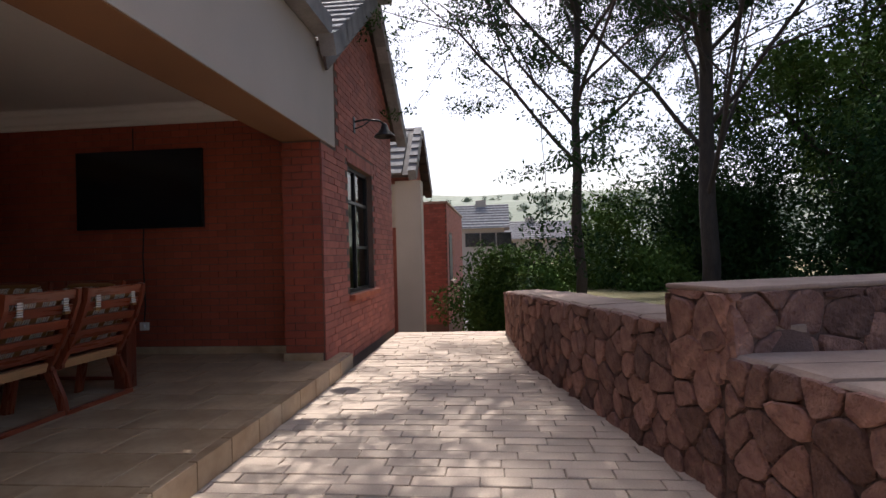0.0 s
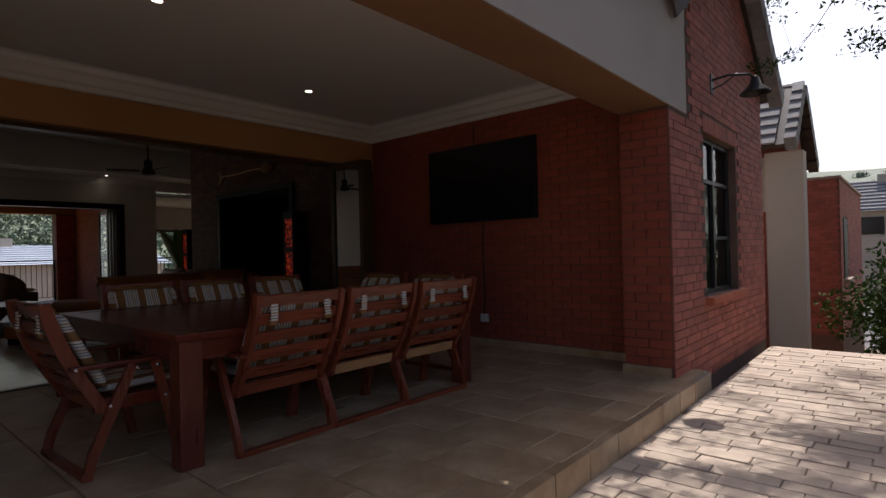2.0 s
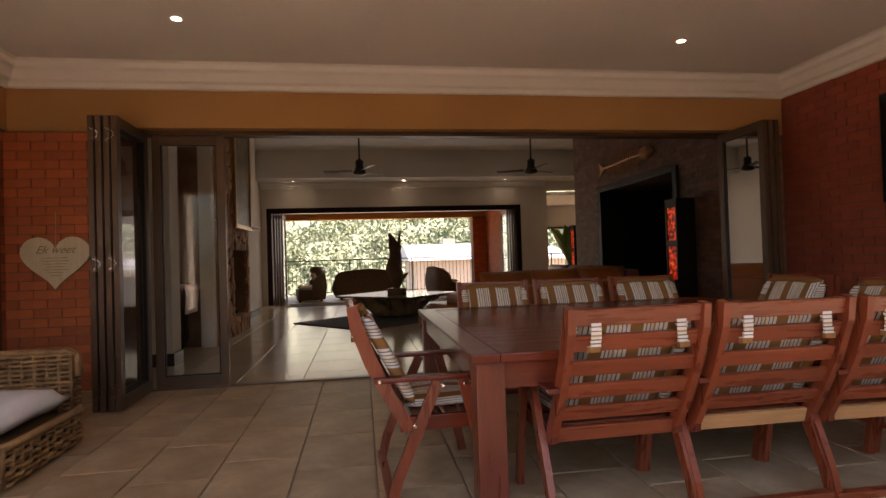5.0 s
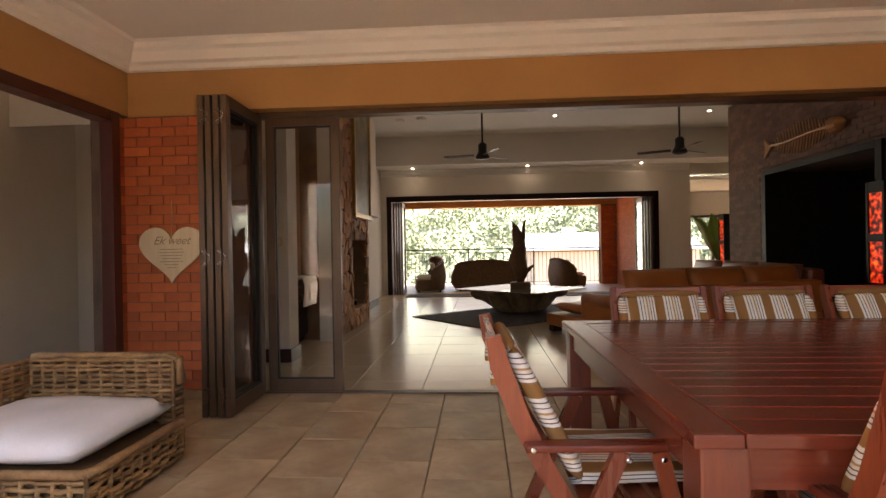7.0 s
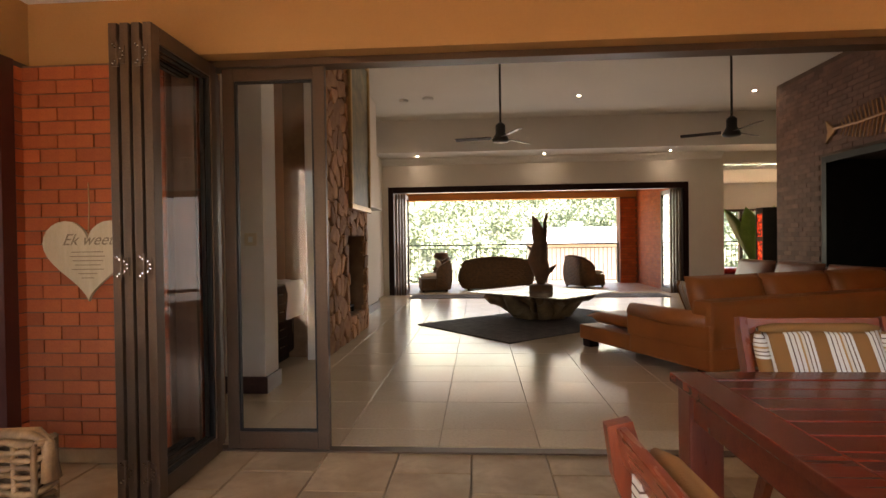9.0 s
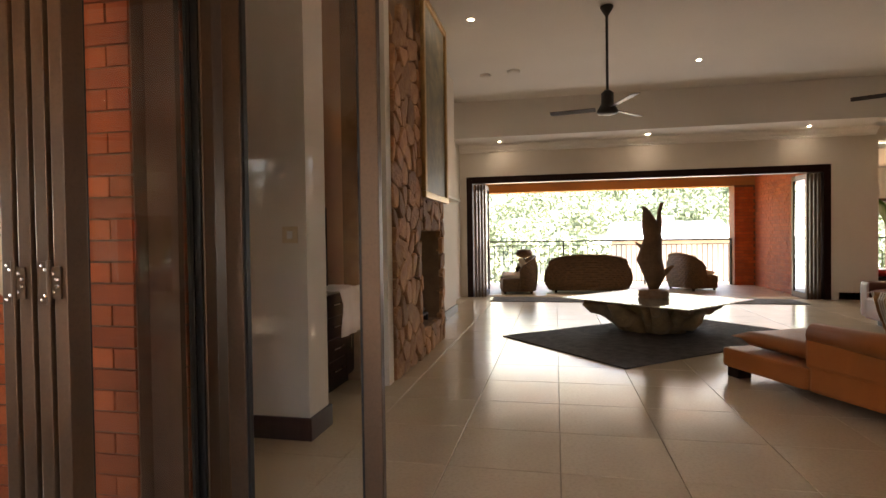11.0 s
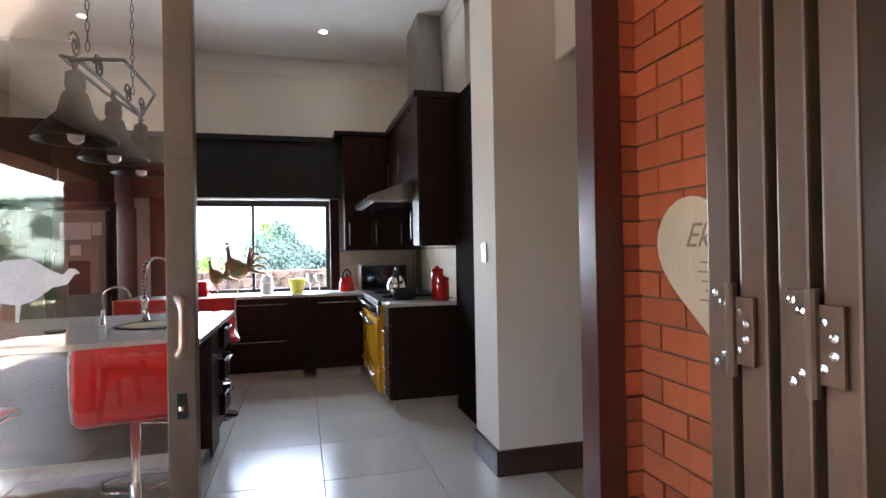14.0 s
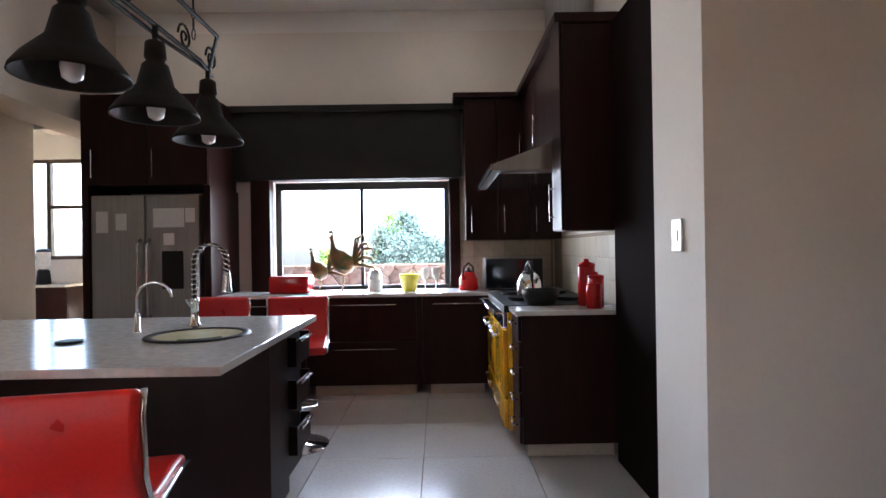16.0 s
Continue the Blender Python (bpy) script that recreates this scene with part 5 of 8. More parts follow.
for k, (y, h, r) in enumerate(((-3.90, 0.30, 0.055), (-3.80, 0.22, 0.05), (-3.74, 0.17, 0.046))):
    ca = thing("canister", pose(-6.40 - 0.03 * (k % 2), y - 0.02, 0.9025), "tall red kitchen canister with a knobbed lid" if k == 0 else "red kitchen canister with a rounded lid", "canister", "red canisters")
    part("jar", lathe(bmesh.new(), [(r, 0), (r, h * 0.82), (r * 0.96, h * 0.83)], 20), "red_gloss", ca, smooth=True)
    part("lid", lathe(bmesh.new(), [(r * 1.03, h * 0.83), (r, h * 0.9), (r * 0.3, h * 0.94), (r * 0.3, h)], 20), "red_gloss", ca, smooth=True)
tagged(part("pan", lathe(bmesh.new(), [(0.09, 0), (0.12, 0.06), (0.125, 0.1), (0.118, 0.1), (0.085, 0.01)], 20, (-6.12, -4.02, 0.9025)), "black_soft", smooth=True), "dark cooking pot beside the hob", "pot")
sw = thing("light_switch", pose(-6.338, -2.43, 1.315), "white single light switch on the pier", "switch")
part("plate", box(bmesh.new(), 0, 0.01, -0.04, 0.04, -0.06, 0.06, bevel=0.003), "switch_white", sw)
part("rocker", box(bmesh.new(), 0.0105, 0.014, -0.012, 0.012, -0.02, 0.02, bevel=0.002), "steel", sw)


def pendant():
    p = thing("pendant_rack", pose(-4.09, -3.08, -0.05, 0, 0, 90), "dark iron scrollwork rack carrying bell lamps over the island", "pendant lamp")
    bar = bmesh.new()
    for s in (-1, 1):
        tube(bar, [(-0.62, s * 0.0 + 0.0, 2.42), (-0.35, s * 0.16, 2.52), (0.35, s * 0.16, 2.52), (0.62, 0, 2.42)], 0.011, 8)
    tube(bar, [(-0.66, 0, 2.40), (-0.5, 0, 2.44), (0.5, 0, 2.44), (0.66, 0, 2.40)], 0.012, 8)
    part("bar", bar, "pendant_metal", p, smooth=True)
    for x in (-0.62, -0.28, 0.28, 0.62):
        sc = bmesh.new()
        pts = []
        for k in range(26):
            a = k * 0.42
            r = 0.075 * (1 - k / 30)
            pts.append((x + r * math.cos(a) - 0.03, 0, 2.50 + r * math.sin(a)))
        tube(sc, pts, 0.007, 6)
        part("scroll", sc, "pendant_metal", p, smooth=True)
    for x in (-0.42, 0.42):
        ch = bmesh.new()
        for k in range(19):
            z = 2.56 + k * 0.058
            ring = [(x + 0.011 * math.cos(a) * (1 if k % 2 else 0.2), 0.011 * math.cos(a) * (0.2 if k % 2 else 1), z + 0.033 * math.sin(a)) for a in [2 * math.pi * j / 9 for j in range(10)]]
            tube(ch, ring, 0.0035, 5, cap=False)
        part("chain", ch, "pendant_metal", p)
        part("ceiling_rose", lathe(bmesh.new(), [(0.05, KITCHEN_CEIL + 0.02), (0.055, KITCHEN_CEIL + 0.048)], 14, (x, 0, 0)), "pendant_metal", p)
    for x in (-0.60, 0.0, 0.60):
        sh = bmesh.new()
        lathe(sh, [(0.03, 2.36), (0.045, 2.35), (0.05, 2.28), (0.04, 2.26), (0.06, 2.24), (0.085, 2.14), (0.16, 2.06), (0.195, 2.01), (0.20, 1.99), (0.19, 1.995), (0.15, 2.05), (0.07, 2.12)], 28, (x, 0, 0), cap=False)
        shade = part("shade", sh, "pendant_metal", p, "dark pewter bell shade", smooth=True)
        part("stem", tube(bmesh.new(), [(x, 0, 2.35), (x, 0, 2.44)], 0.014, 8), "pendant_metal", p)
        part("bulb", lathe(bmesh.new(), [(0.018, 2.10), (0.034, 2.07), (0.042, 2.03), (0.035, 1.99), (0.012, 1.975)], 16, (x, 0, 0)), "glass_bulb", shade, "pale glass bulb", smooth=True)


pendant()


# ---- kitchen doors ----
setting("door_frame_kitchen", boxes((KD0 - 0.10, KD0, SOUTH - 0.10, SOUTH + 0.012, 0, KDTOP), (KD0, KD1, SOUTH - 0.14, SOUTH + 0.012, KDTOP - 0.09, KDTOP), (KD1 - 0.1, KD1, SOUTH - 0.14, SOUTH + 0.012, 0, KDTOP - 0.09), bevel=0.004), "door_red", "dark reddish-brown door frame", "door frame")
setting("threshold_kitchen", boxes((KD0, KD1, SOUTH - 0.12, SOUTH + 0.008, -0.012, 0.006)), "dark_frame", "dark metal door track on the floor", "threshold")


def kitchen_door(m, wide, label, handle=True):
    d = thing("glass_door", m, label, "door", "kitchen glass doors")
    tall = KDTOP - 0.11
    part("door_frame", boxes((0, 0.075, -0.022, 0.022, 0.008, tall), (wide - 0.075, wide, -0.022, 0.022, 0.008, tall), (0.075, wide - 0.075, -0.022, 0.022, 0.008, 0.12), (0.075, wide - 0.075, -0.022, 0.022, tall - 0.08, tall), bevel=0.004), "door_bronze", d)
    g = bmesh.new()
    g.faces.new([g.verts.new(v) for v in ((0.075, 0, 0.12), (wide - 0.075, 0, 0.12), (wide - 0.075, 0, tall - 0.08), (0.075, 0, tall - 0.08))])
    part("glass_pane", g, "glass_door", d).visible_shadow = False
    if handle:
        hb = bmesh.new()
        tube(hb, [(0.045, 0.022, 1.21), (0.037, 0.055, 1.21), (0.026, 0.078, 1.20), (0.02, 0.085, 1.18), (0.02, 0.085, 1.09), (0.026, 0.078, 1.07), (0.037, 0.055, 1.06), (0.045, 0.022, 1.06)], 0.012, 12)
        part("handle", hb, "nickel", d, "brushed nickel pull handle", smooth=True)
        lk = part("lock_plate", boxes((0.025, 0.05, 0.0225, 0.026, 0.88, 0.95), bevel=0.001), "black_soft", d)
        part("lock_cylinder", lathe(bmesh.new(), [(0.009, 0), (0.009, 0.012)], 12, (0.037, 0.0265, 0.905)), "chrome", lk)
    return d


M["door_bronze"] = speckled("door_bronze", (0.12, 0.09, 0.065), (0.16, 0.12, 0.09), 0.4, metal=0.4, scale=2, grain=80, bump=0.02)
leaf = kitchen_door(pose(-4.95, SOUTH - 0.045, 0), 1.05, "bronze framed sliding glass door with a nickel pull and a bird sticker")
kitchen_door(pose(-3.95, SOUTH - 0.10, 0), 1.10, "bronze framed fixed glass door panel", handle=False)
bird = bmesh.new()
body = [(0.0, 0.0), (0.015, 0.045), (0.06, 0.085), (0.12, 0.09), (0.165, 0.06), (0.195, 0.045), (0.21, 0.062), (0.225, 0.06), (0.235, 0.048), (0.222, 0.045), (0.205, 0.02), (0.17, 0.012), (0.13, -0.02), (0.10, -0.03), (0.095, -0.075), (0.087, -0.075), (0.088, -0.03), (0.055, -0.025), (0.05, -0.07), (0.042, -0.07), (0.044, -0.022)]
outline(bird, [(0.52 - x, 1.235 + z) for x, z in body], 0.002, Matrix.Translation((0, 0.003, 0)))
part("bird_sticker", bird, "frost", leaf, "frosted white bird-shaped safety sticker")
# ---- the living room ----
fp = setting("fireplace", boxes((-11.6, -10.95 - 0.45, -0.3, 0.17, 0, LIVE_CEIL), (-10.38, -9.345, -0.3, 0.17, 0, LIVE_CEIL), (-11.4, -10.38, -0.3, 0.17, 1.42, LIVE_CEIL), (-11.4, -10.38, -0.3, 0.17, 0, 0.30), (-11.4, -10.38, -0.3, -0.25, 0.30, 1.42)), "mortar_fire", "tall rough stone chimney breast with an open hearth", "fireplace")
stone_rows = [((-9.345, 0.17), (-10.38, 0.17), 0.0, LIVE_CEIL), ((-11.4, 0.17), (-11.6, 0.17), 0.0, LIVE_CEIL), ((-10.38, 0.17), (-11.4, 0.17), 1.42, LIVE_CEIL), ((-10.38, 0.17), (-11.4, 0.17), 0.0, 0.30)]
hearth = thing("hearth_grate", pose(-10.9, -0.05, 0.30), "black iron fire grate with charred logs", "grate")
part("grate", boxes((-0.3, 0.3, -0.12, 0.12, 0.08, 0.1), (-0.3, -0.27, -0.12, 0.12, 0, 0.08), (0.27, 0.3, -0.12, 0.12, 0, 0.08)), "rail_black", hearth)
for k in range(3):
    part("log", tube(bmesh.new(), [(-0.25, -0.06 + 0.06 * k, 0.14 + 0.03 * (k % 2)), (0.25, -0.04 + 0.05 * k, 0.15)], 0.035, 8), "bark", hearth)
pic = thing("painting", pose(-11.0, 0.22, 2.92), "large dim landscape painting in a gilt frame", "painting")
part("canvas", boxes((-0.56, 0.56, 0.006, 0.02, -1.06, 1.06)), "canvas", pic, "dark green and ochre landscape")
for r in ((-0.64, 0.64, 0, 0.05, 1.06, 1.14), (-0.64, 0.64, 0, 0.05, -1.14, -1.06), (-0.64, -0.56, 0, 0.05, -1.06, 1.06), (0.56, 0.64, 0, 0.05, -1.06, 1.06)):
    part("frame_rail", box(bmesh.new(), *r, bevel=0.014), "gilt", pic)
sh = thing("wall_shelf", pose(-12.75, -0.099, 1.93), "slim pale floating shelf on the white wall", "shelf")
part("board", box(bmesh.new(), -0.7, 0.7, 0, 0.22, 0, 0.035, bevel=0.003), "cornice_white", sh)


def ceiling_fan(x, y, z, turn):
    f = thing("ceiling_fan", pose(x, y, z, 0, 0, turn), "dark three-bladed ceiling fan on a long rod", "fan", "ceiling fans")
    part("rod", tube(bmesh.new(), [(0, 0, 0.2), (0, 0, LIVE_CEIL - z - 0.03)], 0.017, 10), "rail_black", f)
    part("canopy", lathe(bmesh.new(), [(0.02, LIVE_CEIL - z - 0.12), (0.08, LIVE_CEIL - z - 0.02), (0.08, LIVE_CEIL - z - 0.002)], 18), "rail_black", f, smooth=True)
    part("motor", lathe(bmesh.new(), [(0.03, 0.26), (0.075, 0.22), (0.075, 0.10), (0.10, 0.05), (0.13, 0.0), (0.12, -0.03), (0.06, -0.045)], 22), "rail_black", f, smooth=True)
    for k in range(3):
        a = 2 * math.pi * k / 3
        bm = bmesh.new()
        m = Matrix.Rotation(a, 4, "Z") @ Matrix.Translation((0.14, 0, 0.03)) @ Matrix.Rotation(0.2, 4, "X")
        box(bm, 0, 0.56, -0.055, 0.055, -0.004, 0.004, bevel=0.003, m=m)
        part("blade", bm, "dark_wood", f)


ceiling_fan(-11.5, 2.3, 2.86, 20)
ceiling_fan(-11.5, 5.71, 2.86, 5)


def downlight(x, y, z, group):
    d = thing("downlight", pose(x, y, z), "small bright recessed ceiling downlight", "downlight", group)
    part("ring", lathe(bmesh.new(), [(0.035, -0.001), (0.036, -0.006), (0.048, -0.005), (0.05, -0.001)], 18, cap=False), "chrome", d, smooth=True)
    part("lens", lathe(bmesh.new(), [(0.034, -0.002), (0.03, -0.004), (0.001, -0.004)], 16), "lamp_white", d, "glowing warm lens")


for x, y in ((-13.96, 0.54), (-13.96, 3.94), (-13.96, 7.25), (-11.5, 0.62), (-9.0, 3.94), (-9.0, 0.62)):
    downlight(x, y, LIVE_CEIL, "living room downlights")
for y in (0.49, 3.53, 6.47):
    downlight(-16.25, y, 3.40, "living room downlights")
for x, y in ((-5.30, 0.97), (-5.42, 5.14), (-3.10, 5.2), (-3.10, 0.97), (-4.36, 3.1)):
    downlight(x, y, CEIL, "patio downlights")
for x, y in ((-5.48, -4.88), (-3.27, -4.98), (-5.48, -2.3)):
    downlight(x, y, KITCHEN_CEIL, "kitchen downlights")
for x, y, r in ((-13.8, 0.99, 0.11), (-13.9, 0.5, 0.09)):
    tagged(part("smoke_detector", lathe(bmesh.new(), [(r, 0), (r, -0.02), (r * 0.7, -0.04), (r * 0.3, -0.042)], 20, (x, y, LIVE_CEIL)), "ceiling_white", smooth=True), "round white ceiling speaker grille", "speaker")

# balcony doors
setting("door_frame_balcony", boxes((FAR_X - 0.2, FAR_X + 0.02, FY0 - 0.0, FY0 + 0.13, 0, FTOP), (FAR_X - 0.2, FAR_X + 0.02, FY1 - 0.13, FY1, 0, FTOP), (FAR_X - 0.2, FAR_X + 0.02, FY0 + 0.13, FY1 - 0.13, FTOP - 0.15, FTOP), bevel=0.005), "dark_wood", "heavy dark door frame of the balcony opening", "door frame")
for k in range(4):
    door_leaf("folding_door", 0.72, FTOP - 0.17, "dark framed glass balcony door leaf folded open", pose(FAR_X - 0.02, FY0 + 0.19 + 0.07 * k, 0.0, 0, 0, 180))
    door_leaf("folding_door", 0.72, FTOP - 0.17, "dark framed glass balcony door leaf folded open", pose(FAR_X - 0.02, FY1 - 0.19 - 0.07 * k, 0.0, 0, 0, 180))

# balcony
BALX = -20.3
setting("balcony_floor", boxes((BALX - 0.2, FAR_X - 0.301, -2.6, 11.7, -0.011, 0.0)), "slate_tile", "pale balcony floor in daylight", "floor")
setting("balcony_beam", boxes((BALX - 0.2, BALX + 0.15, -2.6, 7.0, 2.62, 3.4), (BALX + 0.15, FAR_X - 0.3, -2.6, 7.0, 3.0, 3.1)), "plaster_ochre", "ochre plastered balcony beam and soffit", "beam")
setting("sunroom_ceiling", boxes((BALX - 0.2, FAR_X - 0.3, 7.002, 12, 3.0, 3.1), (BALX - 0.2, BALX - 0.101, 7.002, 12, 2.2, 2.998)), "ceiling_white", "white sunroom ceiling and wall over the windows", "ceiling")
bal_col = setting("wall_balcony_pier", boxes((BALX - 0.15, BALX + 0.3, 6.25, 6.75, 0, 2.62), (BALX + 0.3, FAR_X - 0.3, 6.752, 7.0, 0, 3.0), (BALX + 0.3, FAR_X - 0.3, -0.6, -0.35, 0, 3.0)), "mortar", "orange brick balcony piers and side walls", "wall")


def railing(x, y0, y1):
    r = thing("balcony_railing", pose(x, (y0 + y1) / 2, 0), "black steel balcony railing with upright bars", "railing")
    h = (y1 - y0) / 2
    part("top_rail", box(bmesh.new(), -0.025, 0.025, -h, h, 1.19, 1.23, bevel=0.005), "rail_black", r)
    part("upper_rail", box(bmesh.new(), -0.012, 0.012, -h, h, 1.08, 1.10), "rail_black", r)
    part("bottom_rail", box(bmesh.new(), -0.012, 0.012, -h, h, 0.08, 0.10), "rail_black", r)
    n = int(2 * h / 0.13)
    first = part("bar", box(bmesh.new(), -0.008, 0.008, -0.008, 0.008, 0.10, 1.08), "rail_black", r)
    first.location = (0, -h + 0.07, 0)
    for k in range(1, n):
        o = new("bar", first.data)
        o.parent, o.location = r, (0, -h + 0.07 + k * (2 * h - 0.14) / (n - 1), 0)
    for k in range(5):
        y = -h + 0.02 + k * (2 * h - 0.04) / 4
        part("post", box(bmesh.new(), -0.02, 0.02, y - 0.02, y + 0.02, 0, 1.19), "rail_black", r)


railing(BALX + 0.05, -2.5, 6.25)
railing(BALX + 0.05, 6.76, 11.7)


def wicker_seat(m, wide, label, back=0.86, cushions=True):
    """A rounded wicker tub sofa that faces -x, woven from stacked strands."""
    s = thing("wicker_sofa" if wide > 1.2 else "wicker_armchair", m, label, "sofa" if wide > 1.2 else "armchair", "balcony wicker seats")
    w = wide / 2
    def shell(t):
        a = math.pi * (t - 0.5)
        return Vector((0.42 * math.cos(a) ** 0.6 if math.cos(a) > 0 else 0, w * math.copysign(abs(math.sin(a)) ** 0.55, math.sin(a)), 0))
    bm = bmesh.new()
    rows, cols, grid = 60, 72, []
    for r in range(rows + 1):
        f = r / rows
        flare = 0.90 + 0.20 * math.sin(math.pi * (0.12 + 0.80 * f)) + 0.012 * abs(math.sin(math.pi * r / 4))
        line = []
        for k in range(cols + 1):
            p = shell(k / cols) * (flare + 0.008 * (1 if (k // 2 + r // 4) % 2 else -1))
            low = max(0, 1 - abs(k - cols / 2) / (cols / 2)) ** 0.35
            line.append(bm.verts.new(p + Vector((0, 0, 0.06 + f * (0.48 + (back - 0.50) * low)))))
        grid.append(line)
    for a, b in zip(grid, grid[1:]):
        for k in range(cols):
            bm.faces.new((a[k], a[k + 1], b[k + 1], b[k]))
    tub = part("woven_shell", bm, "wicker_dark", s, "rounded back woven of thick brown cane")
    thick = tub.modifiers.new("thick", "SOLIDIFY")
    thick.thickness, thick.offset = 0.05, -1
    part("rim", tube(bmesh.new(), [shell(k / 36) * 0.97 + Vector((0, 0, 0.05 + 0.48 + (back - 0.50) * max(0, 1 - abs(k - 18) / 18) ** 0.35)) for k in range(37)], 0.03, 8), "wicker_dark", s, smooth=True)
    part("base", boxes((-0.40, 0.32, -w * 0.92, w * 0.92, 0.05, 0.36), bevel=0.03), "wicker_dark", s)
    for sy in (-1, 1):
        for sx in (-0.34, 0.28):
            part("foot", lathe(bmesh.new(), [(0.03, 0), (0.035, 0.06)], 10, (sx, sy * w * 0.8, 0)), "dark_wood", s)
    part("seat_cushion", pad(bmesh.new(), 0.66, wide * 0.86, 0.16, Matrix.Translation((-0.06, 0, 0.42)), puff=0.6), "cream_cloth", s, "cream seat cushion", smooth=True)
    if cushions:
        for y in ((-0.5, 0.5) if wide > 1.2 else (0.0,)):
            part("scatter_cushion", pad(bmesh.new(), 0.44, 0.44, 0.16, Matrix.Translation((0.14, y, 0.64)) @ Matrix.Rotation(1.2, 4, "Y"), puff=0.9), "cream_cloth", s, "plump cream cushion", smooth=True)
    return s


wicker_seat(pose(-18.0, 2.4, 0, 0, 0, 0), 1.85, "brown woven wicker sofa with cream cushions on the balcony")
wicker_seat(pose(-18.75, 4.9, 0, 0, 0, -60), 0.95, "brown woven wicker armchair with cream cushions on the balcony")
wicker_seat(pose(-17.75, 0.75, 0, 0, 0, 100), 0.95, "brown woven wicker armchair beside the balcony doors", cushions=True)
st = thing("round_stool", pose(-18.9, 0.85, 0), "small round woven stool on a slim leg", "stool")
part("top", lathe(bmesh.new(), [(0.02, 0.78), (0.20, 0.84), (0.22, 0.92), (0.18, 1.0), (0.05, 1.02)], 18), "wicker_dark", st, smooth=True)
part("leg", lathe(bmesh.new(), [(0.16, 0), (0.16, 0.02), (0.03, 0.05), (0.03, 0.79)], 14), "rail_black", st)

# rug, coffee table and carving
rug = thing("rug", pose(-12.07, 2.96, -0.001, 0, 0, 40), "dark charcoal shaggy rug under the coffee table", "rug")
bm = bmesh.new()
box(bm, -1.07, 1.07, -1.72, 1.72, 0.0, 0.016, bevel=0.006)
part("rug_field", bm, "rug", rug)
rug2 = thing("door_mat", pose(-16.2, 3.3, -0.001), "long dark patterned mat along the balcony doors", "rug")
part("weave", box(bmesh.new(), -0.42, 0.42, -3.0, 3.0, 0, 0.012, bevel=0.004), "rug", rug2)

ct = thing("coffee_table", pose(-12.57, 3.0, 0.015, 0, 0, 48), "glass-topped coffee table on a gnarled root base", "coffee table")
rr = random.Random(8)


def gnarled(bm, amount):
    """Push every vertex about by noise at two scales, between the floor and the glass."""
    for v in bm.verts:
        v.co += noise.noise_vector(v.co * 4) * amount + noise.noise_vector(v.co * 13) * amount * 0.5
        v.co.z = max(0.0, min(v.co.z, 0.413))
    return bm


for k in range(16):
    a = 2 * math.pi * k / 16 + rr.uniform(-0.2, 0.2)
    e, bend, thick = rr.uniform(0.72, 1.02), rr.uniform(-0.25, 0.25), rr.uniform(0.75, 1.25)
    pts, rad = [], []
    for f in [q / 11 for q in range(12)]:
        r = 0.30 + (0.66 * e) * f
        pts.append(Vector((r * math.cos(a + bend * f), r * math.sin(a + bend * f), 0.05 + 0.34 * f ** 0.8 + 0.03 * math.sin(9 * f + k))))
        rad.append((0.15 - 0.10 * f) * thick)
    part("root", gnarled(tube(bmesh.new(), pts, rad, 12), 0.05), "root_wood", ct, smooth=True)
part("stump", gnarled(lathe(bmesh.new(), [(0.36 + 0.30 * (q / 12) ** 1.6, 0.4 * q / 12) for q in range(13)], 40), 0.05), "root_wood", ct, "gnarled honey-brown root stump", smooth=True)
top = bmesh.new()
box(top, -0.98, 0.98, -0.82, 0.82, 0.416, 0.432, bevel=0.004)
part("glass_top", top, "table_glass", ct, "polished thick glass top")
sc = bmesh.new()
tube(sc, [(0, 0, 0.10), (0.02, 0, 0.30), (-0.04, 0, 0.55), (0.0, 0, 0.85), (-0.05, 0, 1.05), (-0.10, 0, 1.22), (-0.12, 0, 1.30)], [0.05, 0.15, 0.17, 0.13, 0.10, 0.055, 0.012], 12)
tube(sc, [(0.02, 0, 0.85), (0.08, 0, 1.05), (0.07, 0, 1.20), (0.11, 0, 1.35)], [0.09, 0.055, 0.035, 0.02], 9)
tube(sc, [(0.0, 0, 0.30), (0.16, 0.02, 0.36), (0.26, 0.02, 0.44)], [0.10, 0.05, 0.012], 8)
tube(sc, [(-0.04, 0, 0.7), (-0.17, 0.02, 0.73), (-0.23, 0.01, 0.80)], [0.07, 0.035, 0.008], 8)
for v in sc.verts:
    v.co += noise.noise_vector(v.co * 7) * 0.04
bmesh.ops.transform(sc, matrix=pose(0, 0, 0, 0, 0, 80), verts=sc.verts)
carving = thing("driftwood_carving", pose(-12.7, 3.02, 0.448), "tall twisted driftwood piece mounted on a block", "sculpture")
part("driftwood", sc, "drift_wood", carving, smooth=True)
part("block", lathe(bmesh.new(), [(0.2, 0), (0.21, 0.03), (0.2, 0.10), (0.16, 0.115)], 14), "drift_wood", carving, "rough round block")


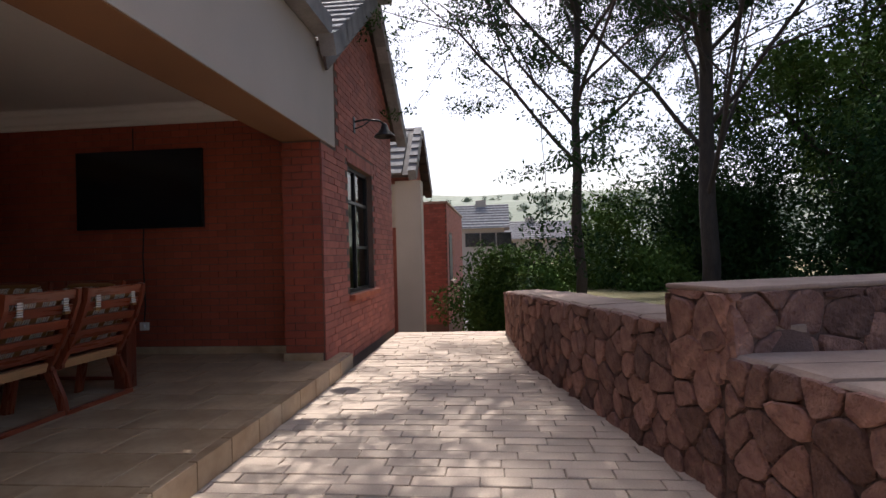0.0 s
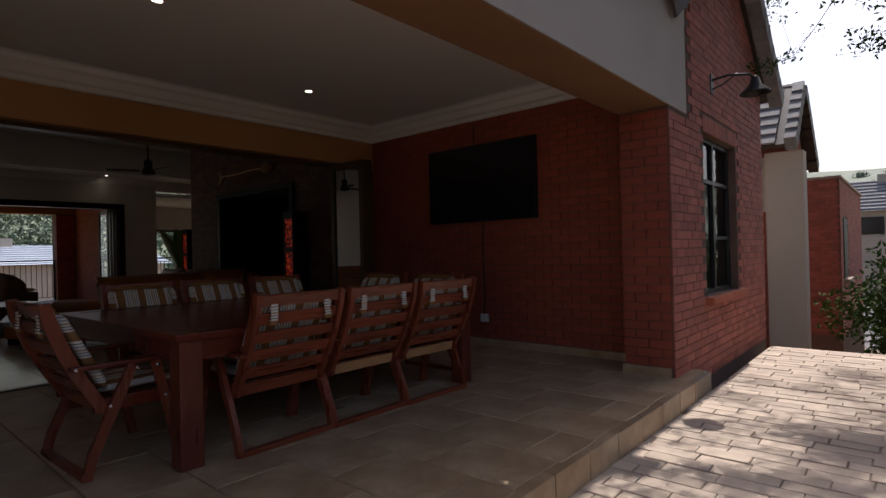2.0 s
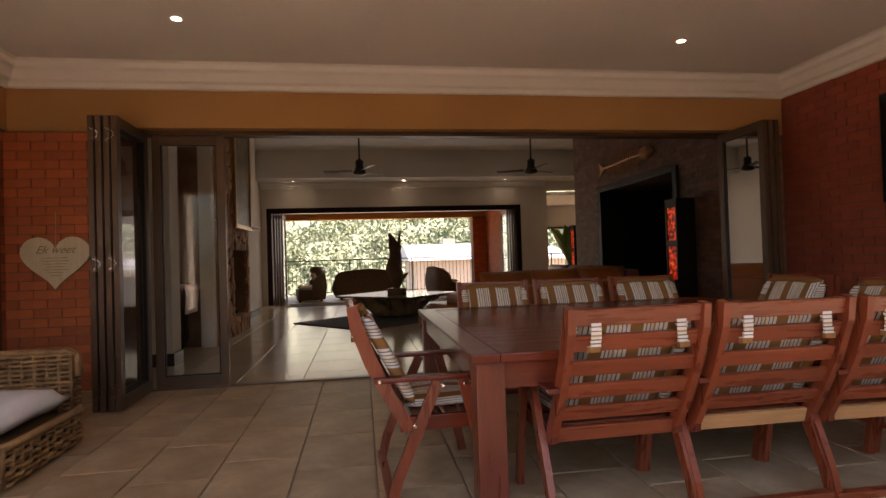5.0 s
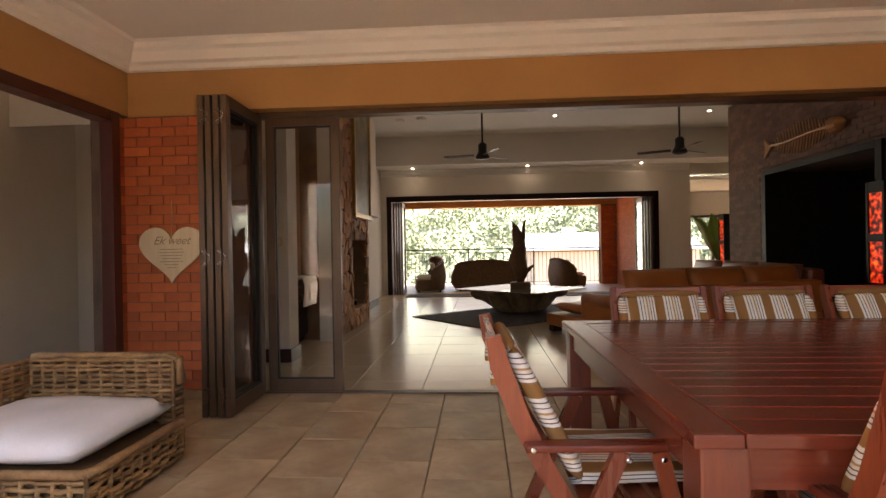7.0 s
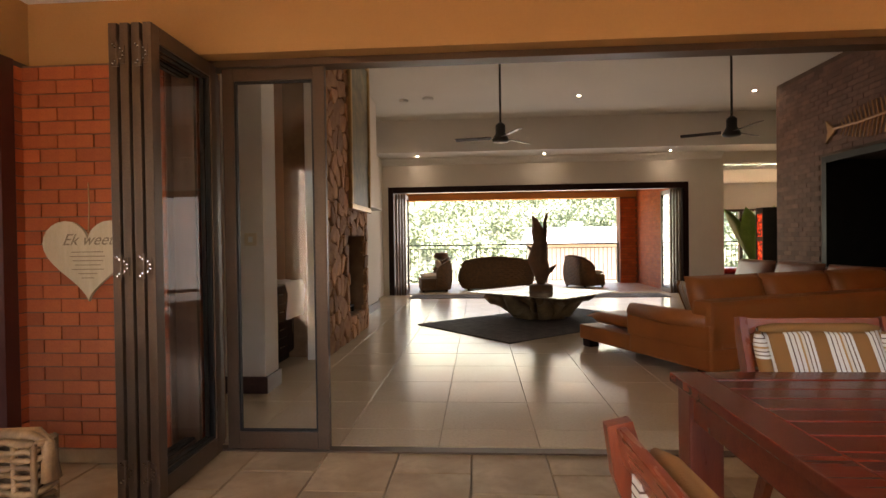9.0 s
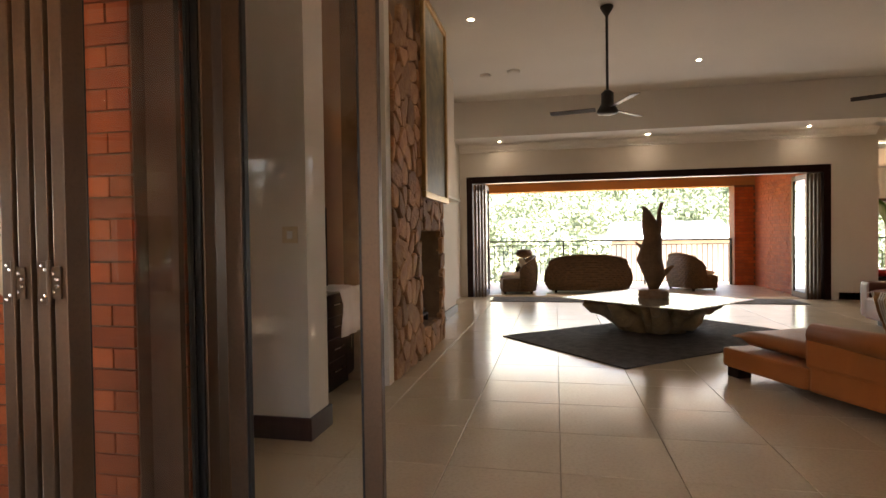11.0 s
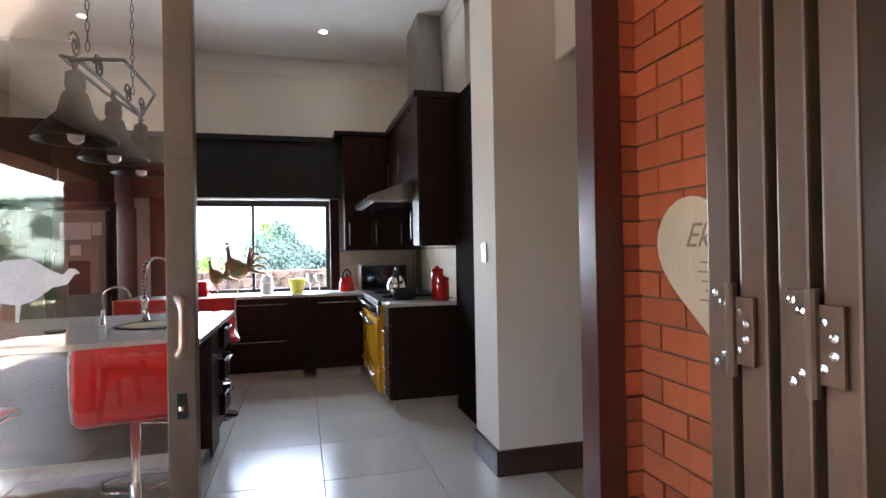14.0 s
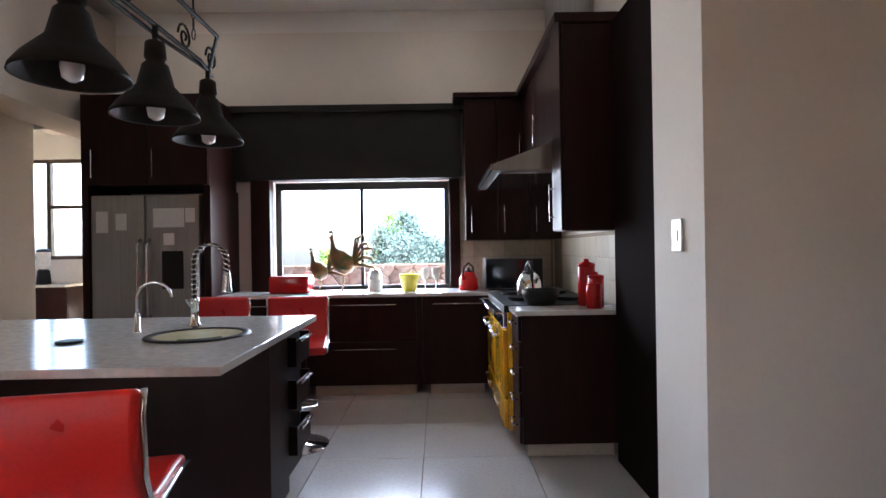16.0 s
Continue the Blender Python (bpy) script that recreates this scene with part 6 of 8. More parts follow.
# leather sofas
def leather_sofa():
    s = thing("corner_sofa", pose(-8.22, 4.03, 0, 0, 0, 204.6), "tan leather chaise sofa with rolled arm and loose cushions", "sofa")
    # local x runs along the chaise, local y towards its outer side; the seats lie at negative y
    part("base", box(bmesh.new(), 0.0, 1.10, -3.1, 0.0, 0.09, 0.30, bevel=0.03), "leather", s)
    part("chaise_base", box(bmesh.new(), 1.10, 2.02, -1.0, 0.0, 0.09, 0.27, bevel=0.03), "leather", s)
    part("chaise_seat", pad(bmesh.new(), 1.75, 0.86, 0.22, Matrix.Translation((1.16, -0.54, 0.36)), nx=12, puff=0.25), "leather", s, smooth=True)
    for k in range(2):
        part("seat_cushion", pad(bmesh.new(), 0.86, 0.98, 0.24, Matrix.Translation((0.68, -1.5 - k * 1.0, 0.37)), puff=0.3), "leather", s, smooth=True)
    part("back", box(bmesh.new(), 0.0, 0.24, -3.1, 0.0, 0.29, 0.74, bevel=0.05), "leather", s)
    for k in range(3):
        part("back_cushion", pad(bmesh.new(), 0.56, 0.98, 0.30, Matrix.Translation((0.30, -0.56 - k * 0.99, 0.68)) @ Matrix.Rotation(math.radians(-72), 4, "Y"), puff=0.7), "leather", s, smooth=True)
    part("arm", box(bmesh.new(), 0.0, 1.12, -0.16, 0.015, 0.28, 0.52, bevel=0.03), "leather", s)
    part("arm_roll", tube(bmesh.new(), [(0.06, -0.06, 0.54), (0.5, -0.06, 0.53), (1.10, -0.06, 0.54)], [0.09, 0.10, 0.085], 16), "leather", s, "rolled leather armrest", smooth=True)
    for x, y in ((0.12, -0.1), (1.92, -0.1), (0.12, -2.9), (1.9, -0.9)):
        part("foot", box(bmesh.new(), x - 0.07, x + 0.07, y - 0.07, y + 0.07, 0, 0.09, bevel=0.008), "dark_wood", s, "dark block foot")
    return s


leather_sofa()
for x, y, a, mt, label in ((-9.55, 4.45, 30, "stripe_x", "striped cream and rust scatter cushion on the sofa"),):
    c = thing("scatter_cushion", pose(x, y, 0.60, 65, 0, a + 175), label, "cushion")
    part("cover", pad(bmesh.new(), 0.5, 0.5, 0.18, Matrix.Identity(4), puff=0.9), mt, c, smooth=True)
s2 = thing("leather_sofa", pose(-11.6, 6.55, 0), "red-brown leather sofa seen from behind, darkened for the shade on it", "sofa")
part("base", box(bmesh.new(), -1.9, 1.9, -0.5, 0.45, 0.08, 0.4, bevel=0.04), "leather_dark", s2)
part("back", box(bmesh.new(), -1.9, 1.9, 0.2, 0.45, 0.4, 0.88, bevel=0.06), "leather_dark", s2)
for k in range(3):
    part("back_cushion", pad(bmesh.new(), 1.2, 0.5, 0.26, Matrix.Translation((-1.25 + 1.25 * k, 0.12, 0.7)) @ Matrix.Rotation(1.3, 4, "X"), puff=0.7), "leather_dark", s2, smooth=True)
    part("seat_cushion", pad(bmesh.new(), 1.2, 0.7, 0.2, Matrix.Translation((-1.25 + 1.25 * k, -0.15, 0.46)), puff=0.4), "leather_dark", s2, smooth=True)
for sx in (-1, 1):
    part("arm", box(bmesh.new(), sx * 1.9 - 0.12, sx * 1.9 + 0.12, -0.5, 0.45, 0.1, 0.62, bevel=0.05), "leather_dark", s2)
    part("foot", boxes((sx * 1.7 - 0.05, sx * 1.7 + 0.05, -0.4, 0.4, 0, 0.085)), "dark_wood", s2)

# brick wall with the dark recess
brick_screen = setting("wall_brick_inside", boxes((-13.75, -12.3, 7.55, 7.9, 0, LIVE_CEIL), (-9.4, WALL_IN - 0.025, 7.55, 7.9, 0, LIVE_CEIL), (-12.3, -9.4, 7.55, 7.9, 2.55, LIVE_CEIL), (-12.3, -9.4, 9.2, 9.3, 0, 2.6), (-12.42, -12.3, 7.9, 9.3, 0, 2.6), (-9.4, -9.28, 7.9, 9.3, 0, 2.6), (-12.42, -9.28, 7.9, 9.3, 2.56, 2.66)), "mortar_dark", "brown brick inner wall with a dark recess", "wall")
setting("recess_frame", boxes((-12.36, -12.24, 7.5, 7.56, 0, 2.6), (-9.46, -9.34, 7.5, 7.56, 0, 2.6), (-12.24, -9.46, 7.5, 7.56, 2.5, 2.6), bevel=0.004), "black_soft", "black framed wide recess in the brick wall", "door")
fish = thing("fish_ornament", pose(-11.2, 7.50, 2.98), "large carved wooden fish skeleton hung on the brick wall", "ornament")
fb = bmesh.new()
tube(fb, [(-0.85, 0, 0.02), (-0.3, 0, 0.0), (0.4, 0, 0.03), (0.9, 0, 0.0)], 0.022, 8)
part("spine", fb, "teak_pale", fish)
for k in range(18):
    x = -0.62 + k * 0.082
    h = 0.20 * math.sin(math.pi * (k + 2) / 22) + 0.05
    part("rib", tube(bmesh.new(), [(x - 0.06, 0, -h), (x, 0, 0), (x - 0.06, 0, h)], [0.008, 0.014, 0.008], 6), "teak_pale", fish)
part("tail", outline(bmesh.new(), [(-0.82, 0.0), (-1.05, 0.18), (-1.0, 0.0), (-1.05, -0.18)], 0.03), "teak_pale", fish)
part("head", lathe(bmesh.new(), [(0.02, 0), (0.13, 0.06), (0.10, 0.2), (0.01, 0.32)], 12), "teak_pale", fish).matrix_local = pose(0.86, 0, 0, 0, 90, 0)


def tall_lamp(x, y):
    l = thing("tall_lamp", pose(x, y, 0), "tall dark column lamp glowing red and amber", "lamp", "glowing column lamps")
    part("frame", boxes((-0.16, -0.12, -0.16, 0.16, 0, 2.0), (0.12, 0.16, -0.16, 0.16, 0, 2.0), (-0.12, 0.12, 0.12, 0.16, 0, 2.0), (-0.12, 0.12, -0.16, 0.12, 0, 0.72), (-0.12, 0.12, -0.16, 0.12, 1.86, 2.0), (-0.12, 0.12, -0.16, 0.12, 1.24, 1.34), bevel=0.004), "black_soft", l)
    for a, b in ((0.72, 1.24), (1.34, 1.86)):
        part("shade", boxes((-0.12, 0.12, -0.14, -0.13, a, b)), "red_glow", l, "mottled red glowing panel")


tall_lamp(-9.02, 7.34)
tall_lamp(-16.0, 8.5)
# plant and view through the arch
pl = thing("potted_palm", pose(-17.8, 9.15, 0) @ Matrix.Scale(1.2, 4), "potted banana plant with broad green leaves", "plant")
part("pot", lathe(bmesh.new(), [(0.2, 0), (0.28, 0.3), (0.3, 0.45), (0.26, 0.45)], 18), "mortar_dark", pl)
for k in range(9):
    a = 2 * math.pi * k / 9
    q = bmesh.new()
    rows = []
    for j in range(6):
        f = j / 5
        c = Vector((0.75 * f * math.cos(a), 0.75 * f * math.sin(a), 0.5 + 1.75 * f - 0.5 * f * f))
        s_ = Vector((-math.sin(a), math.cos(a), 0.2)) * (0.20 * math.sin(math.pi * min(1, f * 0.9 + 0.1)))
        rows.append([q.verts.new(c - s_), q.verts.new(c), q.verts.new(c + s_)])
    for r0, r1 in zip(rows, rows[1:]):
        for j in range(2):
            q.faces.new((r0[j], r0[j + 1], r1[j + 1], r1[j]))
    ob = part("leaf", q, "leaf_bright", pl, smooth=True)
    ob.modifiers.new("thick", "SOLIDIFY").thickness = 0.006
setting("wall_sunroom", boxes((-20.4, -20.3, 7.0, 12, 2.12, 2.198), (-20.4, -20.3, 8.9, 9.0, 0, 2.118), (-20.4, -20.3, 9.9, 10.0, 0, 2.118)), "dark_frame", "dark framed sunroom windows", "window")
rc = thing("red_lounger", pose(-18.4, 8.6, 0), "red cushioned daybed in the sunroom", "daybed")
part("frame", boxes((-0.5, 0.5, -0.9, 0.9, 0.0, 0.35), bevel=0.02), "dark_wood", rc)
part("mattress", pad(bmesh.new(), 1.0, 1.8, 0.25, Matrix.Translation((0, 0, 0.44)), puff=0.3), "red_vinyl", rc, smooth=True)

# drinks cabinet seen through the glass
dc = thing("drinks_cabinet", pose(-9.15, -0.45, 0), "dark wood cabinet with drawers and a white cloth beside it", "cabinet")
part("body", boxes((-0.55, 0.42, -0.5, 0.22, 0.08, 0.86)), "dark_wood", dc)
part("plinth", boxes((-0.5, 0.38, -0.45, 0.18, 0, 0.08)), "black_soft", dc)
for k in range(4):
    d = part("drawer", boxes((0.0, 0.40, 0.221, 0.24, 0.10 + k * 0.19, 0.28 + k * 0.19), bevel=0.003), "dark_wood", dc)
    bar_handle(d, (0.08, 0.24, 0.2 + k * 0.19), (0.32, 0.24, 0.2 + k * 0.19), (0, 0.03, 0))
d = part("door", boxes((-0.54, -0.005, 0.221, 0.24, 0.10, 0.85), bevel=0.003), "dark_wood", dc)
bar_handle(d, (-0.06, 0.24, 0.3), (-0.06, 0.24, 0.6), (0, 0.03, 0))
part("top", box(bmesh.new(), -0.58, 0.45, -0.52, 0.25, 0.86, 0.89, bevel=0.004), "worktop", dc)
cl = thing("white_cloth", pose(-8.95, -0.30, 0.892), "crumpled white cloth draped over the cabinet", "cloth")
bm = bmesh.new()
g = [[bm.verts.new((-0.25 + 0.05 * i, -0.1 + 0.05 * j, (0.02 + 0.02 * noise.noise((i * 0.7, j * 0.7, 3)) if j < 8 else 0.0) - (0 if j < 8 else 0.09 * (j - 7)) + 0.0)) for j in range(12)] for i in range(12)]
for i in range(12):
    for j in range(12):
        v = g[i][j]
        if j >= 8:
            v.co.y = 0.27 + 0.012 * math.sin(i * 1.7 + j)
for i in range(11):
    for j in range(11):
        bm.faces.new((g[i][j], g[i + 1][j], g[i + 1][j + 1], g[i][j + 1]))
o = part("fabric", bm, "white_cloth", cl, smooth=True)
o.modifiers.new("thick", "SOLIDIFY").thickness = 0.006

ps = thing("light_switch", pose(-7.838, -0.054, 1.36), "beige square light switch on the white pier", "switch")
part("plate", box(bmesh.new(), 0, 0.009, -0.055, 0.055, -0.055, 0.055, bevel=0.003), "heart_wood", ps)
part("rocker", box(bmesh.new(), 0.0095, 0.013, -0.02, 0.02, -0.025, 0.025, bevel=0.002), "switch_white", ps)
wr = thing("wine_rack", pose(-8.92, -0.42, 0.892), "dark red stacked wooden wine rack on the cabinet", "wine rack")
for s_ in (-1, 1):
    part("side_post", box(bmesh.new(), s_ * 0.12 - 0.012, s_ * 0.12 + 0.012, -0.09, 0.09, 0, 0.72, bevel=0.003), "dark_wood", wr)
for k in range(8):
    part("bottle", lathe(bmesh.new(), [(0.036, -0.10), (0.038, -0.09), (0.038, 0.05), (0.014, 0.09), (0.014, 0.14)], 12), "leather_dark", wr, "dark red wine bottle", smooth=True).matrix_local = pose(0, 0, 0.05 + k * 0.087, 90, 0, 0)
    part("rail", box(bmesh.new(), -0.107, 0.107, 0.06, 0.075, 0.008 + k * 0.087, 0.02 + k * 0.087), "dark_wood", wr)

# ---- patio: television, heart, wicker chair ----
TVY = TV_Y - 0.012
tv = thing("television", pose(-4.36, TVY, 2.02), "large black flat television on the brick wall", "television")
part("bezel", box(bmesh.new(), -0.82, 0.82, -0.075, -0.025, -0.48, 0.48, bevel=0.006), "black_soft", tv)
part("screen", boxes((-0.805, 0.805, -0.0785, -0.0755, -0.465, 0.465)), "screen", tv, "dark glossy screen")
part("bracket", boxes((-0.2, 0.2, -0.025, 0.0, -0.2, 0.2)), "black_soft", tv)
cable = thing("tv_cable", pose(-4.36, TVY, 0), "black cable running down to a white wall socket", "cable")
part("lead", tube(bmesh.new(), [(0.02, -0.012, 1.55), (0.0, -0.012, 1.2), (0.02, -0.012, 0.6), (0.0, -0.012, 0.40)], 0.008, 6), "black_soft", cable)
part("upper_lead", tube(bmesh.new(), [(-0.1, -0.012, 2.5), (-0.1, -0.012, 2.78)], 0.007, 6), "black_soft", cable)
so = thing("wall_socket", pose(-4.36, TVY, 0.34), "white double wall socket under the television", "socket")
part("plate", box(bmesh.new(), -0.06, 0.06, -0.014, 0, -0.05, 0.05, bevel=0.003), "switch_white", so)
part("plug", box(bmesh.new(), -0.03, 0.02, -0.05, -0.0145, -0.03, 0.03, bevel=0.005), "switch_white", so)

HX = BRICK_X + 0.014
heart = thing("heart_plaque", pose(HX, -0.40, 1.27), "cream wooden heart plaque with faded handwriting hung on the bricks", "plaque")
pts = []
for k in range(48):
    a = 2 * math.pi * k / 48
    pts.append((0.285 * math.sin(a) ** 3, 0.285 / 17 * 1.0 * (13 * math.cos(a) - 5 * math.cos(2 * a) - 2 * math.cos(3 * a) - math.cos(4 * a))))
hb = outline(bmesh.new(), pts, 0.022, Matrix(((0, 1, 0, 0), (1, 0, 0, 0), (0, 0, 1, 0), (0, 0, 0, 1))))
part("board", hb, "heart_wood", heart)
part("cord", tube(bmesh.new(), [(0.012, 0, 0.10), (0.008, 0.006, 0.30), (0.004, 0, 0.43)], 0.004, 6), "teak_pale", heart)
cu = bpy.data.curves.new("writing", "FONT")
cu.body, cu.size, cu.shear, cu.extrude, cu.align_x = "Ek weet", 0.098, 0.45, 0.0006, "CENTER"
tx = new("writing", cu)
bpy.context.view_layer.update()
me = bpy.data.meshes.new_from_object(tx)
bpy.data.objects.remove(tx)
me.materials.append(M["ink"])
tx = new("writing", me)
tx.parent = heart
tx.matrix_local = Matrix(((0, 0, 1, 0.0235), (1, 0, 0, 0.0), (0, 1, 0, 0.055), (0, 0, 0, 1)))
for k, w in enumerate((0.20, 0.22, 0.19, 0.16, 0.20, 0.12, 0.08)):
    part("script_line", boxes((0.0222, 0.0232, -w / 2, w / 2, 0.01 - k * 0.026, 0.015 - k * 0.026)), "ink", heart)


def woven_panel(parent, m, wide, tall, step=0.030, r=0.0125):
    """Strands woven over and under on an upright panel in x and z, each a part of its own."""
    nx, nz = int(wide / 0.075), int(tall / step)
    for j in range(nz + 1):
        z = j * tall / nz + prng_w.uniform(-0.003, 0.003)
        pts = [m @ Vector((i * wide / (nx * 2), (0.012 if (i // 2 + j) % 2 else -0.012) if i % 2 else 0.0, z + prng_w.uniform(-0.003, 0.003))) for i in range(nx * 2 + 1)]
        part("strand", tube(bmesh.new(), pts, r * prng_w.uniform(0.85, 1.15), 6), "wicker", parent, smooth=True)
    for i in range(nx + 1):
        x = i * wide / nx
        part("stake", tube(bmesh.new(), [m @ Vector((x, 0, 0)), m @ Vector((x, 0, tall))], r, 6), "wicker", parent, smooth=True)


prng_w = random.Random(31)
wc = thing("wicker_chair", pose(-5.04, -0.57, 0), "big natural woven rattan lounge chair with a white seat cushion", "armchair")
for x in (0.0, -0.10):
    woven_panel(wc, Matrix.Translation((x, 0.0, 0.03)) @ Matrix.Rotation(math.pi / 2, 4, "Z"), 0.90, 0.57)
woven_panel(wc, Matrix.Translation((-0.10, 0.90, 0.03)), 0.10, 0.57)
part("back_core", boxes((-0.075, -0.025, 0.03, 0.87, 0.04, 0.58)), "wicker_dark", wc)
woven_panel(wc, Matrix.Translation((0.0, 0.95, 0.03)), 0.80, 0.20)
woven_panel(wc, Matrix.Translation((0.80, 0.0, 0.03)) @ Matrix.Rotation(math.pi / 2, 4, "Z"), 0.95, 0.20)
part("base_core", boxes((0.02, 0.775, 0.02, 0.925, 0.03, 0.215)), "wicker_dark", wc)
woven_panel(wc, Matrix.Translation((-0.1, -0.02, 0.03)), 0.90, 0.57)
for k, (dy, dz) in enumerate(((0.0, 0.0), (0.02, 0.018), (-0.02, 0.018))):
    rim = tube(bmesh.new(), [(-0.05 + dy, -0.02 + 0.0, 0.60 + dz), (-0.05 - dy, 0.30, 0.605 + dz), (-0.05 + dy, 0.60, 0.60 + dz), (-0.05 - dy, 0.86, 0.605 + dz * 0.8), (-0.05, 0.915, 0.57 + dz), (-0.05 + dy, 0.925, 0.45)], 0.022, 8)
    part("rim", rim, "wicker", wc, "thick plaited rattan rim", smooth=True)
part("base_rim", tube(bmesh.new(), [(0.0, 0.955, 0.235), (0.74, 0.955, 0.235), (0.80, 0.92, 0.235), (0.805, 0.0, 0.235)], 0.024, 8), "wicker", wc, smooth=True)
for x in (0.04, 0.74):
    for y in (0.06, 0.88):
        part("foot", lathe(bmesh.new(), [(0.025, 0), (0.03, 0.04)], 10, (x, y, 0)), "dark_wood", wc)
part("seat_cushion", pad(bmesh.new(), 0.84, 0.90, 0.24, Matrix.Translation((0.42, 0.46, 0.335)), puff=0.35), "white_cloth", wc, "plump white seat cushion", smooth=True)
# added black sheets: the deep recess's shade is put into their colour
setting("recess_shade_sheets", boxes((-12.296, -9.404, 9.17, 9.196, 0.003, 2.547), (-12.298, -12.28, 7.56, 9.168, 0.003, 2.547), (-9.42, -9.402, 7.56, 9.168, 0.003, 2.547)), "black_soft", "black sheets added inside the wall recess to stand for its shade", "wall")
# ---- outdoors ----
def leaves(rng, centres, spread, count, size, stretch=(1, 1, 1), droop=0.0):
    """Vertices and faces of many small leaves, each a folded pair of triangles, round the centres."""
    c = np.asarray(centres, float)[rng.integers(0, len(centres), count)]
    d = rng.normal(size=(count, 3))
    d /= np.linalg.norm(d, axis=1, keepdims=True)
    p = c + d * (rng.random((count, 1)) ** 0.5) * spread * np.asarray(stretch)
    a = rng.normal(size=(count, 3))
    a[:, 2] -= droop
    a /= np.linalg.norm(a, axis=1, keepdims=True)
    b = np.cross(a, rng.normal(size=(count, 3)))
    b /= np.linalg.norm(b, axis=1, keepdims=True)
    s = size * (0.6 + 0.8 * rng.random((count, 1)))
    v = np.stack([p - a * s, p + b * s * 0.42, p + a * s, p - b * s * 0.42], 1).reshape(-1, 3)
    return v, np.arange(count * 4).reshape(-1, 4)


def leaf_part(name, vf, material, parent, label=""):
    me = bpy.data.meshes.new(name)
    me.from_pydata(vf[0].tolist(), [], vf[1].tolist())
    me.materials.append(M[material])
    ob = new(name, me)
    ob.parent = parent
    if label:
        ob["label"] = label
    return ob


def limbs(rng, start, way, length, radius, depth, out, tips, bend=0.25, fork=3, shrink=0.66):
    """Grow a tapered limb and its forks; out gathers (points, radii), tips the twigs' points."""
    pts, rad, p, d = [Vector(start)], [radius], Vector(start), Vector(way).normalized()
    n = 5
    for k in range(n):
        d = (d + Vector(rng.normal(size=3)) * bend * 0.35 + Vector((0, 0, 0.05))).normalized()
        p = p + d * length / n
        pts.append(p.copy())
        rad.append(radius * (1 - 0.5 * (k + 1) / n))
    out.append((pts, rad))
    if depth <= 2:
        tips += [tuple(q) for q in pts[2:]]
    if depth == 0:
        return
    for k in range(fork):
        i = int(rng.integers(2, n + 1)) if k else n
        side = Vector(rng.normal(size=3)).normalized()
        nd = (d * 0.55 + side * 0.75 + Vector((0, 0, 0.12))).normalized()
        limbs(rng, pts[i], nd, length * shrink * (0.8 + 0.4 * rng.random()), rad[i] * 0.62, depth - 1, out, tips, bend, fork, shrink)


def tree(x, y, z, tall, radius, seed, label, leaf, leaf_count, leaf_size, spread, depth=3, fork=3, lean=(0, 0), bare=0.35, droop=0.0, mains=4, slim=0.5, layer=1.0):
    rng = np.random.default_rng(seed)
    t = thing("tree", pose(x, y, z), label, "tree")
    out, tips = [], []
    trunk = [Vector((lean[0] * k / 6, lean[1] * k / 6, tall * 0.62 * k / 6)) + Vector((rng.normal() * 0.03, rng.normal() * 0.03, 0)) * min(k, 1) for k in range(7)]
    bm = tube(bmesh.new(), trunk, [radius * (1.15 - 0.09 * k) for k in range(7)], 10)
    part("trunk", bm, "bark", t, smooth=True)
    for k in range(mains):
        h = bare + (1 - bare) * (k + 0.5) / mains
        i = min(5, int(h * 6))
        a = k * 2.4 + seed
        limbs(rng, trunk[i].lerp(trunk[i + 1], h * 6 - i), (math.cos(a) * 0.8, math.sin(a) * 0.8, 0.75), tall * 0.34, radius * slim, depth, out, tips, fork=fork)
    limbs(rng, trunk[-1], (0.1, 0, 1), tall * 0.34, radius * 0.6, depth, out, tips, fork=fork)
    bm = bmesh.new()
    for pts, rad in out:
        tube(bm, pts, rad, 5 if rad[0] < 0.03 else 7, cap=False)
    part("limb", bm, "bark", t, smooth=True)
    leaf_part("crown", leaves(rng, tips, spread, leaf_count, leaf_size, stretch=(1, 1, layer), droop=droop), leaf, t)
    return t


def bush(x, y, z, rx, ry, rz, seed, label, leaf, count, size, category="bush"):
    rng = np.random.default_rng(seed)
    b = thing("bush" if category == "bush" else "shrub", pose(x, y, z), label, category)
    n = 60
    d = rng.normal(size=(n, 3))
    d /= np.linalg.norm(d, axis=1, keepdims=True)
    d[:, 2] = np.abs(d[:, 2])
    c = d * (0.35 + 0.6 * rng.random((n, 1))) * (rx, ry, rz) * (0.8 + 0.35 * rng.random((n, 1)))
    bm = bmesh.new()
    for k in range(7):
        q = c[k * 7]
        tube(bm, [(0, 0, -0.1), tuple(q * 0.45 + (0, 0, 0.1)), tuple(q * 0.9)], [0.05, 0.03, 0.01], 6)
    part("stems", bm, "bark", b)
    leaf_part("foliage", leaves(rng, c, 0.30 * (rx + rz) / 2, count, size), leaf, b)
    return b


tree(1.42, 10.6, -0.3, 9.2, 0.095, 4, "slender acacia with fine sparse leaves behind the stone wall", "leaf_dark", 66000, 0.03, 0.20, depth=3, fork=4, bare=0.50, mains=9, slim=0.40, layer=0.45, lean=(0.1, 0))
tree(3.75, 10.8, -0.3, 11.0, 0.145, 11, "tall dark acacia with layered feathery foliage", "leaf_dark", 170000, 0.04, 0.40, depth=3, fork=4, bare=0.30, mains=11, slim=0.32, layer=0.35)
tree(7.4, 12.5, -0.3, 6.2, 0.2, 21, "leafy green tree above the hedge", "leaf_mid", 34000, 0.06, 0.5, depth=3, fork=3, bare=0.3, mains=6)
